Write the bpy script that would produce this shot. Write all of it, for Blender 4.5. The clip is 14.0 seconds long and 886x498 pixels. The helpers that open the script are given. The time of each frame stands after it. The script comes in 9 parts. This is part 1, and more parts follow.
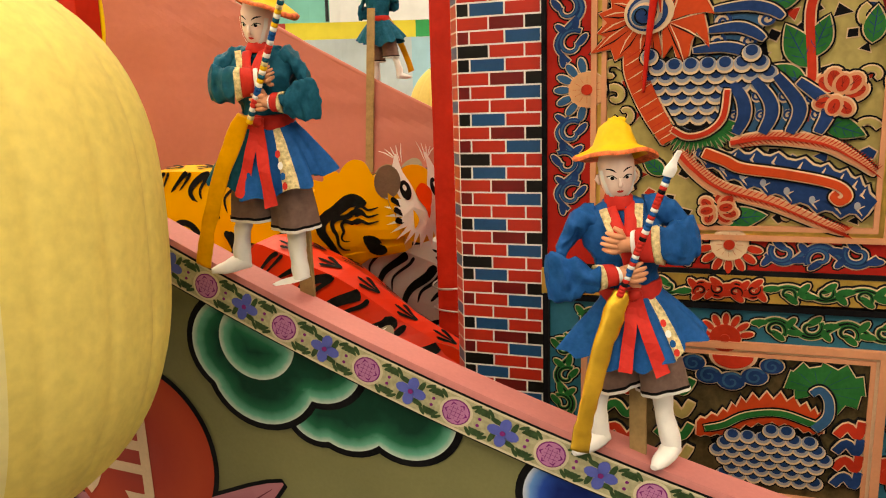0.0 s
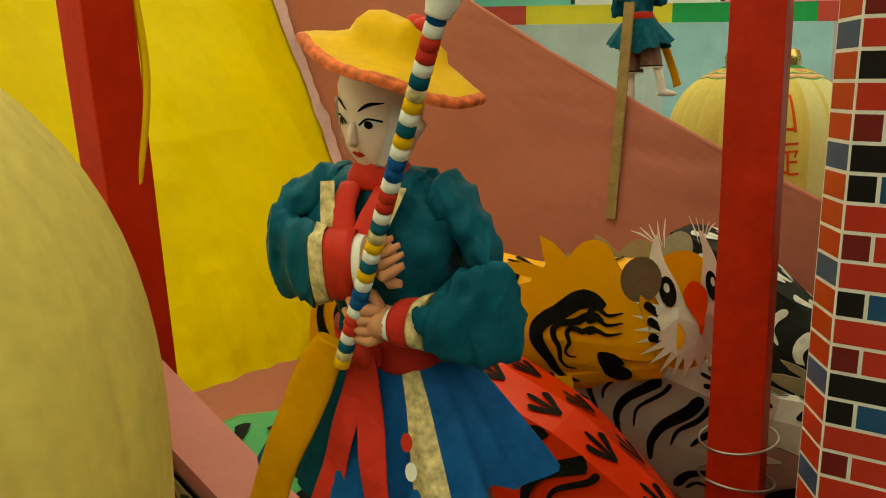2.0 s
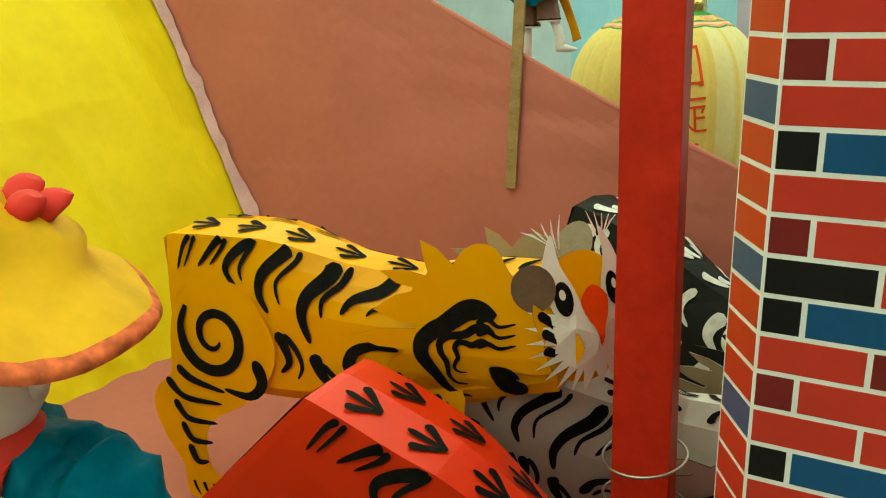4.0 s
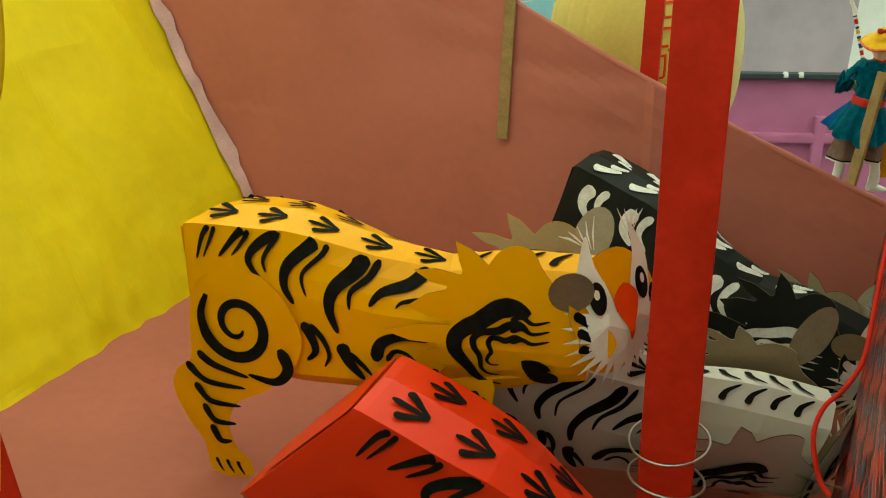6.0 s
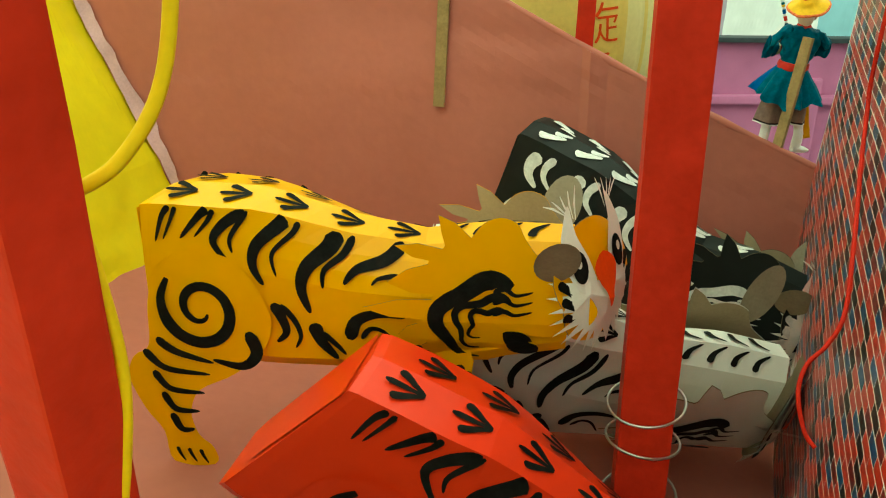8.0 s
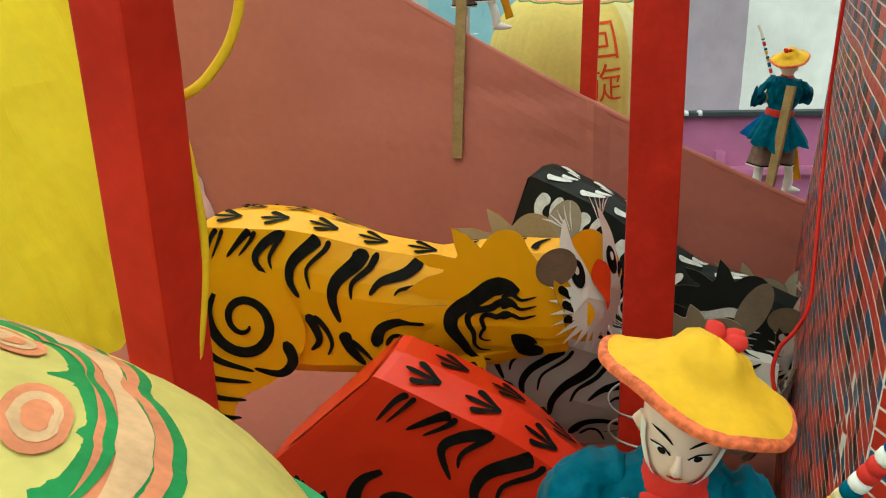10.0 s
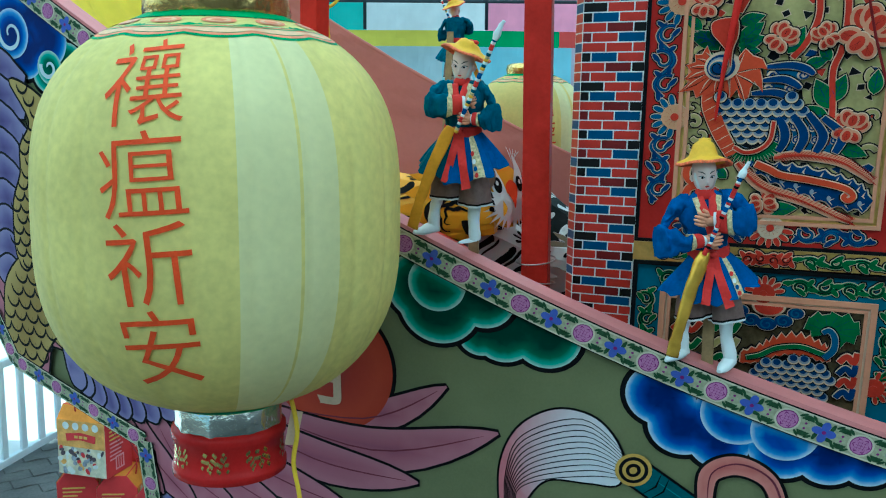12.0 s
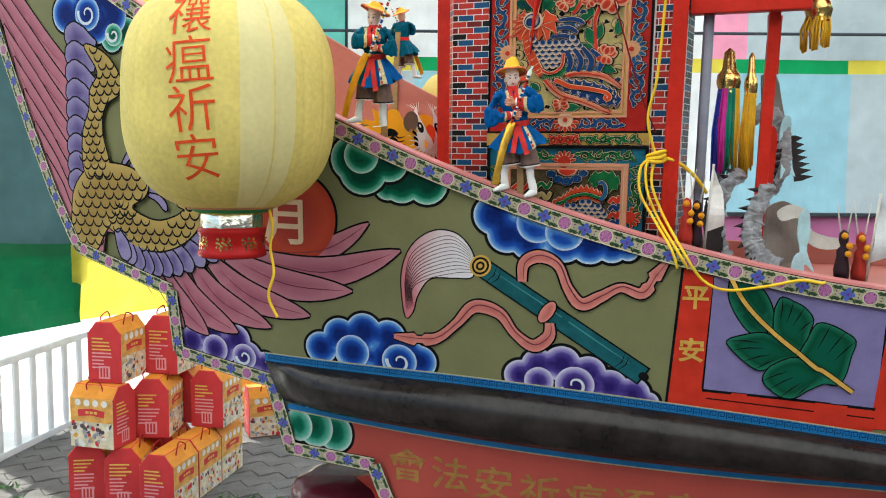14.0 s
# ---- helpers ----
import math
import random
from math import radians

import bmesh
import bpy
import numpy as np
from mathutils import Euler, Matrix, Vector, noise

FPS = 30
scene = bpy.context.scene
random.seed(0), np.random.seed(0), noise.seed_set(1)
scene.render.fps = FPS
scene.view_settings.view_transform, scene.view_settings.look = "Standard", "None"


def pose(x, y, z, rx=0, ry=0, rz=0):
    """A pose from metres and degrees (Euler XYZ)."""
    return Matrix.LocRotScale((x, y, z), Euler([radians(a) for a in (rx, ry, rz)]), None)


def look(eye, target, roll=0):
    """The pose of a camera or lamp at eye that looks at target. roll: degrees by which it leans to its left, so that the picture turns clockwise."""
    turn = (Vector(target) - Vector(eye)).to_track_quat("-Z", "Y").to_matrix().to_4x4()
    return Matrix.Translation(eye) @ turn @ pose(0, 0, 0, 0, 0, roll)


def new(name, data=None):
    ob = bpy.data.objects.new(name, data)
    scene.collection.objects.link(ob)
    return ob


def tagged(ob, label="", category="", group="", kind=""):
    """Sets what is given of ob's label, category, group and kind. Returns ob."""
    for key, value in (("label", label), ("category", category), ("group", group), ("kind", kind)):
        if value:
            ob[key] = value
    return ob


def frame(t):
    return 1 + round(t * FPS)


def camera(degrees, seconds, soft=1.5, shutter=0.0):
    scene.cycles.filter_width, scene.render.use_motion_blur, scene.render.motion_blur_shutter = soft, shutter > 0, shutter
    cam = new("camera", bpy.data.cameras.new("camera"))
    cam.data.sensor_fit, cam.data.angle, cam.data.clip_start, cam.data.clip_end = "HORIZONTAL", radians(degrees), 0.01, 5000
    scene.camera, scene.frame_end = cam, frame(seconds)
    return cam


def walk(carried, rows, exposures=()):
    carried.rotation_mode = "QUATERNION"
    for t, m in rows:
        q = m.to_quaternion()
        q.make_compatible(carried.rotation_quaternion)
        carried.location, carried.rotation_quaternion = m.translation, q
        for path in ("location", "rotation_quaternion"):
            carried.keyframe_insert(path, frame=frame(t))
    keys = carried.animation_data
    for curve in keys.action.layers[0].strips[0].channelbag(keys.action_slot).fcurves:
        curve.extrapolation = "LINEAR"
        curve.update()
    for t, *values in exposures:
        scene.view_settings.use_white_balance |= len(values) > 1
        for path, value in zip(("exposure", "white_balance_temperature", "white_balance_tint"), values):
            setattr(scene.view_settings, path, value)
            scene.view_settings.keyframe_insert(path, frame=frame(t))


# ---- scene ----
cam = camera(51.8, 14.0, soft=1.1)
PATH = [
    (0, (0.011, -0.027, 1.895), (-0.029, 1.948, 1.584), -1.7),
    (0.5, (-0.034, 0.14, 1.957), (-0.225, 2.109, 1.666), -1.8),
    (1, (-0.023, 0.23, 1.98), (-0.308, 2.185, 1.669), 0.0),
    (1.5, (-0.025, 0.281, 1.978), (-0.437, 2.21, 1.648), -0.0),
    (2, (-0.034, 0.327, 1.954), (-0.564, 2.222, 1.6), 0.2),
    (2.5, (-0.03, 0.37, 1.952), (-0.536, 2.27, 1.584), 0.9),
    (3, (-0.005, 0.411, 1.954), (-0.426, 2.332, 1.586), -0.6),
    (3.5, (-0.01, 0.429, 1.963), (-0.383, 2.349, 1.546), -0.8),
    (4, (-0.023, 0.432, 1.991), (-0.379, 2.333, 1.485), -1.2),
    (4.2, (-0.033, 0.437, 2.001), (-0.372, 2.33, 1.451), -0.9),
    (6.3, (-0.112, 0.45, 2.079), (-0.242, 2.285, 1.293), -0.6),
    (6.5, (-0.12, 0.456, 2.078), (-0.206, 2.287, 1.277), -0.7),
    (7, (-0.138, 0.459, 2.081), (-0.178, 2.265, 1.224), -0.3),
    (7.5, (-0.149, 0.462, 2.081), (-0.13, 2.268, 1.223), 0.1),
    (8, (-0.176, 0.456, 2.078), (-0.09, 2.27, 1.241), 1.1),
    (8.2, (-0.183, 0.461, 2.073), (-0.088, 2.281, 1.249), 1.2),
    (10.5, (-0.161, 0.258, 2.040), (-0.166, 2.178, 1.490), -0.6),
    (11, (-0.148, 0.122, 1.992), (-0.160, 2.071, 1.552), 1.7),
    (11.5, (-0.095, -0.079, 1.947), (-0.143, 1.885, 1.569), 1.5),
    (11.8, (-0.097, -0.219, 1.928), (-0.134, 1.757, 1.617), 1.0),
    (12, (-0.114, -0.299, 1.909), (-0.139, 1.677, 1.604), 0.5),
    (12.5, (-0.162, -0.491, 1.859), (-0.146, 1.486, 1.56), 0.2),
    (13, (-0.103, -0.649, 1.781), (-0.099, 1.323, 1.449), 0.8),
    (13.5, (-0.034, -0.79, 1.733), (-0.047, 1.183, 1.401), 1.4),
    (14, (0.008, -0.868, 1.738), (-0.004, 1.122, 1.538), 0.5),
]
EXPOSURE = [(0, 0.91, 10300, 10), (0.5, 0.65, 11200, 10), (1, 0.26, 14500, 14), (1.5, 0.13, 14500, 0), (2, 0.05, 11600, -20), (2.5, 0.05, 9800, -26), (3, 0.47, 9200, -28), (3.5, 0.65, 8300, -35), (4, 0.63, 8000, -33), (6.5, 0.36, 7900, -29), (7.5, 0.68, 7700, -29), (8, 0.78, 7600, -40), (10.5, 0.41, 6000, -14), (11, 0.4, 5200, -23), (12, 0.36, 4400, -28), (12.5, 0.34, 4600, -21), (13, 0.63, 4650, -19), (13.5, 0.81, 4900, -10), (14, 0.87, 6300, 0)]
walk(cam, [(t, look(eye, target, roll)) for t, eye, target, roll in PATH], EXPOSURE)

# ---- light ----
world = bpy.data.worlds.new("sky")
scene.world = world
world.use_nodes = True
wn = world.node_tree
sky = wn.nodes.new("ShaderNodeTexSky")
sky.sky_type = "NISHITA"
sky.sun_disc = False
sky.sun_elevation, sky.sun_rotation = radians(52), radians(-50)
sky.air_density, sky.dust_density = 1.0, 3.0
wn.links.new(sky.outputs[0], wn.nodes["Background"].inputs[0])
wn.nodes["Background"].inputs[1].default_value = 0.15
sun = new("sun", bpy.data.lights.new("sun", "SUN"))
sun.data.energy, sun.data.angle, sun.data.color = 5.0, radians(0.5), (1.0, 0.95, 0.88)
sun.matrix_world = look((-4.7, 4.0, 7.9), (0, 0, 0))

# ---- materials ----
MATS = {}


def mat(name, col, rough=0.6, metal=0.0, vary=0.12, scale=40.0, bump=0.0, fine=400.0, transl=0.0, spec=0.1, sheen=0.0):
    """A painted or printed surface with stains, grain and fine relief."""
    if name in MATS:
        return MATS[name]
    m = bpy.data.materials.new(name)
    m.use_nodes = True
    nt = m.node_tree
    N, L = nt.nodes, nt.links
    b = N["Principled BSDF"]
    tc = N.new("ShaderNodeTexCoord")
    n1 = N.new("ShaderNodeTexNoise")
    n1.inputs["Scale"].default_value, n1.inputs["Detail"].default_value = scale, 5.0
    n2 = N.new("ShaderNodeTexNoise")
    n2.inputs["Scale"].default_value, n2.inputs["Detail"].default_value = fine, 3.0
    L.new(tc.outputs["Object"], n1.inputs["Vector"])
    L.new(tc.outputs["Object"], n2.inputs["Vector"])
    add = N.new("ShaderNodeMath")
    add.operation = "ADD"
    L.new(n1.outputs[0], add.inputs[0])
    mul = N.new("ShaderNodeMath")
    mul.operation = "MULTIPLY"
    mul.inputs[1].default_value = 0.45
    L.new(n2.outputs[0], mul.inputs[0])
    L.new(mul.outputs[0], add.inputs[1])
    ramp = N.new("ShaderNodeValToRGB")
    e = ramp.color_ramp.elements
    e[0].position, e[1].position = 0.45, 1.0
    e[0].color = (*[c * (1 - vary) for c in col], 1)
    e[1].color = (*[min(1, c * (1 + vary) + 0.02 * vary) for c in col], 1)
    L.new(add.outputs[0], ramp.inputs[0])
    L.new(ramp.outputs[0], b.inputs["Base Color"])
    b.inputs["Roughness"].default_value, b.inputs["Metallic"].default_value = rough, metal
    b.inputs["Specular IOR Level"].default_value = spec
    if sheen:
        b.inputs["Sheen Weight"].default_value = sheen
    if bump:
        bp = N.new("ShaderNodeBump")
        bp.inputs["Strength"].default_value, bp.inputs["Distance"].default_value = 0.6, bump
        L.new(add.outputs[0], bp.inputs["Height"])
        L.new(bp.outputs[0], b.inputs["Normal"])
    if transl:
        tr = N.new("ShaderNodeBsdfTranslucent")
        L.new(ramp.outputs[0], tr.inputs[0])
        mx = N.new("ShaderNodeMixShader")
        mx.inputs[0].default_value = transl
        L.new(b.outputs[0], mx.inputs[1])
        L.new(tr.outputs[0], mx.inputs[2])
        L.new(mx.outputs[0], N["Material Output"].inputs[0])
    MATS[name] = m
    return m


def grad(name, stops, rough=0.5):
    """Hand-painted shading of a mural: colours run from a shape's edge to its heart by the attribute g."""
    m = bpy.data.materials.new(name)
    m.use_nodes = True
    N, L = m.node_tree.nodes, m.node_tree.links
    b = N["Principled BSDF"]
    at = N.new("ShaderNodeAttribute")
    at.attribute_name = "g"
    tc = N.new("ShaderNodeTexCoord")
    n1 = N.new("ShaderNodeTexNoise")
    n1.inputs["Scale"].default_value, n1.inputs["Detail"].default_value = 160.0, 4.0
    L.new(tc.outputs["Object"], n1.inputs["Vector"])
    ma = N.new("ShaderNodeMath")
    ma.operation = "MULTIPLY_ADD"
    ma.inputs[1].default_value, ma.inputs[2].default_value = 0.12, -0.06
    L.new(n1.outputs[0], ma.inputs[0])
    ad = N.new("ShaderNodeMath")
    ad.operation = "ADD"
    L.new(at.outputs["Fac"], ad.inputs[0])
    L.new(ma.outputs[0], ad.inputs[1])
    ramp = N.new("ShaderNodeValToRGB")
    el = ramp.color_ramp.elements
    while len(el) < len(stops):
        el.new(0.5)
    for k, (p, c) in enumerate(stops):
        el[k].position, el[k].color = p, (*c, 1)
    L.new(ad.outputs[0], ramp.inputs[0])
    L.new(ramp.outputs[0], b.inputs["Base Color"])
    b.inputs["Roughness"].default_value = rough
    b.inputs["Specular IOR Level"].default_value = 0.05
    MATS[name] = m
    return m


BLACK = mat("ink_black", (0.005, 0.005, 0.006), 0.5, vary=0.3, spec=0.03)
WHITE = mat("white_paint", (0.78, 0.78, 0.76), 0.5, vary=0.05)
REDP = mat("red_paint", (0.50, 0.022, 0.012), 0.42, vary=0.18, scale=25, bump=0.0012, fine=150)
PINK = mat("pink_board", (0.42, 0.138, 0.108), 0.45, vary=0.08, scale=7, bump=0.001, fine=90)
PINKCAP = mat("pink_cap", (0.55, 0.20, 0.19), 0.45, vary=0.1, scale=20)
YELB = mat("yellow_board", (0.74, 0.56, 0.03), 0.42, vary=0.10, scale=9, bump=0.0015, fine=60)
OLIVE = mat("olive_paint", (0.185, 0.185, 0.085), 0.5, vary=0.10, scale=14, bump=0.0004)
HULLRED = mat("hull_red", (0.40, 0.07, 0.055), 0.5, vary=0.12, scale=10, bump=0.0004)
RAILBLK = mat("rail_black", (0.010, 0.006, 0.005), 0.26, vary=0.6, scale=18, bump=0.0015, fine=90, spec=0.3)
BLUEKEY = mat("key_blue", (0.02, 0.17, 0.42), 0.45)
KEYDARK = mat("key_dark", (0.006, 0.03, 0.10), 0.5)
GOLD = mat("gold_paint", (0.56, 0.34, 0.07), 0.45, vary=0.2)
GOLDM = mat("gold_leaf", (0.62, 0.40, 0.10), 0.34, metal=0.75, vary=0.25, scale=60, bump=0.0008, fine=200)
SILVER = mat("silver_foil", (0.75, 0.72, 0.62), 0.18, metal=1.0, vary=0.25, scale=50, bump=0.004, fine=70)
GOLDFOIL = mat("gold_foil", (0.72, 0.50, 0.16), 0.2, metal=1.0, vary=0.25, scale=50, bump=0.004, fine=80)
CREAM = mat("cream_paint", (0.66, 0.47, 0.31), 0.5, vary=0.12)
SALMON = mat("salmon_frame", (0.60, 0.27, 0.15), 0.5, vary=0.1)
CARVRED = mat("carving_red", (0.45, 0.030, 0.014), 0.45, vary=0.2)
CARVBLUE = mat("carving_blue", (0.007, 0.035, 0.13), 0.45, vary=0.3)
CARVMID = mat("carving_mid_blue", (0.020, 0.088, 0.19), 0.45, vary=0.2)
CARVGRN = mat("carving_green", (0.008, 0.125, 0.030), 0.45, vary=0.25)
PANELRED = mat("panel_red", (0.36, 0.014, 0.010), 0.5, vary=0.15)
PANELTEAL = mat("panel_teal", (0.014, 0.13, 0.20), 0.5, vary=0.15)
STRIP = mat("strip_ground", (0.42, 0.40, 0.25), 0.45, vary=0.25, scale=300)
STRIPGRN = mat("strip_green", (0.035, 0.075, 0.03), 0.45, vary=0.3, scale=300)
MAGENTA = mat("strip_magenta", (0.50, 0.20, 0.40), 0.45)
MAGENTAD = mat("strip_magenta_dark", (0.20, 0.020, 0.17), 0.45)
FLOWERB = mat("strip_blue", (0.085, 0.115, 0.44), 0.45)
LANT = mat("lantern_cloth", (0.81, 0.68, 0.215), 0.55, vary=0.20, scale=7, bump=0.0006, fine=140, transl=0.22)
LANTP = mat("lantern_cloth_pale", (0.81, 0.735, 0.37), 0.55, vary=0.10, scale=9, bump=0.0006, fine=140, transl=0.22)
LANTB = mat("lantern_cloth_far", (0.80, 0.64, 0.20), 0.55, vary=0.12, scale=7, bump=0.0006, fine=140, transl=0.22)
LANTRED = mat("lantern_red", (0.66, 0.065, 0.012), 0.55, vary=0.2, scale=60)
LANTGRN = mat("lantern_green", (0.03, 0.26, 0.07), 0.5, vary=0.25, scale=60)
LANTORG = mat("lantern_orange", (0.68, 0.24, 0.12), 0.5, vary=0.25, scale=60)
BRED = mat("brick_red", (0.46, 0.024, 0.014), 0.34, vary=0.08, spec=0.38)
BDRED = mat("brick_dark_red", (0.15, 0.008, 0.009), 0.34, vary=0.12, spec=0.3)
BBLUE = mat("brick_blue", (0.007, 0.065, 0.17), 0.34, vary=0.12, spec=0.3)
BBLACK = mat("brick_black", (0.004, 0.003, 0.003), 0.36, vary=0.2, spec=0.24)
GROUT = mat("brick_joint", (0.72, 0.70, 0.68), 0.55, vary=0.06, spec=0.45)
WOODST = mat("stick_wood", (0.30, 0.20, 0.09), 0.6, vary=0.25, scale=60)
CARDB = mat("grey_cardboard", (0.30, 0.235, 0.15), 0.65, vary=0.15, scale=30, bump=0.0003)
SKIN = mat("doll_skin", (0.84, 0.65, 0.57), 0.45, vary=0.05)
HANDC = mat("doll_palm", (0.62, 0.28, 0.16), 0.5, vary=0.08)
TEAL = mat("doll_teal", (0.002, 0.088, 0.145), 0.36, vary=0.3, scale=120, bump=0.0008, spec=0.035)
BLUEC = mat("doll_blue", (0.003, 0.080, 0.27), 0.36, vary=0.25, scale=120, bump=0.0008, spec=0.035)
DRED = mat("doll_red", (0.55, 0.03, 0.025), 0.5, vary=0.2)
DBROWN = mat("doll_brown", (0.20, 0.125, 0.105), 0.55, vary=0.2, scale=150, bump=0.001)
DORANGE = mat("doll_orange", (0.62, 0.27, 0.012), 0.38, vary=0.15, scale=80)
HATY = mat("hat_yellow", (0.74, 0.42, 0.030), 0.5, vary=0.12, scale=120)
HATR = mat("hat_trim", (0.68, 0.15, 0.06), 0.5, vary=0.4, scale=400)
CUFFG = mat("cuff_gold", (0.62, 0.50, 0.27), 0.45, vary=0.5, scale=500)
ROPEY = mat("yellow_rope", (0.80, 0.52, 0.03), 0.5, vary=0.12)
REDCORD = mat("red_cord", (0.55, 0.02, 0.015), 0.45)
DEDI = mat("faded_gold", (0.32, 0.17, 0.045), 0.5, vary=0.3, scale=60)
WIRE = mat("steel_wire", (0.45, 0.43, 0.40), 0.3, metal=1.0)


# ---- building blocks ----
def obj(name, bm, mats, parent=None, label="", smooth=False):
    me = bpy.data.meshes.new(name)
    bm.normal_update()
    if smooth:
        for f in bm.faces:
            f.smooth = True
    bm.to_mesh(me)
    bm.free()
    for m in mats if isinstance(mats, (list, tuple)) else [mats]:
        me.materials.append(m)
    ob = new(name, me)
    if parent is not None:
        ob.parent = parent
    if label:
        ob["label"] = label
    return ob


def part(name, bm, mats, parent, label="", smooth=False):
    return obj(name, bm, mats, parent, label, smooth)


def thing(name, label, category, group="", kind="", at=(0, 0, 0)):
    e = new(name)
    e.empty_display_size = 0.02
    e.location = at
    return tagged(e, label, category, group, kind)


def mesh_from(verts, faces, mi=0, bm=None):
    bm = bm or bmesh.new()
    vs = [bm.verts.new(v) for v in verts]
    for f in faces:
        try:
            bm.faces.new([vs[i] for i in f]).material_index = mi
        except ValueError:
            pass
    return bm


def box(bm, c, s, rot=None, mi=0, bevel=0.0):
    """A box of size s round c, turned by the matrix rot."""
    m = Matrix.Translation(c) @ (rot.to_4x4() if rot else Matrix()) @ Matrix.Diagonal((*s, 1))
    r = bmesh.ops.create_cube(bm, size=1, matrix=m)
    fs = {f for v in r["verts"] for f in v.link_faces}
    for f in fs:
        f.material_index = mi
    if bevel:
        es = {e for v in r["verts"] for e in v.link_edges}
        b = bmesh.ops.bevel(bm, geom=list(es), offset=bevel, segments=2, affect="EDGES", profile=0.7)
        for f in b["faces"]:
            f.material_index = mi
    return bm


def tube(bm, pts, r, n=8, mi=0, caps=True):
    """A round bar along pts; r is one radius or one for each point."""
    rs = r if isinstance(r, (list, tuple)) else [r] * len(pts)
    pts = [Vector(p) for p in pts]
    rings, up = [], None
    for i, p in enumerate(pts):
        d = (pts[min(i + 1, len(pts) - 1)] - pts[max(i - 1, 0)]).normalized()
        if up is None:
            up = d.orthogonal().normalized()
        up = (up - d * up.dot(d)).normalized()
        side = d.cross(up)
        rings.append([bm.verts.new(p + (up * math.cos(a) + side * math.sin(a)) * rs[i]) for a in (2 * math.pi * k / n for k in range(n))])
    for a, b in zip(rings, rings[1:]):
        for k in range(n):
            f = bm.faces.new((a[k], a[(k + 1) % n], b[(k + 1) % n], b[k]))
            f.material_index, f.smooth = mi, True
    if caps:
        for q in (rings[0][::-1], rings[-1]):
            bm.faces.new(q).material_index = mi
    return bm


def lathe(bm, profile, c=(0, 0, 0), n=48, mi=0, wob=None):
    """A turned form: profile of (radius, height); mi may be a function of (k, ring)."""
    rings = []
    for r, z in profile:
        rings.append([bm.verts.new((c[0] + math.cos(a) * r * (wob(a, z) if wob else 1), c[1] + math.sin(a) * r * (wob(a, z) if wob else 1), c[2] + z))
                      for a in (2 * math.pi * k / n for k in range(n))])
    for j, (a, b) in enumerate(zip(rings, rings[1:])):
        for k in range(n):
            f = bm.faces.new((a[k], a[(k + 1) % n], b[(k + 1) % n], b[k]))
            f.smooth, f.material_index = True, mi(k, j) if callable(mi) else mi
    return bm


def spline(pts, n=8, closed=False):
    """Catmull-Rom through pts."""
    P = [np.array(p, float) for p in pts]
    out, m = [], len(P)
    for i in range(m if closed else m - 1):
        if closed:
            a, b, c, d = P[i - 1], P[i], P[(i + 1) % m], P[(i + 2) % m]
        else:
            a, b, c, d = P[max(i - 1, 0)], P[i], P[i + 1], P[min(i + 2, m - 1)]
        for k in range(n):
            t = k / n
            out.append(0.5 * (2 * b + (c - a) * t + (2 * a - 5 * b + 4 * c - d) * t * t + (3 * b - a - 3 * c + d) * t ** 3))
    if not closed:
        out.append(P[-1])
    return [tuple(p) for p in out]


def ribbon(pts, width):
    """The outline of a brush stroke along pts; width is a function of 0..1."""
    P = np.array(pts, float)
    T = np.gradient(P, axis=0)
    T /= np.linalg.norm(T, axis=1)[:, None] + 1e-9
    Nn = np.c_[-T[:, 1], T[:, 0]]
    w = np.array([width(k / (len(P) - 1)) / 2 for k in range(len(P))])[:, None]
    return [tuple(p) for p in np.r_[P + Nn * w, (P - Nn * w)[::-1]]]


def grow(pts, d):
    """A closed outline pushed outward by d."""
    P = np.array(pts, float)
    area = np.sum(P[:, 0] * np.roll(P[:, 1], -1) - np.roll(P[:, 0], -1) * P[:, 1])
    T = np.roll(P, -1, 0) - np.roll(P, 1, 0)
    T /= np.linalg.norm(T, axis=1)[:, None] + 1e-9
    return [tuple(p) for p in P + np.c_[T[:, 1], -T[:, 0]] * d * (1 if area > 0 else -1)]


def circle(cx, cy, rx, ry=None, n=28, rot=0.0):
    ry = ry or rx
    c, s = math.cos(rot), math.sin(rot)
    return [(cx + rx * math.cos(a) * c - ry * math.sin(a) * s, cy + rx * math.cos(a) * s + ry * math.sin(a) * c) for a in (2 * math.pi * k / n for k in range(n))]


import itertools
from mathutils.geometry import delaunay_2d_cdt


def seg_dist(p, A):
    B = np.roll(A, -1, 0)
    d = B - A
    t = np.clip(np.sum((p - A) * d, 1) / (np.sum(d * d, 1) + 1e-12), 0, 1)
    return float(np.sqrt(np.min(np.sum((A + d * t[:, None] - p) ** 2, 1))))


def resample(pts, step):
    """Splits the long edges of a closed outline."""
    out = []
    for p, q in zip(pts, list(pts[1:]) + [pts[0]]):
        n = max(1, int(math.ceil(math.dist(p, q) / step)))
        out += [(p[0] + (q[0] - p[0]) * k / n, p[1] + (q[1] - p[1]) * k / n) for k in range(n)]
    return out


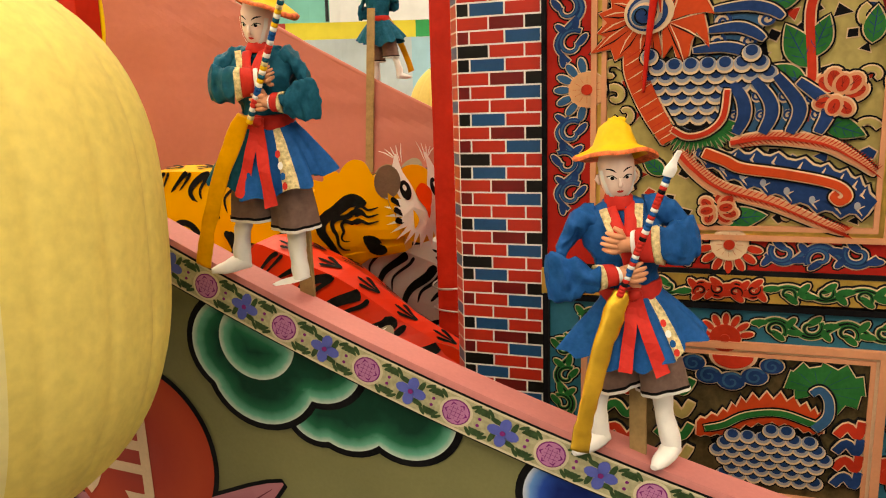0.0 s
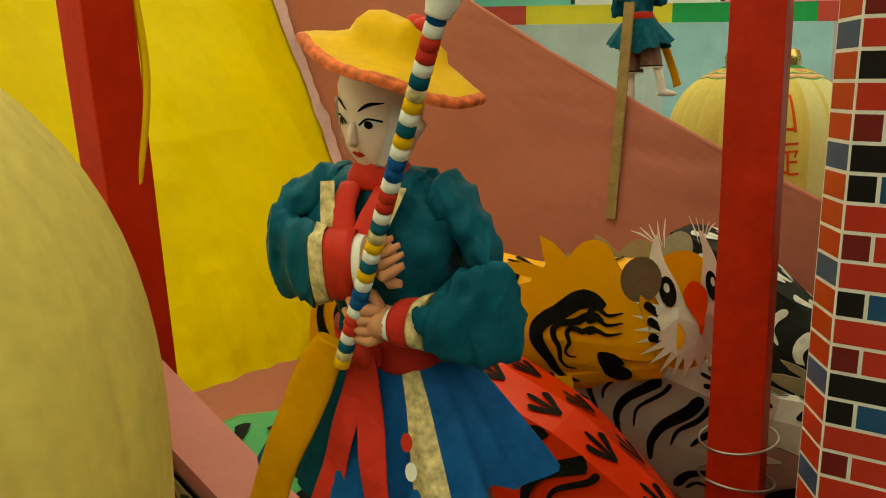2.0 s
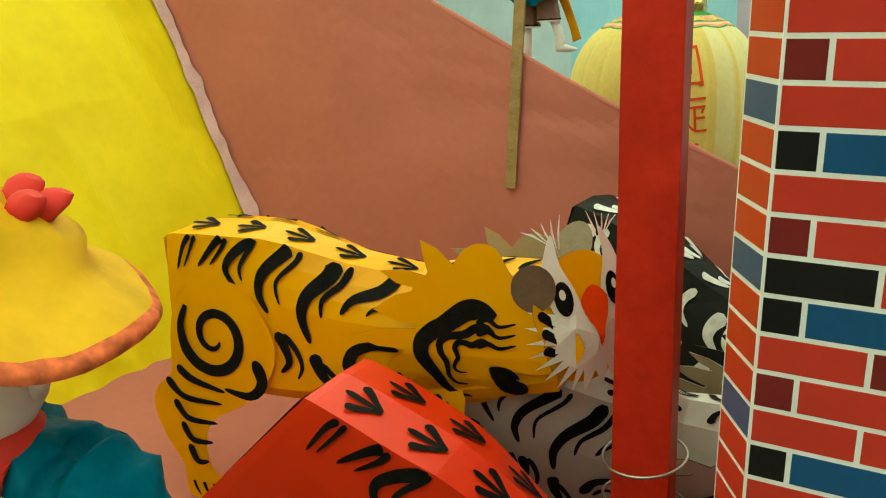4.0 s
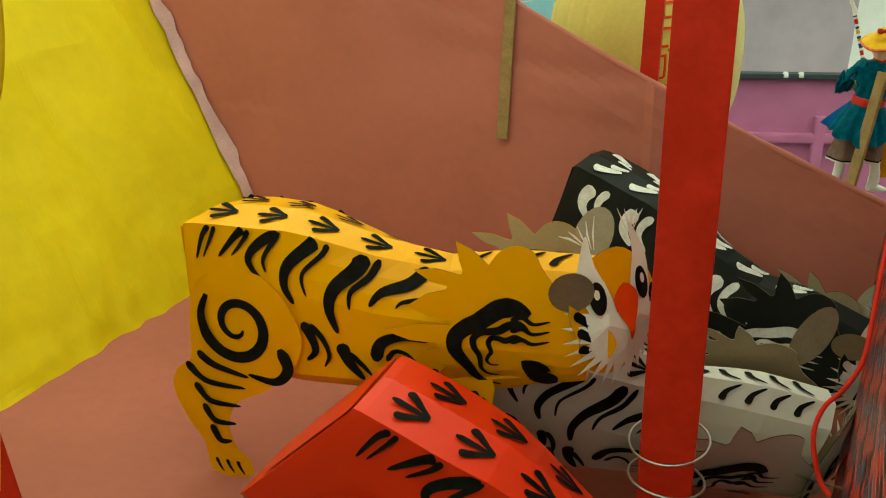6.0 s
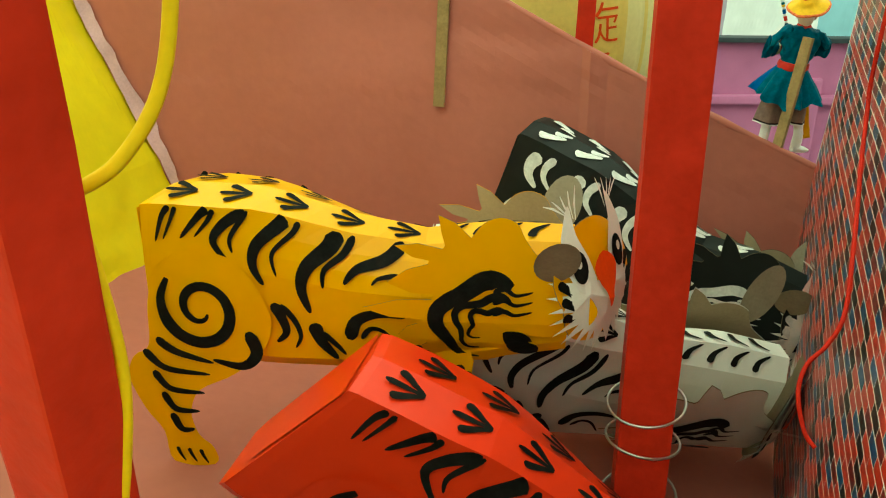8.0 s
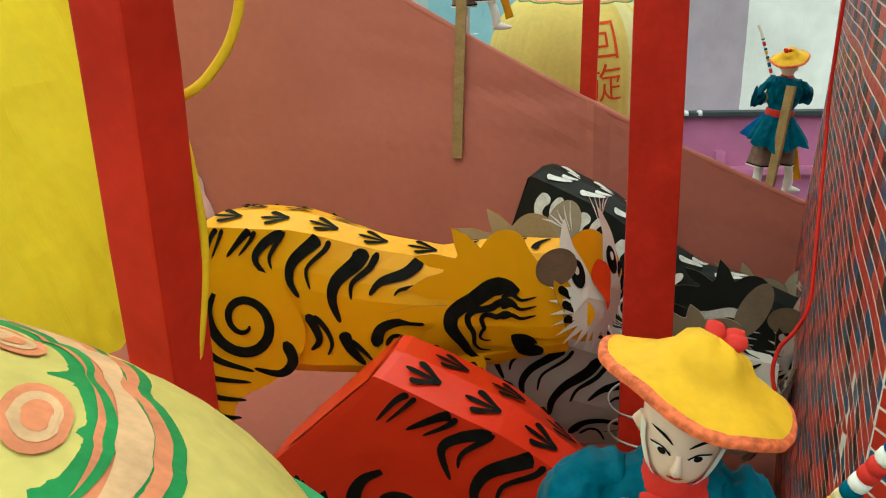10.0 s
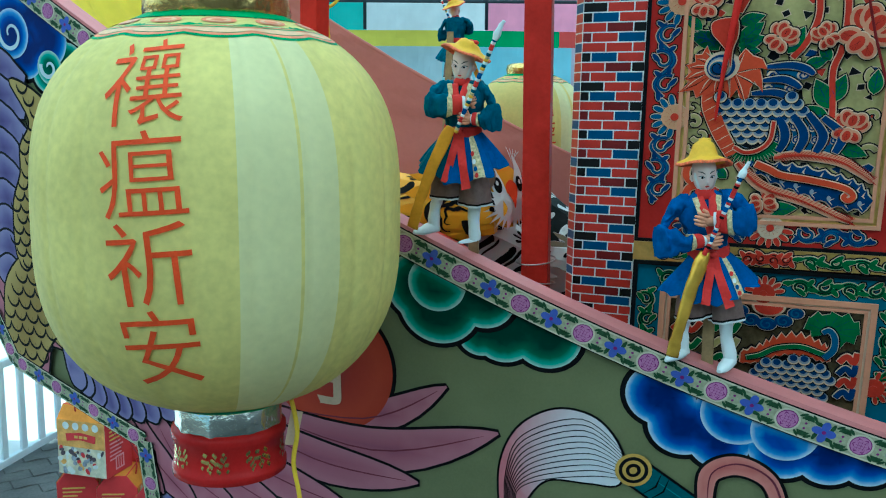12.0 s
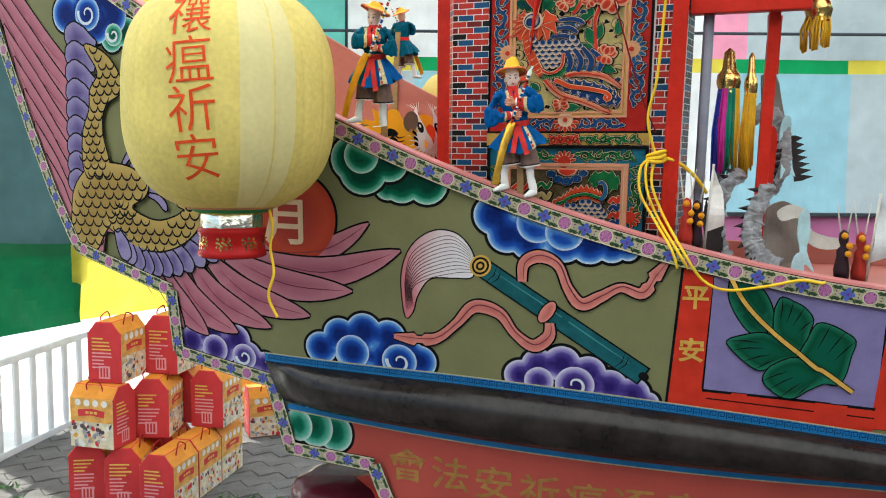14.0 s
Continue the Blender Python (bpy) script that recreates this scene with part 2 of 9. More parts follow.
def shape(bm, pts, surf, off, mi=0, step=0.03, g=0.0, thick=0.0):
    """A flat painted (or, with thick, carved) shape laid on a surface. g: the depth over which the paint shades from its edge."""
    pts = resample(pts, step)
    A = np.array(pts, float)
    lo, hi = A.min(0), A.max(0)
    vs = [Vector(p) for p in pts]
    n = len(vs)
    for i in range(1, max(1, int((hi[0] - lo[0]) / step)) + 1):
        for j in range(1, max(1, int((hi[1] - lo[1]) / step)) + 1):
            q = lo + np.array((i - 0.5 + 0.2 * (j % 2), j - 0.5)) * step
            if (q < hi).all() and seg_dist(q, A) > 0.3 * step:
                vs.append(Vector(q))
    ov, oe, of, *_ = delaunay_2d_cdt(vs, [], [list(range(n))], 1, 1e-6)
    lay = bm.verts.layers.float.get("g") or bm.verts.layers.float.new("g")
    nv = []
    for v in ov:
        w = bm.verts.new(surf(v[0], v[1], off + thick))
        if g:
            w[lay] = min(1.0, seg_dist(np.array(v[:]), A) / g)
        nv.append(w)
    for f in of:
        try:
            bm.faces.new([nv[i] for i in f]).material_index = mi
        except ValueError:
            pass
    if thick:
        lowv = [bm.verts.new(surf(x, y, off)) for x, y in pts]
        topv = [bm.verts.new(surf(x, y, off + thick)) for x, y in pts]
        for k in range(n):
            bm.faces.new((lowv[k], lowv[(k + 1) % n], topv[(k + 1) % n], topv[k])).material_index = mi
    return bm


def glyph(bm, text, size, surf, cx, cz, off, mi=0, turn=0.0, thick=0.0, sx=1.0, fine=False):
    """One written sign, centred at (cx, cz) on a surface."""
    cu = bpy.data.curves.new("sign", "FONT")
    cu.body, cu.size, cu.offset, cu.resolution_u = text, size, thick, 3
    tmp = bpy.data.objects.new("sign", cu)
    scene.collection.objects.link(tmp)
    dg = bpy.context.evaluated_depsgraph_get()
    dg.update()
    me = bpy.data.meshes.new_from_object(tmp.evaluated_get(dg))
    if fine:
        tb = bmesh.new()
        tb.from_mesh(me)
        bmesh.ops.triangulate(tb, faces=tb.faces[:])
        for k in range(4):
            es = [q for q in tb.edges if q.calc_length() > size * 0.09]
            if es:
                bmesh.ops.subdivide_edges(tb, edges=es, cuts=1)
                bmesh.ops.triangulate(tb, faces=tb.faces[:])
        tb.to_mesh(me)
        tb.free()
    P = np.array([v.co[:2] for v in me.vertices])
    if len(P):
        P = P - (P.min(0) + P.max(0)) / 2
        c, s = math.cos(turn), math.sin(turn)
        vs = [bm.verts.new(surf(cx + (x * c * sx - y * s), cz + (x * s * sx + y * c), off)) for x, y in P]
        for p in me.polygons:
            try:
                bm.faces.new([vs[i] for i in p.vertices]).material_index = mi
            except ValueError:
                pass
    bpy.data.objects.remove(tmp)
    bpy.data.curves.remove(cu)
    bpy.data.meshes.remove(me)
    return bm


def sheet(bm, surf, x0, x1, z0, z1, nx, nz, mi=0, off=0.0):
    """A grid on a surface; z0 and z1 may be functions of x."""
    f0 = z0 if callable(z0) else (lambda x: z0)
    f1 = z1 if callable(z1) else (lambda x: z1)
    V = [[bm.verts.new(surf(x0 + (x1 - x0) * i / nx, f0(x0 + (x1 - x0) * i / nx) + (f1(x0 + (x1 - x0) * i / nx) - f0(x0 + (x1 - x0) * i / nx)) * j / nz, off)) for j in range(nz + 1)] for i in range(nx + 1)]
    for i in range(nx):
        for j in range(nz):
            bm.faces.new((V[i][j], V[i + 1][j], V[i + 1][j + 1], V[i][j + 1])).material_index = mi
    return bm


def slab(bm, surf, x0, x1, z0, z1, nx, nz, t):
    """A sheet on a surface with a thickness t behind it."""
    fs = []
    for off in (0.0, -t):
        a = len(bm.verts)
        sheet(bm, surf, x0, x1, z0, z1, nx, nz, 0, off)
        bm.verts.ensure_lookup_table()
        fs.append(bm.verts[a:])
    idx = [i * (nz + 1) for i in range(nx + 1)] + [nx * (nz + 1) + j for j in range(1, nz + 1)] + [i * (nz + 1) + nz for i in range(nx - 1, -1, -1)] + [j for j in range(nz - 1, 0, -1)]
    for p, q in zip(idx, idx[1:] + idx[:1]):
        bm.faces.new((fs[0][p], fs[0][q], fs[1][q], fs[1][p]))
    bmesh.ops.recalc_face_normals(bm, faces=bm.faces[:])
    return bm


def solid(bm, t):
    """Gives an open sheet a thickness t against its normals."""
    bmesh.ops.recalc_face_normals(bm, faces=bm.faces[:])
    bmesh.ops.solidify(bm, geom=bm.faces[:], thickness=t)
    return bm


# ---- the boat's surfaces ----
def rim(x):
    return 1.7228 - 0.3983 * x + 0.218 * x * x if x < 0.91 else 1.541 + 0.05 * (x - 0.91) ** 2


def hull(x, z, off=0.0):
    """The near side of the hull; off is measured outward."""
    h = 0.5563 - 0.3862 * x + 0.2178 * x * x - 0.1296 * (z - 1.5) if x < 0.887 else 0.3851 - 0.1296 * (z - 1.5)
    n = Vector((-0.3862 + 0.4356 * min(x, 0.887), -1, -0.1296)).normalized()
    return Vector((x, h, z)) + n * off


def wall(x, z, off=0.0):
    """The near wall of the cabin."""
    n = Vector((-0.40, -1, -0.09)).normalized()
    return Vector((x, 0.63 - 0.40 * (x - 0.071) - 0.09 * (z - 1.775), z)) + n * off


def stern_wall(u, z, off=0.0):
    """The cabin's aft wall; u runs inboard from the near corner."""
    d = Vector((0.353, 0.936, 0))
    n = Vector((-0.936, 0.353, 0))
    return corner(0.021, z) + d * u + n * off


def corner(u, z, off=0.0):
    """The narrow chamfer between the cabin's near and aft walls."""
    return wall(0.0115, z) + Vector((-0.19, 0.98, 0)) * u + Vector((-0.98, -0.19, 0)) * off


def far(x, z, off=0.0):
    """The inner face of the far side."""
    n = Vector((-0.22, -1, 0.15)).normalized()
    wr = 0.004 * noise.noise((x * 9, z * 5, 3.1)) + 0.003 * noise.noise((x * 3, z * 16, 1.7)) * (1 if z > 1.8 else 0.3)
    # pulled folds below the rim, a fold over the post behind the cloth and a few dents
    d = far_rim(x) - z
    wr += 0.0032 * math.exp(-abs(d - 0.03) / 0.05) * (0.3 - abs(noise.noise((x * 16 + d * 40, d * 9 - x * 6, 7.7)))) + 0.005 * math.exp(-((x - 0.032 - 0.02 * d) / 0.007) ** 2) * (d < 0.22)
    wr += 0.0016 * max(0.0, noise.noise((x * 22, z * 34, 4.2)) - 0.35)
    return Vector((x, 1.445 - 0.22 * x + 0.15 * (z - 1.8), z)) + n * (off + wr)


def far_rim(x):
    if x < 0.3:
        return 1.873 - 0.50 * x + 0.16 * x * x
    return 1.737 - 0.19 * min(1.0, max(0.0, (x - 0.36) / 0.12))


def deck_z(x):
    return 1.594 - 0.12 * (x + 0.36)


def far_foot(x):
    if x < -0.5:
        return min(1.55 + 1.3 * (-0.5 - x), far_rim(x) - 0.05)
    return 1.55 - 0.5 * min(1.0, (x + 0.5) / 0.8)

# ---- ground, tent and distance ----
PAVE = mat("paving_joint", (0.075, 0.07, 0.066), 0.9, vary=0.4, scale=6, bump=0.004, fine=60)
PAVER = mat("paver", (0.135, 0.128, 0.122), 0.85, vary=0.3, scale=5, bump=0.003, fine=80)
YARDGLARE = mat("yard_glare", (0.70, 0.68, 0.65), 0.85, vary=0.12, scale=3)
bm = bmesh.new()
sheet(bm, lambda x, y, o: Vector((x, y, -0.012)), -60, 60, -60, 60, 40, 40)
tagged(obj("ground", bm, PAVE), "worn grey-brown paved ground under the tent", "ground", kind="structure")

# pale ground colour stands in for the sun glare outside the tent
bm = bmesh.new()
sheet(bm, lambda x, y, o: Vector((x, y, 0.004)), -14, -0.9, 5.9, 16, 12, 12)
mesh_from([(-14, 2.6, 0.004), (-2.84, 2.6, 0.004), (-2.28, 5.9, 0.004), (-14, 5.9, 0.004)], [(0, 1, 2, 3)], 0, bm)
tagged(obj("yard", bm, YARDGLARE), "yard outside the tent, its ground painted pale for sun glare", "ground", kind="structure")


def tarp_mat(name, col, tr):
    return mat(name, col, 0.40, vary=0.18, scale=2.6, bump=0.016, fine=11, transl=tr)


TGREY = tarp_mat("tarp_grey_blue", (0.46, 0.53, 0.54), 0.72)
TWHITE = tarp_mat("tarp_white", (0.82, 0.82, 0.79), 0.78)
TGREEN = tarp_mat("tarp_green", (0.02, 0.32, 0.10), 0.6)
TTEAL = tarp_mat("tarp_teal", (0.18, 0.55, 0.46), 0.75)
TPINK = tarp_mat("tarp_pink", (0.82, 0.32, 0.44), 0.75)
TYEL = tarp_mat("tarp_yellow", (0.74, 0.62, 0.08), 0.65)
TRED = tarp_mat("tarp_red", (0.52, 0.07, 0.06), 0.6)
TBLUE = tarp_mat("tarp_sky_blue", (0.32, 0.55, 0.62), 0.72)
TLILAC = tarp_mat("tarp_lilac", (0.44, 0.37, 0.43), 0.7)
FRAMED = mat("tent_frame", (0.05, 0.06, 0.07), 0.5)


def hang(y, amp=0.05, f=1.3, seed=0.0):
    """A hanging cloth in the plane y, with soft folds and creases."""
    def s(x, z, off=0.0):
        w = amp * noise.noise((x * f + seed, z * 0.5, seed)) + 0.35 * amp * noise.noise((x * f * 4, z * 2.6, seed + 4)) + 0.12 * amp * noise.noise((x * 14, z * 12, seed))
        return Vector((x, y + w - off, z))
    return s


BACK = hang(4.0, 0.05)
tent = thing("tent_back_wall", "creased translucent tarpaulin wall of the tent with coloured bands", "tarpaulin", kind="structure")
bm = bmesh.new()
for k, (a, b) in enumerate(((-1.6, -0.9), (-0.9, -0.18), (-0.18, 0.42), (0.42, 1.06), (1.06, 1.44), (1.44, 2.12), (2.12, 3.1), (3.1, 5.0))):
    sheet(bm, BACK, a, b, 1.30 if k < 6 else 1.36, 2.19, 26, 20, mi=(0, 0, 3, 2, 1, 3, 0, 1)[k])
part("cloth", bm, [TGREY, TWHITE, TLILAC, TBLUE], tent)
bm = bmesh.new()
for k, (a, b) in enumerate(((-1.61, -1.6), (-1.6, -0.72), (-0.72, -0.16), (-0.16, 0.36), (0.36, 1.25), (1.25, 1.47), (1.47, 2.1), (2.1, 2.6), (2.6, 5))):
    sheet(bm, BACK, a, b, 2.19, 2.262, 12, 2, mi=(2, 0, 1, 2, 0, 1, 2, 1, 2)[k], off=0.006)
part("band", bm, [TRED, TYEL, TGREEN], tent, "red, yellow and green cloth band")
bm = bmesh.new()
for k, (a, b) in enumerate(((-1.6, -1.05), (-1.05, -0.53), (-0.53, 0.02), (0.02, 0.62), (0.62, 1.34), (1.34, 1.56), (1.56, 2.3), (2.3, 3.4), (3.4, 5))):
    sheet(bm, BACK, a, b, 2.262, 3.6, 12, 20, mi=(1, 0, 1, 2, 1, 2, 3, 1, 0)[k])
part("coloured_cloth", bm, [TTEAL, TWHITE, TPINK, TGREY], tent)
bm = bmesh.new()
for z in (2.385, 2.9):
    tube(bm, [(-1.6, 3.93, z), (5, 3.93, z)], 0.008, 6)
for x in (-1.05, -0.53, 0.02, 0.62, 1.2, 2.3):
    tube(bm, [(x, 3.93, 2.26), (x, 3.93, 3.6)], 0.008, 6)
part("frame_bar", bm, FRAMED, tent, "thin dark tent frame")

# assumed tent roof, out of view; it diffuses the sun and bounds sunlit paving
bm = bmesh.new()
sheet(bm, lambda x, y, o: Vector((x, y, 3.6 + 0.10 * noise.noise((x * 0.6, y * 0.6, 0)) - 0.03 * abs(x))), -3.5, 6, -5, 5.3, 22, 20)
tagged(obj("ceiling", bm, tarp_mat("tarp_roof", (0.86, 0.86, 0.85), 0.85)), "assumed translucent white tarpaulin roof, out of view", "roof", kind="structure")

# unseen walls added to close the tent and cut the light from its sides
TSHADE = tarp_mat("shade_wall_sheet", (0.14, 0.14, 0.145), 0.05)
bm = bmesh.new()
sheet(bm, hang(-4.6, 0.06, 0.9, 3.0), -2.6, 6, 0, 3.6, 30, 12)
tagged(obj("shade_wall_front", bm, TSHADE), "added unseen dark grey sheet cutting light from the front", "tarpaulin", kind="structure")
bm = bmesh.new()
sheet(bm, lambda y, z, o: Vector((5.9 + 0.05 * noise.noise((y, z * 0.5, 8)), y, z)), -4.6, 5.2, 0, 3.5, 30, 12)
tagged(obj("shade_wall_side", bm, TSHADE), "added unseen dark grey sheet cutting light from the side", "tarpaulin", kind="structure")

# side cloth beside the gift boxes
SIDE = hang(5.0, 0.07, 1.1, 7.0)
side = thing("tent_side_curtain", "grey-blue tarpaulin curtain gathered over green and yellow cloth", "tarpaulin", kind="structure")
bm = bmesh.new()
sheet(bm, SIDE, -3.6, -0.9, lambda x: 1.14 - 0.05 * x * 0 + 0.03 * math.sin(x * 3), 3.6, 50, 26)
part("cloth", bm, tarp_mat("tarp_slate", (0.045, 0.09, 0.095), 0.25), side, "slate blue tarpaulin")
bm = bmesh.new()
sheet(bm, lambda x, z, o: SIDE(x, z, 0.05 + 0.10 * noise.noise((x * 1.2 + z, z * 3.5, 2))), -3.6, -2.36, lambda x: 0.54 + 0.20 * (x + 2.95), lambda x: 1.19 + 0.03 * math.sin(x * 3), 40, 14)
part("green_cloth", bm, tarp_mat("curtain_green", (0.006, 0.10, 0.035), 0.2), side, "gathered green cloth")
bm = bmesh.new()
sheet(bm, lambda x, z, o: SIDE(x, z, 0.04), -2.42, -0.9, lambda x: 0.67 + 0.16 * (x + 2.36), 1.16, 14, 8)
part("yellow_cloth", bm, TYEL, side, "yellow cloth")

# far hedge and pale sky beyond the yard
bm = bmesh.new()
for i in range(900):
    x, z = -12 + 11 * random.random(), 0.05 + 1.6 * random.random() ** 1.5
    y = 13 + 0.8 * random.random()
    r = Euler((random.random() * 6, random.random() * 6, random.random() * 6)).to_matrix()
    s = 0.10 + 0.08 * random.random()
    mesh_from([Vector((x, y, z)) + r @ Vector(p) * s for p in ((-1, 0, 0), (0, -0.5, 0.1), (1, 0, 0), (0, 0.5, 0.1))], [(0, 1, 2, 3)], 0, bm)
tagged(obj("hedge", bm, mat("hedge_leaf", (0.08, 0.14, 0.04), 0.6, vary=0.4, transl=0.3)), "sunlit green hedge beyond the yard", "hedge", kind="stuff")

# white metal fence
WMET = mat("white_metal", (0.70, 0.72, 0.73), 0.45, vary=0.1, scale=15)
fence = thing("fence", "white-painted metal barrier standing on the paving", "fence", at=(-2.5, 4.1, 0))
fd = Vector((0.17, 0.985, 0)).normalized()
for k in range(-6, 7):
    c = fd * (0.16 * k)
    bm = bmesh.new()
    box(bm, (c.x, c.y, 0.31), (0.018, 0.045, 0.52), Euler((0, 0, math.atan2(-fd.x, fd.y))).to_matrix(), bevel=0.004)
    part("bar", bm, WMET, fence)
for z in (0.04, 0.57):
    bm = bmesh.new()
    box(bm, (0, 0, z), (0.03, 2.2, 0.04), Euler((0, 0, math.atan2(-fd.x, fd.y))).to_matrix(), bevel=0.006)
    part("rail", bm, WMET, fence)
for k in (-1.05, 1.05):
    bm = bmesh.new()
    box(bm, (fd.x * k, fd.y * k, 0.01), (0.30, 0.04, 0.02), bevel=0.004)
    part("foot", bm, WMET, fence)

# pink steel box body standing behind the boat
PSTEEL = mat("pink_steel", (0.50, 0.17, 0.34), 0.4, vary=0.16, scale=8, bump=0.001)
pk = thing("pink_steel_gate", "weathered pink-painted steel panel with raised ribs", "steel panel", at=(0, 3.3, 0))
bm = bmesh.new()
box(bm, (1.25, 0.02, 0.76), (1.7, 0.02, 1.45), bevel=0.004)
part("panel", bm, PSTEEL, pk)
for x in (0.78, 1.15, 1.55, 1.95):
    bm = bmesh.new()
    box(bm, (x, -0.005, 0.72), (0.035, 0.03, 1.30), bevel=0.008)
    part("rib", bm, PSTEEL, pk)
for z in (1.30, 0.85, 0.4):
    bm = bmesh.new()
    box(bm, (1.25, -0.0045, z), (1.66, 0.026, 0.03), bevel=0.007)
    part("cross_rib", bm, PSTEEL, pk)
bm = bmesh.new()
box(bm, (1.25, 0.0, 1.493), (1.72, 0.04, 0.016), bevel=0.003)
part("top_edge", bm, FRAMED, pk, "dark top edge")
for x in (0.655, 0.70):
    bm = bmesh.new()
    lathe(bm, [(0.001, 0.0), (0.011, 0.0), (0.011, 0.008), (0.006, 0.016), (0.001, 0.017)], (x, -0.012, 1.49), 12)
    part("bolt_cap", bm, WMET, pk)

# ---- the boat ----
OUT = [(-1.08, 2.41), (-0.985, 2.14), (-0.894, 1.90), (-0.853, 1.79), (-0.80, 1.662), (-0.742, 1.543), (-0.512, 1.478), (-0.505, 1.361),
       (-0.31, 1.333), (-0.279, 1.212), (-0.124, 1.207), (-0.075, 1.085), (0.02, 0.86), (0.10, 0.78)]
boat = thing("ceremonial_boat", "painted wooden temple boat with decorated hull and deck", "boat")
outline = OUT + [(1.9, 0.76), (1.9, rim(1.9))] + [(1.9 - 2.98 * k / 60, rim(1.9 - 2.98 * k / 60)) for k in range(1, 60)]
bm = bmesh.new()
shape(bm, outline, hull, 0.0, 0, step=0.06)
solid(bm, -0.012)
part("hull_side", bm, OLIVE, boat, "olive-green painted hull side with murals")

def rimpoint(x, inn, up):
    p = hull(x, rim(x))
    d = Vector((0.36, 0.93, 0))
    return p + d * inn + Vector((0, 0, up))

bm = bmesh.new()
V = []
for k in range(71):
    x = -1.08 + 2.98 * k / 70
    V.append([bm.verts.new(rimpoint(x, i, u)) for i, u in ((-0.003, -0.003), (-0.002, 0.003), (0.024, 0.004), (0.024, -0.010), (0.012, -0.010))])
for a, b in zip(V, V[1:]):
    for k in range(4):
        bm.faces.new((a[k], b[k], b[k + 1], a[k + 1]))
bmesh.ops.recalc_face_normals(bm, faces=bm.faces[:])
part("rim_cap", bm, PINKCAP, boat, "pink rim board")

bm = bmesh.new()
slab(bm, far, -0.92, 1.9, far_foot, far_rim, 300, 60, 0.010)
part("far_side", bm, PINK, boat, "far hull side covered with salmon-pink cloth")
bm = bmesh.new()
tube(bm, [tuple(far(-0.92 + 2.8 * k / 90, far_rim(-0.92 + 2.8 * k / 90), -0.004)) for k in range(91)], [0.0045 + 0.002 * noise.noise((k * 0.7, 0, 0)) for k in range(91)], 8)
part("far_rim_edge", bm, PINK, boat)

bm = bmesh.new()
nx, ny = 40, 14
V = []
for i in range(nx + 1):
    x = -0.75 + 2.6 * i / nx
    z = deck_z(min(x, 0.4))
    y0, y1 = hull(x, z).y + 0.012, far(x, z).y + 0.004
    V.append([bm.verts.new((x, y0 + (y1 - y0) * j / ny, z)) for j in range(ny + 1)])
for i in range(nx):
    for j in range(ny):
        bm.faces.new((V[i][j], V[i + 1][j], V[i + 1][j + 1], V[i][j + 1]))
solid(bm, 0.012)
part("deck", bm, PINK, boat, "salmon-pink deck")

def bulk(y, z, off=0.0):
    w = 0.0035 * (0.25 - abs(noise.noise((y * 6 + 2, z * 17, 8)))) + 0.0022 * (0.2 - abs(noise.noise((y * 21, z * 13 - y * 9, 6)))) + 0.005 * noise.noise((y * 7, z * 7, 5)) + 0.003 * noise.noise((y * 25, z * 6, 9)) + (0.0015 + 0.009 * math.exp(-max(0.0, z - 1.59) / 0.05)) * noise.noise((y * 34, z * 30, 2))
    return Vector((-0.502 + 0.26 * (y - 1.38) + 0.035 * min(1, max(0, (y - 1.38) / 0.15)) - 0.57 * (z - 1.611) + off + w, y, z))


def bulk_sheet(s, z, off=0.0):
    """The bulkhead between the near and the far side; s runs across."""
    x = -0.52 - 0.57 * (z - 1.611)
    y0, y1 = hull(x - 0.1, z).y + 0.014, 1.55
    for k in range(8):
        y1 = far(bulk(y1, z).x, z).y - 0.002
    return bulk(y0 + (y1 - y0) * s, z, off)


bm = slab(bmesh.new(), bulk_sheet, 0, 1, 1.585, 2.4, 120, 150, 0.006)
part("bulkhead", bm, YELB, boat, "creased yellow paper stern bulkhead")

def seam(z):
    p = bulk_sheet(1.0, z, 0.004)
    return p + Vector((0.004, -0.004, 0))


bm = bmesh.new()
V = []
for k in range(121):
    z = 1.60 + 0.78 * k / 120
    w = 0.012 + 0.007 * noise.noise((z * 14, 0, 0)) + 0.005 * noise.noise((z * 50, 3, 0))
    p = seam(z)
    V.append([bm.verts.new(q) for q in (p + Vector((-w * 0.35, -w * 0.35, 0)), p + Vector((0.001, -0.003, 0)), p + Vector((w, 0.25 * w - 0.006, 0.0)))])
for a, b in zip(V, V[1:]):
    for k in range(2):
        f = bm.faces.new((a[k], b[k], b[k + 1], a[k + 1]))
        f.smooth = True
part("seam_strip", bm, mat("seam_lilac", (0.55, 0.33, 0.36), 0.5, vary=0.2, scale=30), boat, "pale lilac pasted seam strip")

# rub rail: a dark half-round moulding with a key-pattern border
def rail_top(x):
    return 1.3895 - 0.02 * max(0, x) - 0.085 * max(0, x) ** 2 if x < 0.6 else 1.347 - 0.122 * (x - 0.6) + 0.06 * (x - 0.6) ** 2


def rail_foot(x):
    return 1.2885 - 0.045 * x + 0.02 * x * x if x < 0.6 else 1.2687 - 0.06 * (x - 0.6)

bm = bmesh.new()
V = []
for k in range(61):
    x = -0.298 + 2.2 * k / 60
    zt = rail_top(x) - 0.010
    h = zt - rail_foot(x) - 0.006
    sh = 0.030 * max(0, 1 - k / 1.0) if k < 2 else 0
    row = []
    for j in range(11):
        a = math.pi * j / 10
        row.append(bm.verts.new(hull(x + sh * (1 - j / 10) * -0.5 + 0.028 * (j / 10), zt - h * (1 - math.cos(a)) / 2, 0.002 + 0.040 * math.sin(a) ** 0.8 * min(1, 0.25 + k / 3))))
    V.append(row)
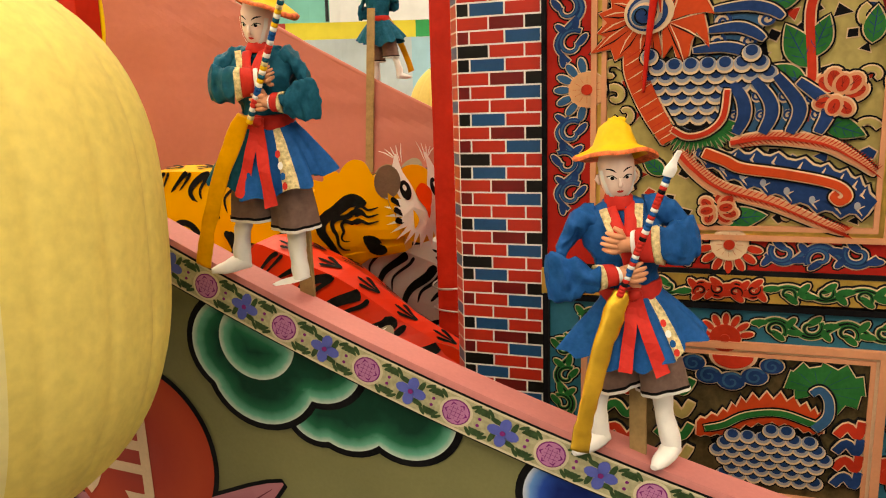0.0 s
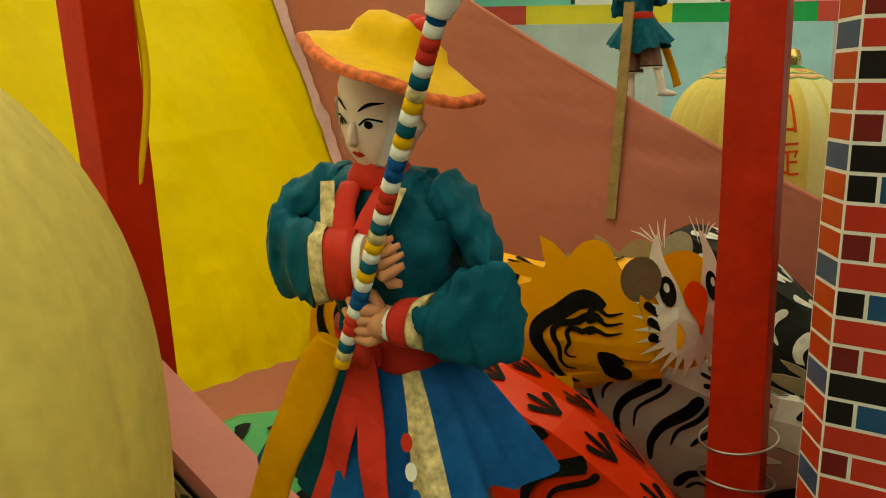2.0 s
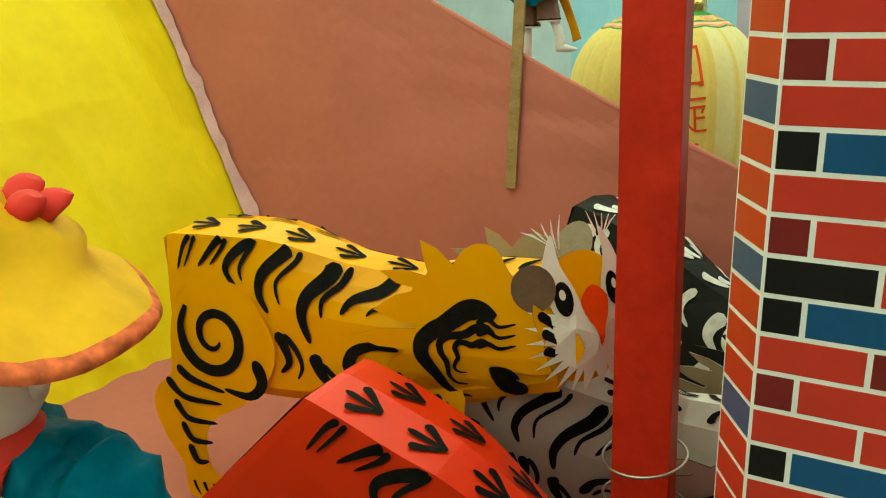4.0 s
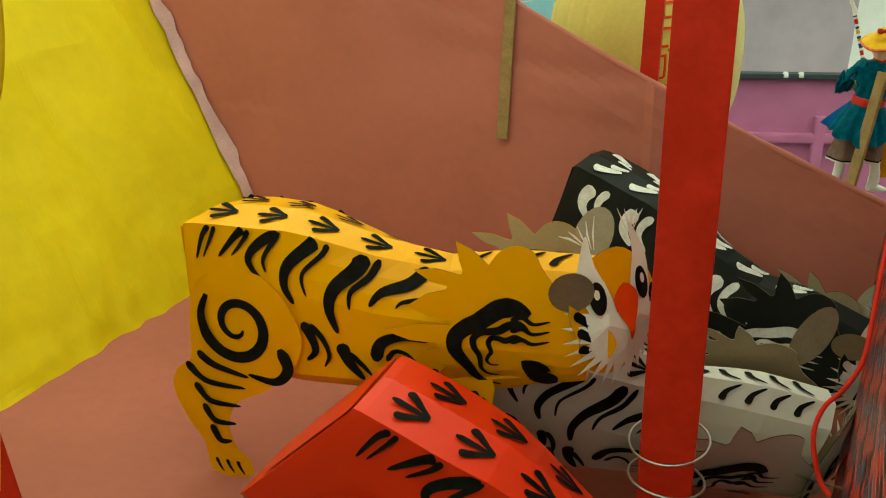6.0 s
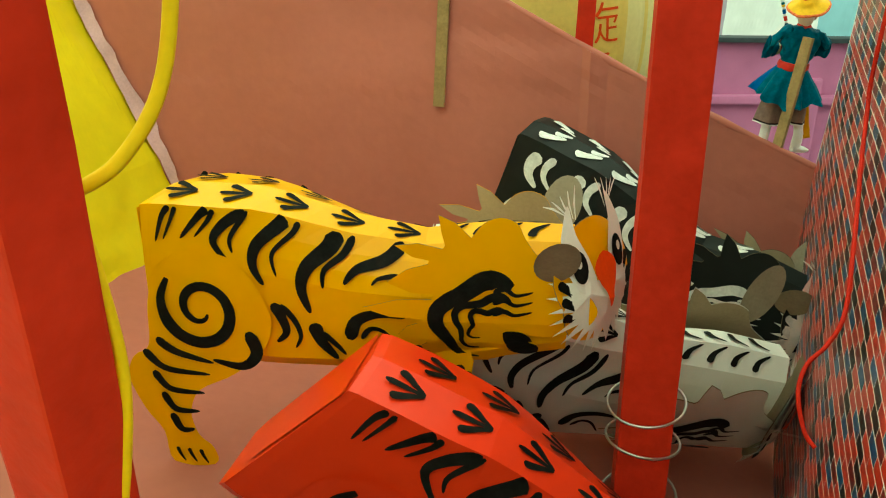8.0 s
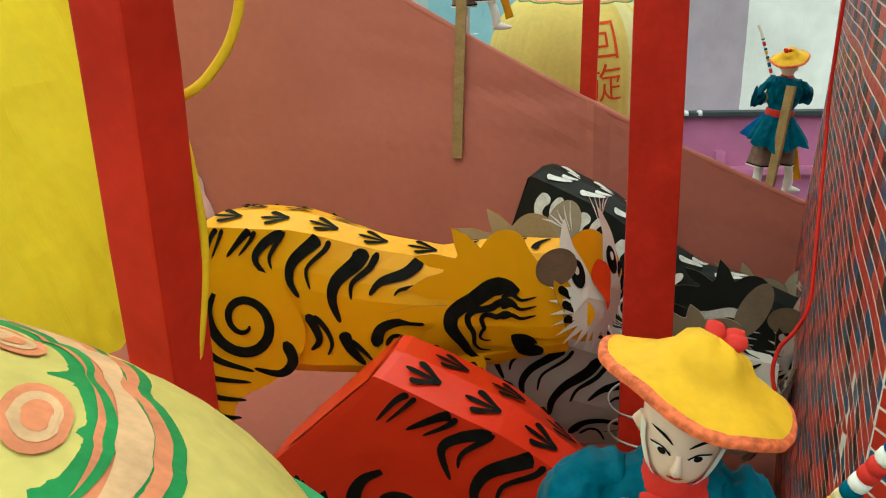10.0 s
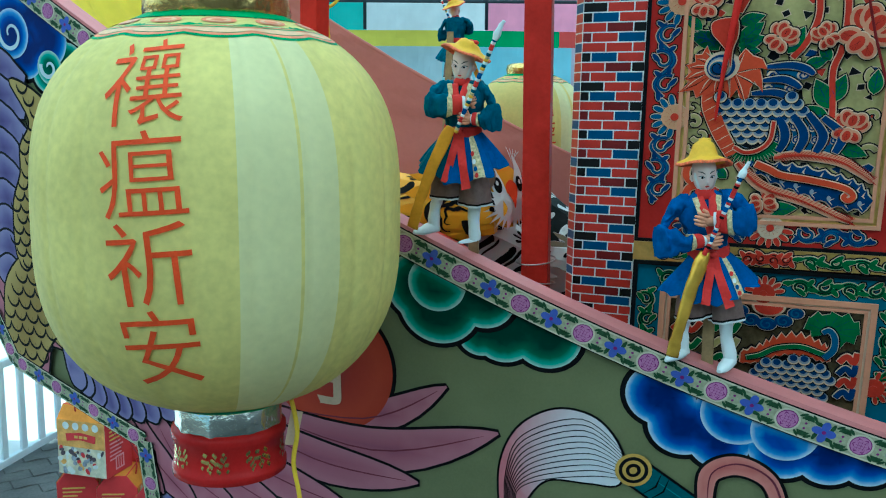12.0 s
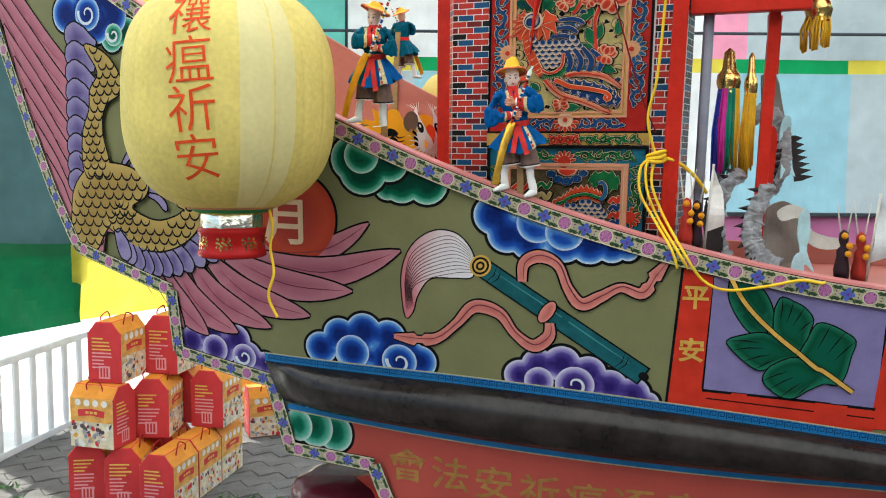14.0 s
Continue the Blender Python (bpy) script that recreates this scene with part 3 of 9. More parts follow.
for a, b in zip(V, V[1:]):
    for j in range(10):
        f = bm.faces.new((a[j], a[j + 1], b[j + 1], b[j]))
        f.smooth = True
bm.faces.new(V[0][::-1])
part("rub_rail", bm, RAILBLK, boat, "dark brown half-round rub rail")

bm = bmesh.new()
for k in range(60):
    x0, x1 = -0.312 + 2.2 * k / 60, -0.312 + 2.2 * (k + 1) / 60
    mesh_from([hull(x0, rail_top(x0) - 0.010, 0.003), hull(x1, rail_top(x1) - 0.010, 0.003), hull(x1, rail_top(x1) + 0.004, 0.003), hull(x0, rail_top(x0) + 0.004, 0.003)], [(0, 1, 2, 3)], 0, bm)
    for dz in (0.0055, -0.0115):
        mesh_from([hull(x0, rail_top(x0) + dz, 0.0034), hull(x1, rail_top(x1) + dz, 0.0034), hull(x1, rail_top(x1) + dz - 0.002, 0.0034), hull(x0, rail_top(x0) + dz - 0.002, 0.0034)], [(0, 1, 2, 3)], 1, bm)
shape(bm, [(-0.314, 1.396), (-0.300, 1.386), (-0.270, 1.290), (-0.281, 1.283)], hull, 0.003, 0, step=0.05)
for k in range(190):
    x = -0.30 + 0.0115 * k
    z = rail_top(x) - 0.003
    s = 0.0042
    for q in ([(-s, -s), (-s, s), (s, s), (s, -s * 0.4), (-s * 0.25, -s * 0.4), (-s * 0.25, s * 0.3)],):
        shape(bm, ribbon([(x + a, z + b) for a, b in q], lambda t: 0.0016), hull, 0.0036, 2, step=0.05)
for k in range(60):
    x0, x1 = -0.27 + 2.2 * k / 60, -0.27 + 2.2 * (k + 1) / 60
    b0, b1 = rail_foot(x0), rail_foot(x1)
    mesh_from([hull(x0, b0 - 0.006, 0.003), hull(x1, b1 - 0.006, 0.003), hull(x1, b1 + 0.004, 0.003), hull(x0, b0 + 0.004, 0.003)], [(0, 1, 2, 3)], 0, bm)
    mesh_from([hull(x0, b0 - 0.008, 0.0032), hull(x1, b1 - 0.008, 0.0032), hull(x1, b1 - 0.006, 0.0032), hull(x0, b0 - 0.006, 0.0032)], [(0, 1, 2, 3)], 1, bm)
part("key_border", bm, [BLUEKEY, STRIP, KEYDARK], boat, "blue key-pattern border")

# lower hull paint
low = [(-0.268, 1.288)] + [(-0.25 + 2.15 * k / 30, rail_foot(-0.25 + 2.15 * k / 30) + 0.004) for k in range(31)] + [(1.9, 0.77), (0.10, 0.785), (0.03, 0.86), (-0.066, 1.09), (-0.112, 1.205), (-0.17, 1.22)]
bm = bmesh.new()
shape(bm, low, hull, 0.0006, 0, step=0.06)
part("lower_hull_paint", bm, HULLRED, boat, "dull red lower hull paint")

# trestles under the hull
for x in (0.35, 1.35):
    tr = thing("trestle", "red-painted wooden trestle carrying the boat", "trestle", group="trestles under the boat", at=(x, 0.95, 0))
    for sy in (-0.42, 0.42):
        bm = bmesh.new()
        box(bm, (0, sy * 0.8, 0.37), (0.07, 0.07, 0.74), bevel=0.004)
        part("leg", bm, REDP, tr)
    bm = bmesh.new()
    box(bm, (0, 0, 0.745), (0.08, 0.9, 0.07), bevel=0.004)
    part("beam", bm, REDP, tr)
bm = bmesh.new()
V = [[Vector((0.10 + 1.8 * i / 10, 0, 0.78 - 0.0 * i)) for i in range(11)]]
rowa = [bm.verts.new(hull(v.x, 0.80) + Vector((0, 0.012, 0))) for v in V[0]]
rowb = [bm.verts.new((v.x, far(v.x, 1.05).y, 1.05)) for v in V[0]]
for i in range(10):
    bm.faces.new((rowa[i], rowa[i + 1], rowb[i + 1], rowb[i]))
part("hull_bottom", bm, HULLRED, boat)

# ---- cabin ----
cabin = thing("boat_cabin", "boat cabin papered with brick print and set with a carved panel", "cabin")
bm = slab(bmesh.new(), wall, 0.0115, 0.356, 1.53, 2.35, 8, 14, 0.008)
near_wall = part("near_wall", bm, GROUT, cabin, "brick-print papered wall")
bm = slab(bmesh.new(), lambda u, z, o=0.0: stern_wall(u, z, o + 0.004 * noise.noise((u * 6, z * 5, 2)) * min(1, u * 12)), 0.0, 0.755, 1.5, 2.35, 30, 26, 0.008)
aft_wall = part("aft_wall", bm, GROUT, cabin, "wrinkled brick-print papered wall")
bm = slab(bmesh.new(), corner, 0.0, 0.0215, 1.53, 2.35, 2, 14, 0.006)
corner_strip = part("corner_strip", bm, GROUT, cabin, "brick-print papered corner")
bm = slab(bmesh.new(), wall, 0.362, 0.52, 1.975, 2.35, 6, 6, 0.008)
lintel = part("lintel", bm, GROUT, cabin, "brick-print papered lintel")
bm = bmesh.new()
box(bm, tuple(wall(0.436, 1.962, -0.012)), (0.166, 0.025, 0.026), Euler((0, 0, math.atan2(-0.4, 1))).to_matrix(), bevel=0.002)
part("lintel_beam", bm, REDP, cabin, "red lintel beam")
RETURN = lambda u, z, off=0.0: wall(0.357, z) + Vector((0.45, 0.89, 0)) * u + Vector((0.89, -0.45, 0)) * off
bm = slab(bmesh.new(), RETURN, 0.0, 0.045, 1.53, 2.35, 2, 10, 0.006)
jamb = part("jamb", bm, GROUT, cabin, "brick-print papered door jamb")
bm = bmesh.new()
tube(bm, [wall(0.382, 1.55, -0.024), wall(0.382, 2.0, -0.024)], 0.009, 4)
part("jamb_board", bm, mat("grey_jamb", (0.26, 0.27, 0.33), 0.5), cabin, "grey-lilac door jamb board")
bm = bmesh.new()
for f in (lambda u, z: stern_wall(u, z, -0.004),):
    pa = [stern_wall(0.0, 2.35), stern_wall(0.755, 2.35), stern_wall(0.755, 2.35) + Vector((1.3, -0.4, 0)), stern_wall(0.0, 2.35) + Vector((1.3, -0.52, 0))]
    mesh_from(pa, [(0, 1, 2, 3)], 0, bm)
solid(bm, 0.01)
part("roof", bm, REDP, cabin)


# ---- posts and sticks ----
def post(name, label, p0, p1, w, wires=(), yaw=-0.2):
    e = thing(name, label, "post", at=p0)
    d = (Vector(p1) - Vector(p0))
    rot = Euler((0, 0, yaw)).to_matrix()
    bm = bmesh.new()
    box(bm, (0, 0, d.z / 2), (w, w, d.z), rot, bevel=0.0012)
    bmesh.ops.subdivide_edges(bm, edges=[q for q in bm.edges if q.calc_length() > 0.2], cuts=14)
    for v in bm.verts:
        v.co += Vector((d.x, d.y, 0)) * (v.co.z / d.z) + Vector((noise.noise(v.co * 30), noise.noise(v.co * 30 + Vector((9, 0, 0))), 0)) * 0.0006
    part("timber", bm, REDP, e)
    for h, tl, rr in wires:
        bm = bmesh.new()
        c = d * h
        tube(bm, [c + rot @ Vector((math.cos(a) * w * rr, math.sin(a) * w * rr, tl * math.sin(a + 0.7))) for a in (2 * math.pi * k / 28 for k in range(29))], 0.0011, 6, caps=False)
        part("wire_tie", bm, WIRE, e, "bent steel wire tie")
    return e


post("post", "square red-painted wooden post tied with wire, on the deck", (0.006, 1.012, 1.55), (0.003, 1.08, 2.5), 0.039, ((0.148, 0.004, 0.74), (0.115, -0.003, 0.72), (0.060, 0.006, 0.76)))
post("post", "square red-painted wooden post inside the near rim", (-0.2695, 0.698, 1.60), (-0.2378, 0.545, 2.5), 0.0205, yaw=-0.49)
post("post", "thin red-painted post behind the far hull side", (0.026, 1.474, 1.845), (0.034, 1.52, 2.5), 0.020)
post("post", "square red-painted wooden post beside the cabin doorway", tuple(wall(0.345, 1.58, 0.016)), tuple(wall(0.352, 2.35, 0.016)), 0.022)
post("post", "thin red-painted wooden post in the doorway", (0.475, 0.52, 1.56), (0.485, 0.46, 2.35), 0.016)

# ---- painted murals on the hull ----
GBLUE = grad("cloud_blue", [(0.0, (0.55, 0.62, 0.70)), (0.22, (0.10, 0.27, 0.60)), (0.55, (0.015, 0.07, 0.36)), (1.0, (0.006, 0.018, 0.13))])
GGREEN = grad("cloud_green", [(0.0, (0.50, 0.60, 0.55)), (0.22, (0.10, 0.38, 0.28)), (0.55, (0.008, 0.13, 0.07)), (1.0, (0.004, 0.04, 0.025))])
GPURP = grad("cloud_purple", [(0.0, (0.58, 0.56, 0.66)), (0.30, (0.27, 0.23, 0.48)), (0.62, (0.07, 0.045, 0.23)), (1.0, (0.022, 0.012, 0.11))])
GMOON = grad("moon_red", [(0.0, (0.40, 0.05, 0.025)), (0.25, (0.44, 0.06, 0.03)), (0.7, (0.36, 0.045, 0.03)), (1.0, (0.33, 0.05, 0.04))])
GFPINK = grad("feather_pink", [(0.0, (0.43, 0.17, 0.21)), (0.6, (0.36, 0.12, 0.16)), (1.0, (0.26, 0.08, 0.13))])
GFPURP = grad("feather_purple", [(0.0, (0.26, 0.22, 0.38)), (0.5, (0.15, 0.12, 0.27)), (1.0, (0.08, 0.06, 0.18))])
GGOLD = grad("scale_gold", [(0.0, (0.44, 0.31, 0.10)), (1.0, (0.32, 0.21, 0.06))])
GLEAF = grad("leaf_green", [(0.0, (0.02, 0.15, 0.09)), (0.5, (0.006, 0.060, 0.028)), (1.0, (0.008, 0.085, 0.050))])
GHAIR = grad("bristle", [(0.0, (0.74, 0.70, 0.72)), (0.45, (0.70, 0.60, 0.62)), (1.0, (0.52, 0.17, 0.19))])
GRIB = grad("silk_pink", [(0.0, (0.58, 0.22, 0.18)), (0.6, (0.48, 0.14, 0.12)), (1.0, (0.40, 0.10, 0.09))])
TEALP = mat("teal_paint", (0.010, 0.09, 0.105), 0.45, vary=0.3)
LILAC = mat("lilac_paint", (0.20, 0.17, 0.34), 0.5, vary=0.12)
INNERLINE = mat("plum_line", (0.16, 0.03, 0.05), 0.5)


def below_rim(pts, gap=0.026):
    return [(x, min(z, rim(x) - gap)) for x, z in pts]


def border_x(z):
    for (x0, z0), (x1, z1) in zip(OUT, OUT[1:]):
        if z1 <= z <= z0 and z0 > z1:
            return x0 + (x1 - x0) * (z0 - z) / (z0 - z1)
    return -2


def inside(p, poly):
    x, y = p
    c = False
    for (x0, y0), (x1, y1) in zip(poly, poly[1:] + poly[:1]):
        if (y0 > y) != (y1 > y) and x < (x1 - x0) * (y - y0) / (y1 - y0) + x0:
            c = not c
    return c


def line(bm, pts, w, off, mi, surf=hull, taper=True):
    shape(bm, ribbon(pts, (lambda t: w * (1 - 0.75 * abs(2 * t - 1) ** 3)) if taper else (lambda t: w)), surf, off, mi, step=0.2)


def cloud(paint, lobes, swirl=None, clip=True, depth=0.030):
    """A cloud of overlapping lobes, each shaded from a pale edge to a dark heart. Lobes: x, z, half width, half height, turn."""
    bm = bmesh.new()
    fit = below_rim if clip else (lambda p: p)
    sh = [fit(circle(x, z, a, b, 40, r)) for x, z, a, b, r in lobes]
    for p in sh:
        shape(bm, fit(grow(p, 0.0048)), hull, 0.0008, 1, step=0.03)
    for k, p in enumerate(sh):
        shape(bm, p, hull, 0.0011 + 0.00015 * k, 0, step=0.011, g=depth)
    if swirl:
        x, z, r, a0, turns = swirl
        sp = [(x + r * (1 - 0.8 * t) * math.cos(a0 + turns * 6.283 * t), z + r * (1 - 0.8 * t) * math.sin(a0 + turns * 6.283 * t)) for t in (k / 40 for k in range(41))]
        shape(bm, fit(ribbon(sp, lambda t: 0.009 * (1 - 0.7 * t))), hull, 0.0019, 2, step=0.05)
    return part("painted_cloud", bm, [paint, BLACK, WHITE], boat)


def billow(paint, back, front, swirl, clip=True, depth=0.018, lift=0.0):
    """A scalloped cloud: round lobes painted as one form with a pale rim, and a few front lobes with rims of their own. Lobes: x, z, radius."""
    bm = bmesh.new()
    fit = below_rim if clip else (lambda p: p)
    for x, z, r in back:
        shape(bm, fit(circle(x, z, r + 0.0048, None, 36)), hull, 0.0008 + lift, 1, step=0.03)
    gl = bm.verts.layers.float["g"]
    deep = back + [((a + d) / 2, (b + e) / 2, math.sqrt(max(0.0, ((c + f) / 2) ** 2 - ((a - d) ** 2 + (b - e) ** 2) / 4))) for (a, b, c), (d, e, f) in itertools.combinations(back, 2)]
    for k, (x, z, r) in enumerate(back):
        n = len(bm.verts)
        shape(bm, fit(circle(x, z, r, None, 40)), hull, 0.0011 + lift + 0.00004 * k, 0, step=0.008, g=depth)
        bm.verts.ensure_lookup_table()
        for v in bm.verts[n:]:
            v[gl] = min(1.0, max(0.0, max(q - math.hypot(v.co.x - c, v.co.z - d) for c, d, q in deep)) / depth)
    for k, (x, z, r) in enumerate(front):
        shape(bm, fit(circle(x, z, r, None, 36)), hull, 0.0017 + lift + 0.0001 * k, 0, step=0.008, g=depth)
    if swirl:
        x, z, r, a0, turns = swirl
        sp = [(x + r * (1 - 0.8 * t) * math.cos(a0 + turns * 6.283 * t), z + r * (1 - 0.8 * t) * math.sin(a0 + turns * 6.283 * t)) for t in (k / 40 for k in range(41))]
        shape(bm, fit(ribbon(sp, lambda t: 0.006 * (1 - 0.6 * t))), hull, 0.0024, 2, step=0.05)
    return part("painted_cloud", bm, [paint, BLACK, mat("cloud_rim", (0.58, 0.64, 0.68), 0.5, vary=0.1)], boat)


billow(GGREEN, [(-0.066, 1.697, 0.031), (-0.026, 1.697, 0.032), (-0.088, 1.692, 0.022), (-0.048, 1.715, 0.036)], [], None)
billow(GGREEN, [(-0.128, 1.718, 0.040), (-0.145, 1.735, 0.036), (-0.085, 1.729, 0.030), (-0.110, 1.745, 0.040)], [(-0.130, 1.740, 0.0285)], None, lift=0.0008)
billow(GBLUE, [(0.076, 1.652, 0.030), (0.096, 1.624, 0.029), (0.128, 1.612, 0.026), (0.140, 1.645, 0.034), (0.180, 1.612, 0.028), (0.216, 1.610, 0.027), (0.247, 1.609, 0.023), (0.270, 1.605, 0.015)], [(0.140, 1.642, 0.030), (0.180, 1.630, 0.028)], None)
billow(GBLUE, [(-0.206, 1.415, 0.028), (-0.172, 1.441, 0.029), (-0.130, 1.452, 0.030), (-0.088, 1.446, 0.028), (-0.036, 1.409, 0.027), (-0.147, 1.412, 0.034), (-0.090, 1.407, 0.034), (-0.060, 1.420, 0.030)], [(-0.150, 1.414, 0.029), (-0.070, 1.406, 0.029)], (-0.070, 1.406, 0.021, 3.0, 1.0), False)
billow(GPURP, [(0.122, 1.402, 0.025), (0.149, 1.421, 0.026), (0.183, 1.426, 0.028), (0.222, 1.415, 0.026), (0.210, 1.396, 0.034), (0.254, 1.396, 0.026), (0.287, 1.387, 0.025), (0.310, 1.376, 0.015)], [(0.203, 1.394, 0.029), (0.150, 1.396, 0.022)], (0.203, 1.394, 0.020, 3.4, 1.0), False)
billow(GPURP, [(-0.466, 1.396, 0.028), (-0.420, 1.414, 0.028), (-0.370, 1.410, 0.028), (-0.409, 1.386, 0.034), (-0.349, 1.380, 0.030), (-0.314, 1.372, 0.022)], [(-0.415, 1.388, 0.026), (-0.355, 1.380, 0.024)], (-0.355, 1.380, 0.016, 3.2, 1.0), False)
cloud(GGREEN, [(-0.185, 1.265, 0.032, 0.036, 0), (-0.222, 1.27, 0.034, 0.038, 0), (-0.252, 1.268, 0.026, 0.030, 0)], None, False, 0.03)
billow(GBLUE, [(-0.715, 2.000, 0.034), (-0.680, 1.975, 0.030), (-0.640, 1.972, 0.032), (-0.600, 1.985, 0.032), (-0.660, 2.005, 0.040), (-0.610, 2.015, 0.034)], [(-0.660, 1.995, 0.030)], (-0.660, 1.995, 0.022, 2.8, 1.1))
billow(GGREEN, [(-0.57, 1.955, 0.026), (-0.605, 1.948, 0.025), (-0.59, 1.965, 0.028)], [(-0.60, 1.953, 0.020)], (-0.60, 1.953, 0.014, 2.8, 1.0))

# red moon with its sign
bm = bmesh.new()
shape(bm, circle(-0.248, 1.636, 0.076, 0.079, 60), hull, 0.0008, 1, step=0.04)
shape(bm, circle(-0.248, 1.636, 0.072, 0.075, 60), hull, 0.0012, 0, step=0.012, g=0.06)
glyph(bm, "月", 0.085, hull, -0.268, 1.628, 0.0018, 2, thick=0.0012)
part("painted_moon", bm, [GMOON, BLACK, CREAM], boat, "red painted moon disc with a cream sign")


def feather(base, tip, w, bend, paint, off, outl=0.0062, rib=True, via=None):
    """One painted feather with a dark outline and quill line."""
    b, t = np.array(base), np.array(tip)
    d = t - b
    nrm = np.array((-d[1], d[0]))
    cl = [tuple(b + d * s + nrm * bend * math.sin(math.pi * s * 0.9)) for s in (k / 12 for k in range(13))]
    if via:
        cl = spline([base, via, tip], 6)
    tip_w = (lambda s: max(0.05, 1 - max(0.0, (s - 0.50) / 0.50) ** 1.9)) if rib else (lambda s: math.sqrt(max(0.02, 1 - max(0, (s - 0.72) / 0.28) ** 2)))
    pts = ribbon(cl, lambda s: w * (0.45 + 0.55 * min(1, s * 2.2)) * tip_w(s))
    pts = [(max(x, border_x(z) + 0.022), min(z, rim(x) - 0.026)) for x, z in pts]
    bm = bmesh.new()
    shape(bm, grow(pts, outl / 2), hull, off, 1, step=0.05)
    shape(bm, pts, hull, off + 0.00015, 0, step=0.02, g=w * 0.5)
    if rib:
        line(bm, cl[2:-1], 0.0018, off + 0.0003, 2)
    part("painted_feather", bm, [paint, BLACK, INNERLINE], boat)


for k in range(8):
    s = k / 7
    feather((-0.735 + 0.045 * s, 1.60 + 0.27 * s), (-0.80 - 0.16 * s, 1.74 + 0.46 * s), 0.050, 0.10 - 0.04 * s, GFPINK, 0.0010 + 0.0002 * (7 - k))
SWEEP = ([(-0.357, 1.577), (-0.209, 1.581), (-0.120, 1.632)],
         [(-0.359, 1.570), (-0.200, 1.546), (-0.068, 1.590)],
         [(-0.381, 1.563), (-0.268, 1.521), (-0.149, 1.518)],
         [(-0.414, 1.550), (-0.336, 1.493), (-0.225, 1.469)],
         [(-0.449, 1.538), (-0.396, 1.478), (-0.299, 1.441)],
         [(-0.487, 1.528), (-0.444, 1.464), (-0.365, 1.424)],
         [(-0.524, 1.527), (-0.489, 1.465), (-0.427, 1.413)],
         [(-0.560, 1.540), (-0.532, 1.486), (-0.480, 1.420)],
         [(-0.595, 1.557), (-0.575, 1.515), (-0.539, 1.464)])
for k, way in enumerate(SWEEP):
    feather(way[0], way[2], 0.036 if k < 1 else 0.050, 0.0, GFPINK, 0.0010 + 0.0003 * k, via=way[1])
feather((-0.668, 1.548), (-0.601, 1.596), 0.024, 0.0, GFPINK, 0.0056, rib=False, via=(-0.654, 1.600))
for k in range(9):
    s = k / 8
    feather((-0.675 + 0.03 * s, 1.665 + 0.27 * s), (-0.735 + 0.02 * s, 1.700 + 0.275 * s), 0.046, 0.05, GFPURP, 0.0032 + 0.0002 * (8 - k), rib=False)
low, fringe = spline([(-0.621, 1.595), (-0.578, 1.575), (-0.518, 1.574), (-0.451, 1.597), (-0.368, 1.599)], 3), spline([(-0.602, 1.538), (-0.547, 1.516), (-0.480, 1.519), (-0.401, 1.551), (-0.317, 1.581)], 3)
for k, (b, t) in enumerate(zip(low, fringe)):
    feather(b, t, 0.028, 0.05, GFPURP, 0.0040 + 0.0002 * (12 - k), rib=False)
for k in range(6):
    feather((-0.60 + 0.012 * k, 1.715 - 0.010 * k), (-0.535 + 0.006 * k, 1.745 - 0.022 * k), 0.012, 0.2, GFPURP, 0.0032 + 0.0002 * k, rib=False)

bm = bmesh.new()
armU = spline([(-0.690, 1.70), (-0.690, 1.775), (-0.668, 1.822), (-0.662, 1.858), (-0.640, 1.890), (-0.668, 1.940), (-0.618, 1.920), (-0.586, 1.876), (-0.590, 1.850), (-0.628, 1.828), (-0.640, 1.780), (-0.628, 1.70)], 5, True)
armL = ribbon(spline([(-0.625, 1.629), (-0.576, 1.600), (-0.523, 1.590), (-0.474, 1.605), (-0.446, 1.630), (-0.451, 1.651), (-0.474, 1.656)], 8), lambda t: 0.066 - 0.050 * t ** 1.5)
trunk = spline([(-0.645, 1.722), (-0.688, 1.709), (-0.724, 1.672), (-0.736, 1.626), (-0.739, 1.577), (-0.713, 1.559), (-0.678, 1.554), (-0.656, 1.584), (-0.637, 1.604), (-0.603, 1.613), (-0.578, 1.628), (-0.579, 1.645), (-0.550, 1.660), (-0.539, 1.684), (-0.559, 1.703), (-0.586, 1.717)], 4, True)
for k, p in enumerate((armU, armL, trunk)):
    shape(bm, grow(p, 0.003), hull, 0.0058, 1, step=0.05)
for k, p in enumerate((armU, trunk, armL)):
    p = [(max(x, border_x(z) + 0.022), z) for x, z in p]
    shape(bm, p, hull, 0.0060 + 0.0001 * k, 0, step=0.02, g=0.03)
for p, lift, s in ((armU, 0.0064, 0.019), (trunk, 0.0065, 0.023), (armL, 0.0066, 0.020)):
    for i in range(40):
        for j in range(48):
            x, z = -0.76 + s * (i + 0.5 * (j % 2)), 1.54 + s * 0.8 * j
            if inside((x, z), p) and inside((x, z - s * 0.4), p):
                line(bm, [(x + s * 0.5 * math.cos(a), z + s * 0.62 * math.sin(a)) for a in (3.14 + 3.14 * q / 8 for q in range(9))], 0.0036, lift, 1)
                line(bm, [(x, z - s * 0.55), (x, z - s * 0.25)], 0.0016, lift, 1)
part("painted_scale", bm, [GGOLD, BLACK], boat, "gold painted scales outlined in black")["kind"] = "stuff"

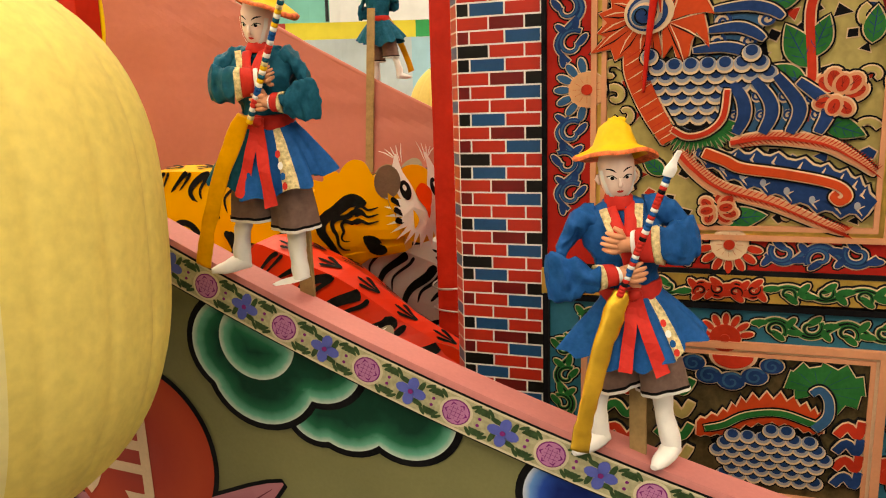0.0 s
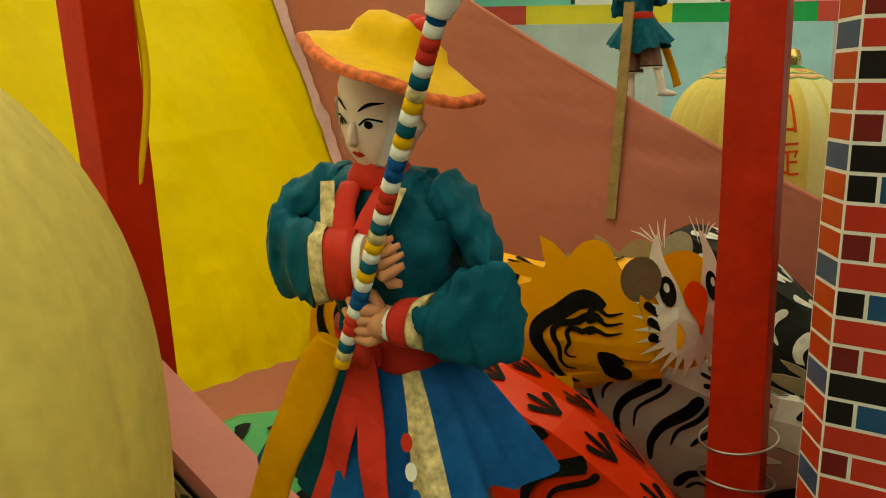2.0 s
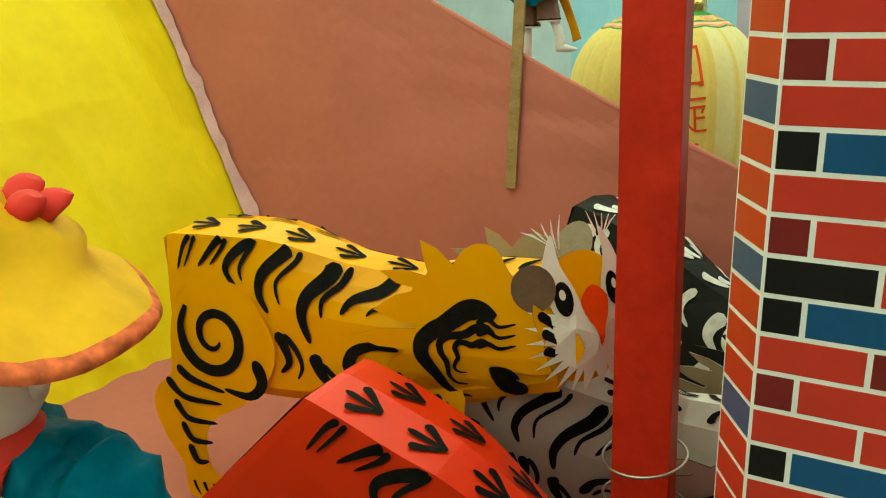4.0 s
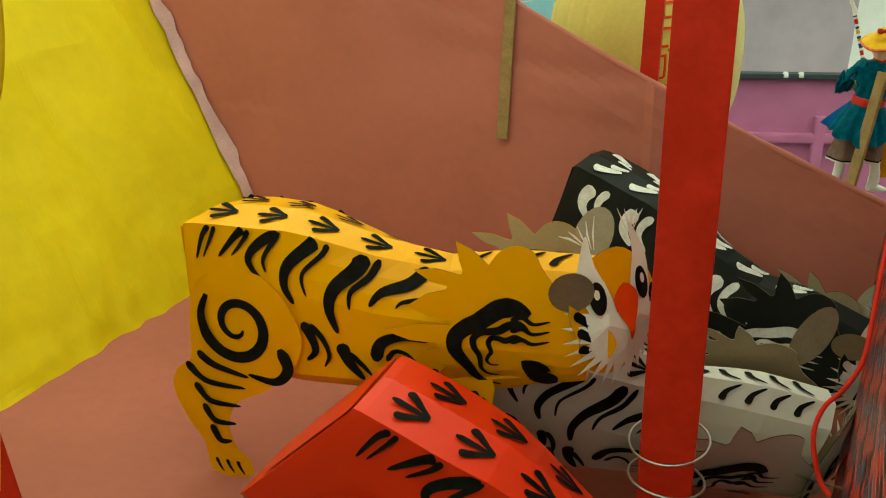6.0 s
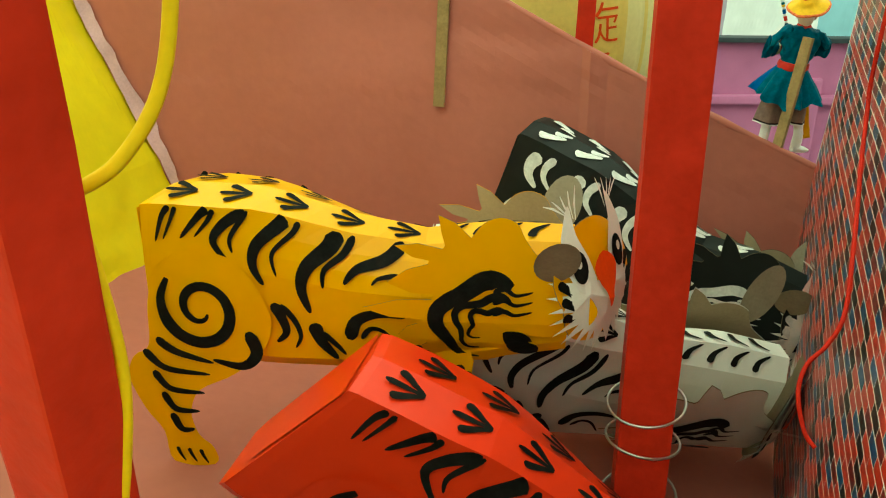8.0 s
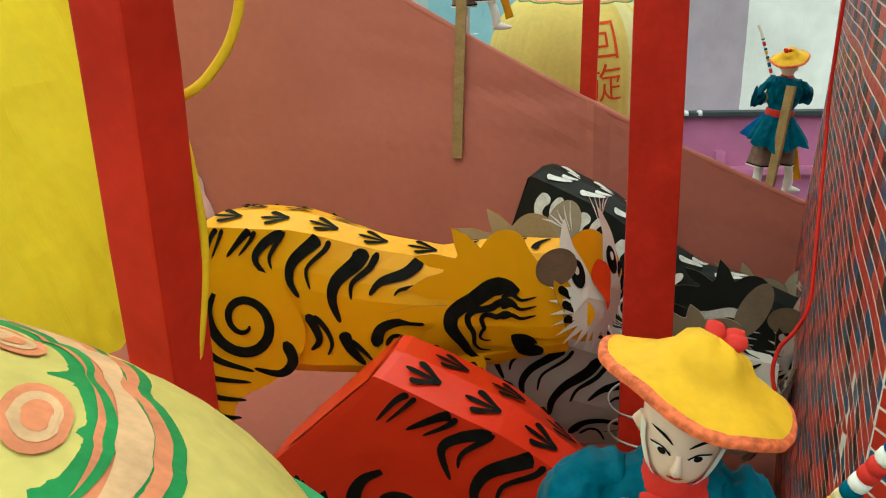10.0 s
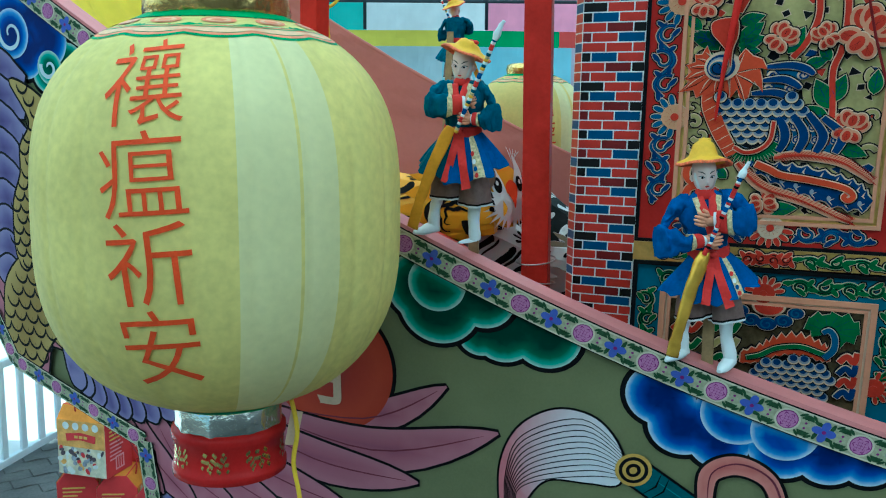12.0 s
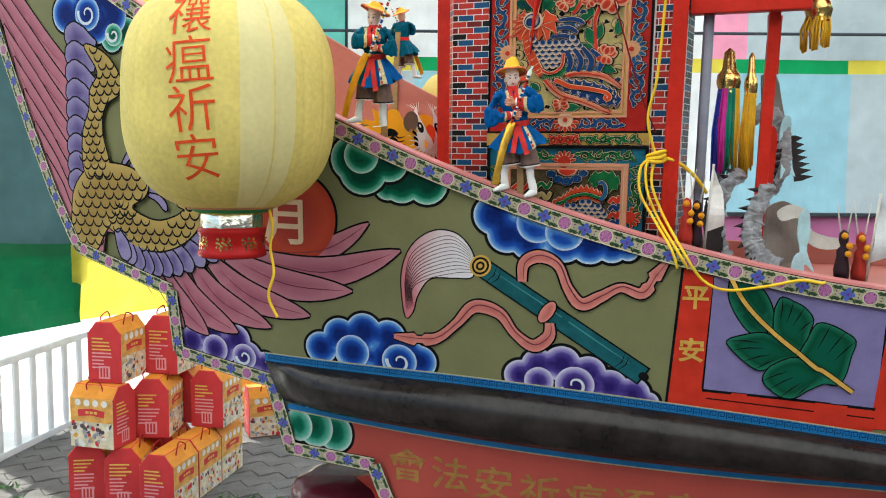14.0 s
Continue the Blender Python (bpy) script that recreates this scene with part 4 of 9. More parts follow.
# writing brush with ribbons
bm = bmesh.new()
hair = spline([(0.046, 1.590), (0.022, 1.620), (-0.015, 1.624), (-0.050, 1.598), (-0.066, 1.550), (-0.060, 1.485), (-0.048, 1.492), (-0.040, 1.520), (-0.020, 1.548), (0.018, 1.552), (0.046, 1.556)], 6, True)
shape(bm, grow(hair, 0.0022), hull, 0.0010, 1, step=0.05)
lay0 = len(bm.verts)
shape(bm, hair, hull, 0.0014, 0, step=0.014)
gl = bm.verts.layers.float["g"]
bm.verts.ensure_lookup_table()
for v in bm.verts[lay0:]:
    v[gl] = min(1, max(0, ((v.co.x - 0.05) ** 2 + (v.co.z - 1.575) ** 2) ** 0.5 / 0.080 - 0.40))
for k in range(11):
    s = k / 10
    line(bm, spline([(0.050, 1.588 - 0.026 * s), (0.010 + 0.012 * s, 1.618 - 0.058 * s), (-0.045 + 0.02 * s, 1.592 - 0.045 * s), (-0.060 + 0.012 * s, 1.545 - 0.015 * s), (-0.058 + 0.012 * s, 1.492 + 0.010 * s)], 6), 0.0010, 0.0018, 1)
BRUSHM = [GHAIR, BLACK, TEALP, GOLD, GRIB, mat("teal_light", (0.05, 0.22, 0.24), 0.45)]
part("painted_bristle", bm, BRUSHM, boat, "painted brush bristles, white and pink")
bm = bmesh.new()
d = Vector((0.242, -0.156)).normalized()
nn = Vector((-d.y, d.x))
P = lambda s, o: tuple(Vector((0.060, 1.571)) + d * s + nn * o)
shape(bm, [P(0, -0.016), P(0.288, -0.016), P(0.288, 0.016), P(0, 0.016)], hull, 0.0016, 1, step=0.05)
shape(bm, [P(0.003, -0.0135), P(0.285, -0.0135), P(0.285, 0.0135), P(0.003, 0.0135)], hull, 0.0019, 2, step=0.05)
line(bm, [P(0.02, 0.005), P(0.10, 0.006), P(0.20, 0.005), P(0.26, 0.005)], 0.0022, 0.0022, 5)
for s in (0.018, 0.026, 0.245, 0.252):
    line(bm, [P(s, -0.0135), P(s + 0.004, 0.0), P(s, 0.0135)], 0.0018, 0.0022, 1)
shape(bm, circle(*P(0.287, 0), 0.008, 0.0065, 20, math.atan2(d.y, d.x)), hull, 0.0023, 1, step=0.05)
part("painted_handle", bm, BRUSHM, boat, "teal painted brush handle")
bm = bmesh.new()
for k in range(5):
    shape(bm, circle(0.058, 1.573, 0.016 - 0.0032 * k, 0.0175 - 0.0034 * k, 20, -0.5), hull, 0.0022 + 0.0002 * k, (1, 3)[k % 2 == 0], step=0.05)
part("painted_ferrule", bm, BRUSHM, boat, "gold ringed painted ferrule")
bm = bmesh.new()
shape(bm, circle(*P(0.118, 0), 0.011, 0.021, 24, math.atan2(d.y, d.x)), hull, 0.0046, 1, step=0.05)
shape(bm, circle(*P(0.118, 0), 0.0088, 0.0188, 24, math.atan2(d.y, d.x)), hull, 0.0049, 4, step=0.01, g=0.008)
part("painted_knot", bm, BRUSHM, boat, "pink painted ribbon knot")


def silk(path, w):
    bm = bmesh.new()
    c = spline(path, 8)
    wf = lambda t: w * (0.75 + 0.35 * math.sin(t * 9) ** 2) * (1 if t < 0.86 else (0.55 if t < 0.9 else 1.1 - 6 * (t - 0.9)))
    p = ribbon(c, wf)
    shape(bm, ribbon(c, lambda t: wf(t) + 0.0055), hull, 0.0028, 1, step=0.05)
    shape(bm, p, hull, 0.0032, 0, step=0.008, g=0.011)
    line(bm, [(x + 0.002, z + 0.002) for x, z in c], 0.002, 0.0036, 2)
    part("painted_ribbon", bm, [GRIB, BLACK, INNERLINE], boat, "pink painted silk ribbon")


silk([(0.121, 1.552), (0.123, 1.580), (0.145, 1.592), (0.172, 1.580), (0.188, 1.545), (0.208, 1.522), (0.235, 1.535), (0.262, 1.550), (0.292, 1.543), (0.308, 1.568), (0.324, 1.592)], 0.017)
silk([(0.163, 1.490), (0.162, 1.468), (0.140, 1.452), (0.112, 1.470), (0.088, 1.500), (0.050, 1.508), (0.022, 1.478), (-0.008, 1.452), (-0.040, 1.447), (-0.078, 1.449)], 0.018)

# red column with two signs, lilac field with a banana leaf
RC = mat("column_red", (0.50, 0.03, 0.015), 0.45, vary=0.15)
bm = bmesh.new()
for x in (0.342, 0.622):
    col = [(x + 0.006, rim(x) - 0.02), (x - 0.005, 1.374 - 0.02 * (x > 0.5)), (x + 0.040, 1.372 - 0.02 * (x > 0.5)), (x + 0.046, rim(x + 0.046) - 0.02)]
    shape(bm, grow(col, 0.004), hull, 0.0008, 1, step=0.05)
    shape(bm, col, hull, 0.0012, 0, step=0.05)
shape(bm, [(0.382, 1.371), (0.622, 1.350), (0.622, 1.384), (0.382, 1.402)], hull, 0.0010, 0, step=0.05)
line(bm, [(0.384, 1.400), (0.50, 1.394), (0.622, 1.384)], 0.004, 0.0016, 1, taper=False)
line(bm, [(0.390, 1.388), (0.50, 1.380), (0.622, 1.370)], 0.002, 0.0016, 1, taper=False)
glyph(bm, "平", 0.038, hull, 0.3657, 1.540, 0.0026, 2, thick=0.0008)
glyph(bm, "安", 0.038, hull, 0.3651, 1.461, 0.0018, 2, thick=0.0008)
part("painted_column", bm, [RC, BLACK, GOLD], boat, "red painted columns with gold signs")
bm = bmesh.new()
shape(bm, [(0.386, 1.402), (0.622, 1.386), (0.622, rim(0.622) - 0.022), (0.54, rim(0.54) - 0.022), (0.46, rim(0.46) - 0.022), (0.389, rim(0.389) - 0.022)], hull, 0.0009, 0, step=0.05)
part("painted_field", bm, LILAC, boat, "lilac painted field")
bm = bmesh.new()
mid = spline([(0.411, 1.572), (0.426, 1.545), (0.447, 1.519), (0.479, 1.489), (0.507, 1.467), (0.535, 1.444), (0.545, 1.440), (0.587, 1.410)], 4)
LOBES = ([(0.412, 1.570), (0.410, 1.548), (0.415, 1.531), (0.427, 1.510), (0.443, 1.492), (0.466, 1.491), (0.447, 1.519), (0.426, 1.545)],
         [(0.411, 1.570), (0.430, 1.569), (0.448, 1.562), (0.463, 1.543), (0.471, 1.524), (0.482, 1.488), (0.447, 1.519), (0.426, 1.545)],
         [(0.477, 1.490), (0.473, 1.520), (0.476, 1.536), (0.482, 1.545), (0.497, 1.539), (0.512, 1.531), (0.525, 1.514), (0.521, 1.492), (0.522, 1.456), (0.499, 1.473)],
         [(0.511, 1.449), (0.521, 1.485), (0.531, 1.508), (0.549, 1.507), (0.569, 1.497), (0.584, 1.485), (0.580, 1.462), (0.574, 1.430), (0.558, 1.419)],
         [(0.487, 1.481), (0.461, 1.492), (0.433, 1.487), (0.413, 1.478), (0.421, 1.465), (0.438, 1.449), (0.454, 1.438), (0.465, 1.437), (0.481, 1.447), (0.515, 1.459)],
         [(0.514, 1.457), (0.481, 1.447), (0.469, 1.435), (0.466, 1.421), (0.476, 1.409), (0.492, 1.398), (0.510, 1.397), (0.526, 1.409), (0.548, 1.421), (0.563, 1.422)])
for k, lobe in enumerate(LOBES):
    p = below_rim([(min(x, 0.619), z) for x, z in spline(lobe, 3, True)], 0.028)
    shape(bm, grow(p, 0.0020), hull, 0.0012 + 0.0005 * k, 1, step=0.05)
    shape(bm, p, hull, 0.0015 + 0.0005 * k, 0, step=0.010, g=0.016)
    # split veins from the torn edge towards the rib
    if k > 1:
        n = len(lobe)
        rib0, rib1 = np.array(lobe[0]), np.array(lobe[-1])
        for q in range(3, n - 3):
            e0 = np.array(lobe[q])
            e1 = rib0 + (rib1 - rib0) * (q - 1.5) / (n - 3)
            line(bm, [tuple(e0), tuple(e0 + (e1 - e0) * 0.28 + np.array((0.001, 0.002))), tuple(e0 + (e1 - e0) * 0.55)], 0.0020, 0.0018 + 0.0005 * k, 1)
shape(bm, ribbon(mid, lambda t: 0.0085), hull, 0.0062, 1, step=0.05)
shape(bm, ribbon(mid, lambda t: 0.0058), hull, 0.0066, 2, step=0.05)
for k in range(4, len(mid) - 1, 4):
    line(bm, [(mid[k][0] - 0.002, mid[k][1] - 0.004), (mid[k][0] + 0.002, mid[k][1] + 0.004)], 0.0012, 0.007, 1)
part("painted_banana_leaf", bm, [GLEAF, BLACK, GOLD], boat, "green painted banana leaf with a bamboo-like rib")

# gold dedication below the rail, and white blossom dots
bm = bmesh.new()
for k, ch in enumerate("會法安祈瘟逐瘟和宮應"):
    x = -0.057 + 0.071 * k
    glyph(bm, ch, 0.062, hull, x, 1.226 - 0.022 * min(1, k / 4), 0.0012, 0, thick=0.0006, sx=1.05)
part("painted_dedication", bm, DEDI, boat, "faded gold written signs")
bm = bmesh.new()
rnd = random.Random(4)
for k in range(110):
    x = -0.065 + 0.42 * rnd.random() ** 1.3
    z = 1.165 - 0.11 * rnd.random() ** 0.8 - 0.02 * abs(x)
    shape(bm, circle(x, z, 0.0022 + 0.004 * rnd.random() ** 2, None, 10), hull, 0.0012 + 0.0002 * rnd.random(), 0, step=0.2)
part("painted_blossom", bm, WHITE, boat, "white painted dots")


# ---- printed flower border ----
def border(path, w=0.023, start=0):
    """A printed strip with alternating medallions and blue flowers along path."""
    bm = bmesh.new()
    P = np.array(path)
    shape(bm, ribbon(path, lambda t: w + 0.004), hull, 0.0062, 5, step=0.05)
    shape(bm, ribbon(path, lambda t: w), hull, 0.0065, 0, step=0.05)
    seg = np.r_[0, np.cumsum(np.linalg.norm(np.diff(P, axis=0), axis=1))]
    n = int(seg[-1] / 0.0305)
    for k in range(n):
        s = (k + 0.5) * seg[-1] / n
        x, z = np.interp(s, seg, P[:, 0]), np.interp(s, seg, P[:, 1])
        x2, z2 = np.interp(s + 0.004, seg, P[:, 0]), np.interp(s + 0.004, seg, P[:, 1])
        a = math.atan2(z2 - z, x2 - x)
        sx, sz = math.cos(a), math.sin(a)
        at = lambda u, v: (x + u * sx - v * sz, z + u * sz + v * sx)
        if (k + start) % 2:
            shape(bm, circle(x, z, 0.0105, None, 20), hull, 0.0069, 6, step=0.05)
            shape(bm, circle(x, z, 0.0088, None, 20), hull, 0.0071, 2, step=0.05)
            shape(bm, circle(x, z, 0.0080, None, 20), hull, 0.0073, 1, step=0.05)
            for q in range(6):
                line(bm, [at(0.0055 * math.cos(q * 1.047 + b) * f, 0.0055 * math.sin(q * 1.047 + b) * f) for b, f in ((-0.35, 1), (0, 1.25), (0.35, 1))], 0.0014, 0.0076, 2)
            for v in (-0.0026, 0.0, 0.0026):
                line(bm, [at(-0.0046, v), at(0.0046, v)], 0.0011, 0.0076, 2)
                line(bm, [at(v, -0.0046), at(v, 0.0046)], 0.0011, 0.0078, 2)
        else:
            for q in range(4):
                b = q * 1.5708
                shape(bm, circle(*at(0.0054 * math.cos(b), 0.0054 * math.sin(b)), 0.0048, 0.0036, 10, a + b), hull, 0.0070 + 0.0002 * (q % 2), 3, step=0.05)
                b += 0.785
                shape(bm, circle(*at(0.0078 * math.cos(b), 0.0078 * math.sin(b)), 0.0046, 0.0018, 8, a + b + 0.6), hull, 0.0068, 4, step=0.05)
            shape(bm, circle(x, z, 0.0018, None, 8), hull, 0.0078, 2, step=0.05)
        for v in (-w / 2 + 0.002, w / 2 - 0.002):
            for u in (-0.0172, -0.0150, -0.0128, -0.0105, 0.0105, 0.0128, 0.0150, 0.0172):
                shape(bm, circle(*at(u, v * (0.80 if abs(u) > 0.012 else 0.95)), 0.0036, 0.0013, 8, a + (0.7 if u * v > 0 else -0.7) + 20 * (abs(u) - 0.014)), hull, 0.0069, 4, step=0.05)
            shape(bm, circle(*at(0.0148, v * 0.25), 0.0012, None, 6), hull, 0.0071, 2, step=0.05)
    for o in (-w / 2, w / 2):
        Tn = np.gradient(P, axis=0)
        Tn /= np.linalg.norm(Tn, axis=1)[:, None]
        line(bm, [tuple(p) for p in P + np.c_[-Tn[:, 1], Tn[:, 0]] * o], 0.0016, 0.0069, 6, taper=False)
    bmo = part("flower_border", bm, [STRIP, MAGENTA, MAGENTAD, FLOWERB, STRIPGRN, BLACK, mat("strip_cream", (0.62, 0.56, 0.40), 0.5)], boat, "printed paper border with purple medallions and blue flowers")
    return bmo


border([(-1.06 + 2.95 * k / 90, rim(-1.06 + 2.95 * k / 90) - 0.0135) for k in range(91)])
edge = [(x, z) for x, z in OUT[:13]]
ins = []
for k, (x, z) in enumerate(edge):
    ins.append((x + (0.013 if k not in (6, 8, 10) else 0.011), z + (0.012 if k in (5, 6, 7, 8, 9, 10) else 0.004)))
for k in range(len(ins) - 1):
    a, b = np.array(ins[k]), np.array(ins[k + 1])
    border([tuple(a + (b - a) * s / 6) for s in range(7)], start=k % 2)

# ---- lanterns ----
def lantern(at, signs, cloth, turn, label, pale=0, bands=((0, 16.4), (18, 30))):
    """A ribbed cloth lantern: body with signs, painted shoulder, foil collars, red foot band, hanging cable."""
    R, Hh = 0.152, 0.166
    e = thing("lantern", label, "lantern", group="cloth lanterns", at=at)

    def prof(z):
        q = min(0.985, abs(z) / (Hh * 1.005))
        return R * (1 - q ** 2.9) ** (1 / 2.25)

    def skin(a, z, off=0.0):
        rib = 1 - 0.012 * (1 - abs(math.sin(a * 11 + 0.4))) ** 3 + 0.003 * math.sin(a * 7) * math.cos(a * 5)
        r = max(0.052, prof(z)) * rib + off + 0.0012 * noise.noise((math.cos(a) * 3, math.sin(a) * 3, z * 9))
        return Vector((r * math.cos(a), r * math.sin(a), z))

    bm = bmesh.new()
    nz, na = 44, 336
    zs = [Hh * math.sin(math.pi * (j / nz - 0.5)) * 0.992 for j in range(nz + 1)]
    V = [[bm.verts.new(skin(2 * math.pi * k / na, z)) for k in range(na)] for z in zs]
    for a, b in zip(V, V[1:]):
        for k in range(na):
            f = bm.faces.new((a[k], a[(k + 1) % na], b[(k + 1) % na], b[k]))
            f.smooth = True
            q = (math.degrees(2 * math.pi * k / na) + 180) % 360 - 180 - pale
            # gores within the given bands take the paler cloth
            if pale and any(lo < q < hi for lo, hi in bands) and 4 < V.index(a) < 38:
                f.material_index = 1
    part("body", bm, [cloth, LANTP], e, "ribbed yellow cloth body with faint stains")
    # painted shoulder
    bm = bmesh.new()
    zt = lambda k: Hh * math.sin(math.pi * (k - 0.5)) * 0.992
    def ring(k0, k1, mi, off, scal=0.0):
        n = 160
        A, B = [], []
        for k in range(n):
            a = 2 * math.pi * k / n
            w = scal * abs(math.sin(a * 6))
            A.append(bm.verts.new(skin(a, zt(k0 - w), off)))
            B.append(bm.verts.new(skin(a, zt(k1), off)))
        for k in range(n):
            f = bm.faces.new((A[k], A[(k + 1) % n], B[(k + 1) % n], B[k]))
            f.material_index, f.smooth = mi, True
    ring(0.828, 0.838, 0, 0.0006, 0.010)
    ring(0.835, 0.858, 1, 0.0008, 0.010)
    ring(0.844, 0.850, 2, 0.0010, 0.010)
    ring(0.856, 0.915, 0, 0.0011, 0.006)
    for q in range(12):
        for s, mi in ((1.0, 1), (0.72, 2), (0.45, 1)):
            c = 2 * math.pi * (q + 0.5) / 12
            sh = [(c + 0.17 * s * math.cos(t), 0.882 + 0.014 * s * math.sin(t)) for t in (2 * math.pi * k / 18 for k in range(18))]
            vs = [bm.verts.new(skin(a, zt(k), 0.0014 + 0.0004 * (1 - s))) for a, k in sh]
            bm.faces.new(vs).material_index = mi
    ring(0.902, 0.985, 0, 0.0016)
    part("painted_shoulder", bm, [LANTGRN, LANTORG, mat("lantern_peach", (0.72, 0.45, 0.25), 0.5, vary=0.2, scale=80)], e, "green and orange painted shoulder")
    bm = bmesh.new()
    n = 120
    for k0, k1, mi in ((0.02, 0.085, 0), (0.085, 0.105, 1)):
        A = [bm.verts.new(skin(2 * math.pi * k / n, zt(k0), 0.001)) for k in range(n)]
        B = [bm.verts.new(skin(2 * math.pi * k / n, zt(k1), 0.001)) for k in range(n)]
        for k in range(n):
            f = bm.faces.new((A[k], A[(k + 1) % n], B[(k + 1) % n], B[k]))
            f.material_index, f.smooth = mi, True
    part("painted_foot", bm, [LANTGRN, LANTORG], e, "green and red painted underside")
    crinkle = lambda a, z: 1 + 0.035 * noise.noise((math.cos(a) * 5, math.sin(a) * 5, z * 60)) + 0.02 * noise.noise((math.cos(a) * 16, math.sin(a) * 16, z * 90))
    bm = bmesh.new()
    lathe(bm, [(0.050, 0.150), (0.058, 0.158), (0.060, 0.166), (0.060, 0.176), (0.057, 0.186), (0.050, 0.189), (0.030, 0.186)], n=72, wob=crinkle)
    part("top_collar", bm, GOLDFOIL, e, "crinkled gold foil collar")
    bm = bmesh.new()
    lathe(bm, [(0.043, -0.163), (0.046, -0.168), (0.046, -0.186), (0.047, -0.190)], n=72, wob=crinkle)
    part("foil_collar", bm, SILVER, e, "crinkled silver foil collar")
    bm = bmesh.new()
    lathe(bm, [(0.046, -0.186), (0.050, -0.189), (0.050, -0.196), (0.048, -0.198), (0.048, -0.220), (0.050, -0.222), (0.050, -0.229), (0.046, -0.231), (0.03, -0.228)], n=60)
    part("foot_band", bm, mat("red_gloss_band", (0.42, 0.012, 0.012), 0.25, vary=0.15), e, "glossy red foot band")
    bm = bmesh.new()
    for q in range(8):
        c = 2 * math.pi * q / 8
        for s in range(14):
            a = c + 0.30 * (s / 14 - 0.5) * 1.6
            z = -0.209 + 0.005 * math.sin(s * 1.3 + q)
            for dz in (-0.003, 0.003):
                vs = [bm.verts.new(Vector((0.0488 * math.cos(a + da), 0.0488 * math.sin(a + da), z + dz + ez))) for da, ez in ((-0.03, 0), (0, -0.0022), (0.03, 0.001), (0.0, 0.0024))]
                bm.faces.new(vs)
    part("gold_scroll", bm, GOLDFOIL, e, "printed gold scrollwork")["kind"] = "stuff"
    for ch, z in signs:
        bm = bmesh.new()
        glyph(bm, ch, 0.066, lambda u, w, off: skin(turn + u / R, w, off), -0.06 * z, z, 0.0016, 0, turn=0.08, thick=-0.0004, sx=1.05, fine=True)
        part("written_sign", bm, LANTRED, e, "red brush-written sign")
    bm = bmesh.new()
    tube(bm, [(0, 0, 0.18), (0.004, 0, 0.30), (-0.004, 0.004, 0.55), (0, 0, 1.0)], 0.007, 8)
    part("cable", bm, mat("black_cable", (0.015, 0.015, 0.018), 0.4), e, "black hanging cable")
    return e


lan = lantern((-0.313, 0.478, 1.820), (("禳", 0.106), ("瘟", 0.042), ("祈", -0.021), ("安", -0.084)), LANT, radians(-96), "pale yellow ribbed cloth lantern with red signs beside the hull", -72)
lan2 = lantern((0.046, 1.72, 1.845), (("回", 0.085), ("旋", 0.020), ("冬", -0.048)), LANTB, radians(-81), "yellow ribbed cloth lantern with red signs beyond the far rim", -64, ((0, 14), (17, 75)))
lan2.matrix_world = lan2.matrix_world @ Matrix.Scale(0.85, 4)
bm = bmesh.new()
tube(bm, spline([(0.060, -0.022, -0.160), (0.066, -0.030, -0.185), (0.062, -0.028, -0.215), (0.068, -0.034, -0.25), (0.060, -0.035, -0.285), (0.074, -0.040, -0.315)], 6), [0.0022] * 30 + [0.003], 6)
part("tail_string", bm, ROPEY, lan, "yellow hanging string")
bm = bmesh.new()
box(bm, (0.062, -0.024, -0.185), (0.010, 0.002, 0.03), Euler((0, 0.2, 0.3)).to_matrix())
part("paper_tag", bm, CREAM, lan, "small cream paper tag")


# ---- paper tigers ----
def interp(x, xs, ys):
    return float(np.interp(x, xs, ys))


TX = (0.0, 0.012, 0.09, 0.16, 0.21, 0.26, 0.32)
TT = (0.229, 0.232, 0.231, 0.212, 0.204, 0.214, 0.216)
TB = (0.108, 0.104, 0.098, 0.100, 0.106, 0.118, 0.130)
TW = (0.035, 0.037, 0.038, 0.034, 0.030, 0.033, 0.028)


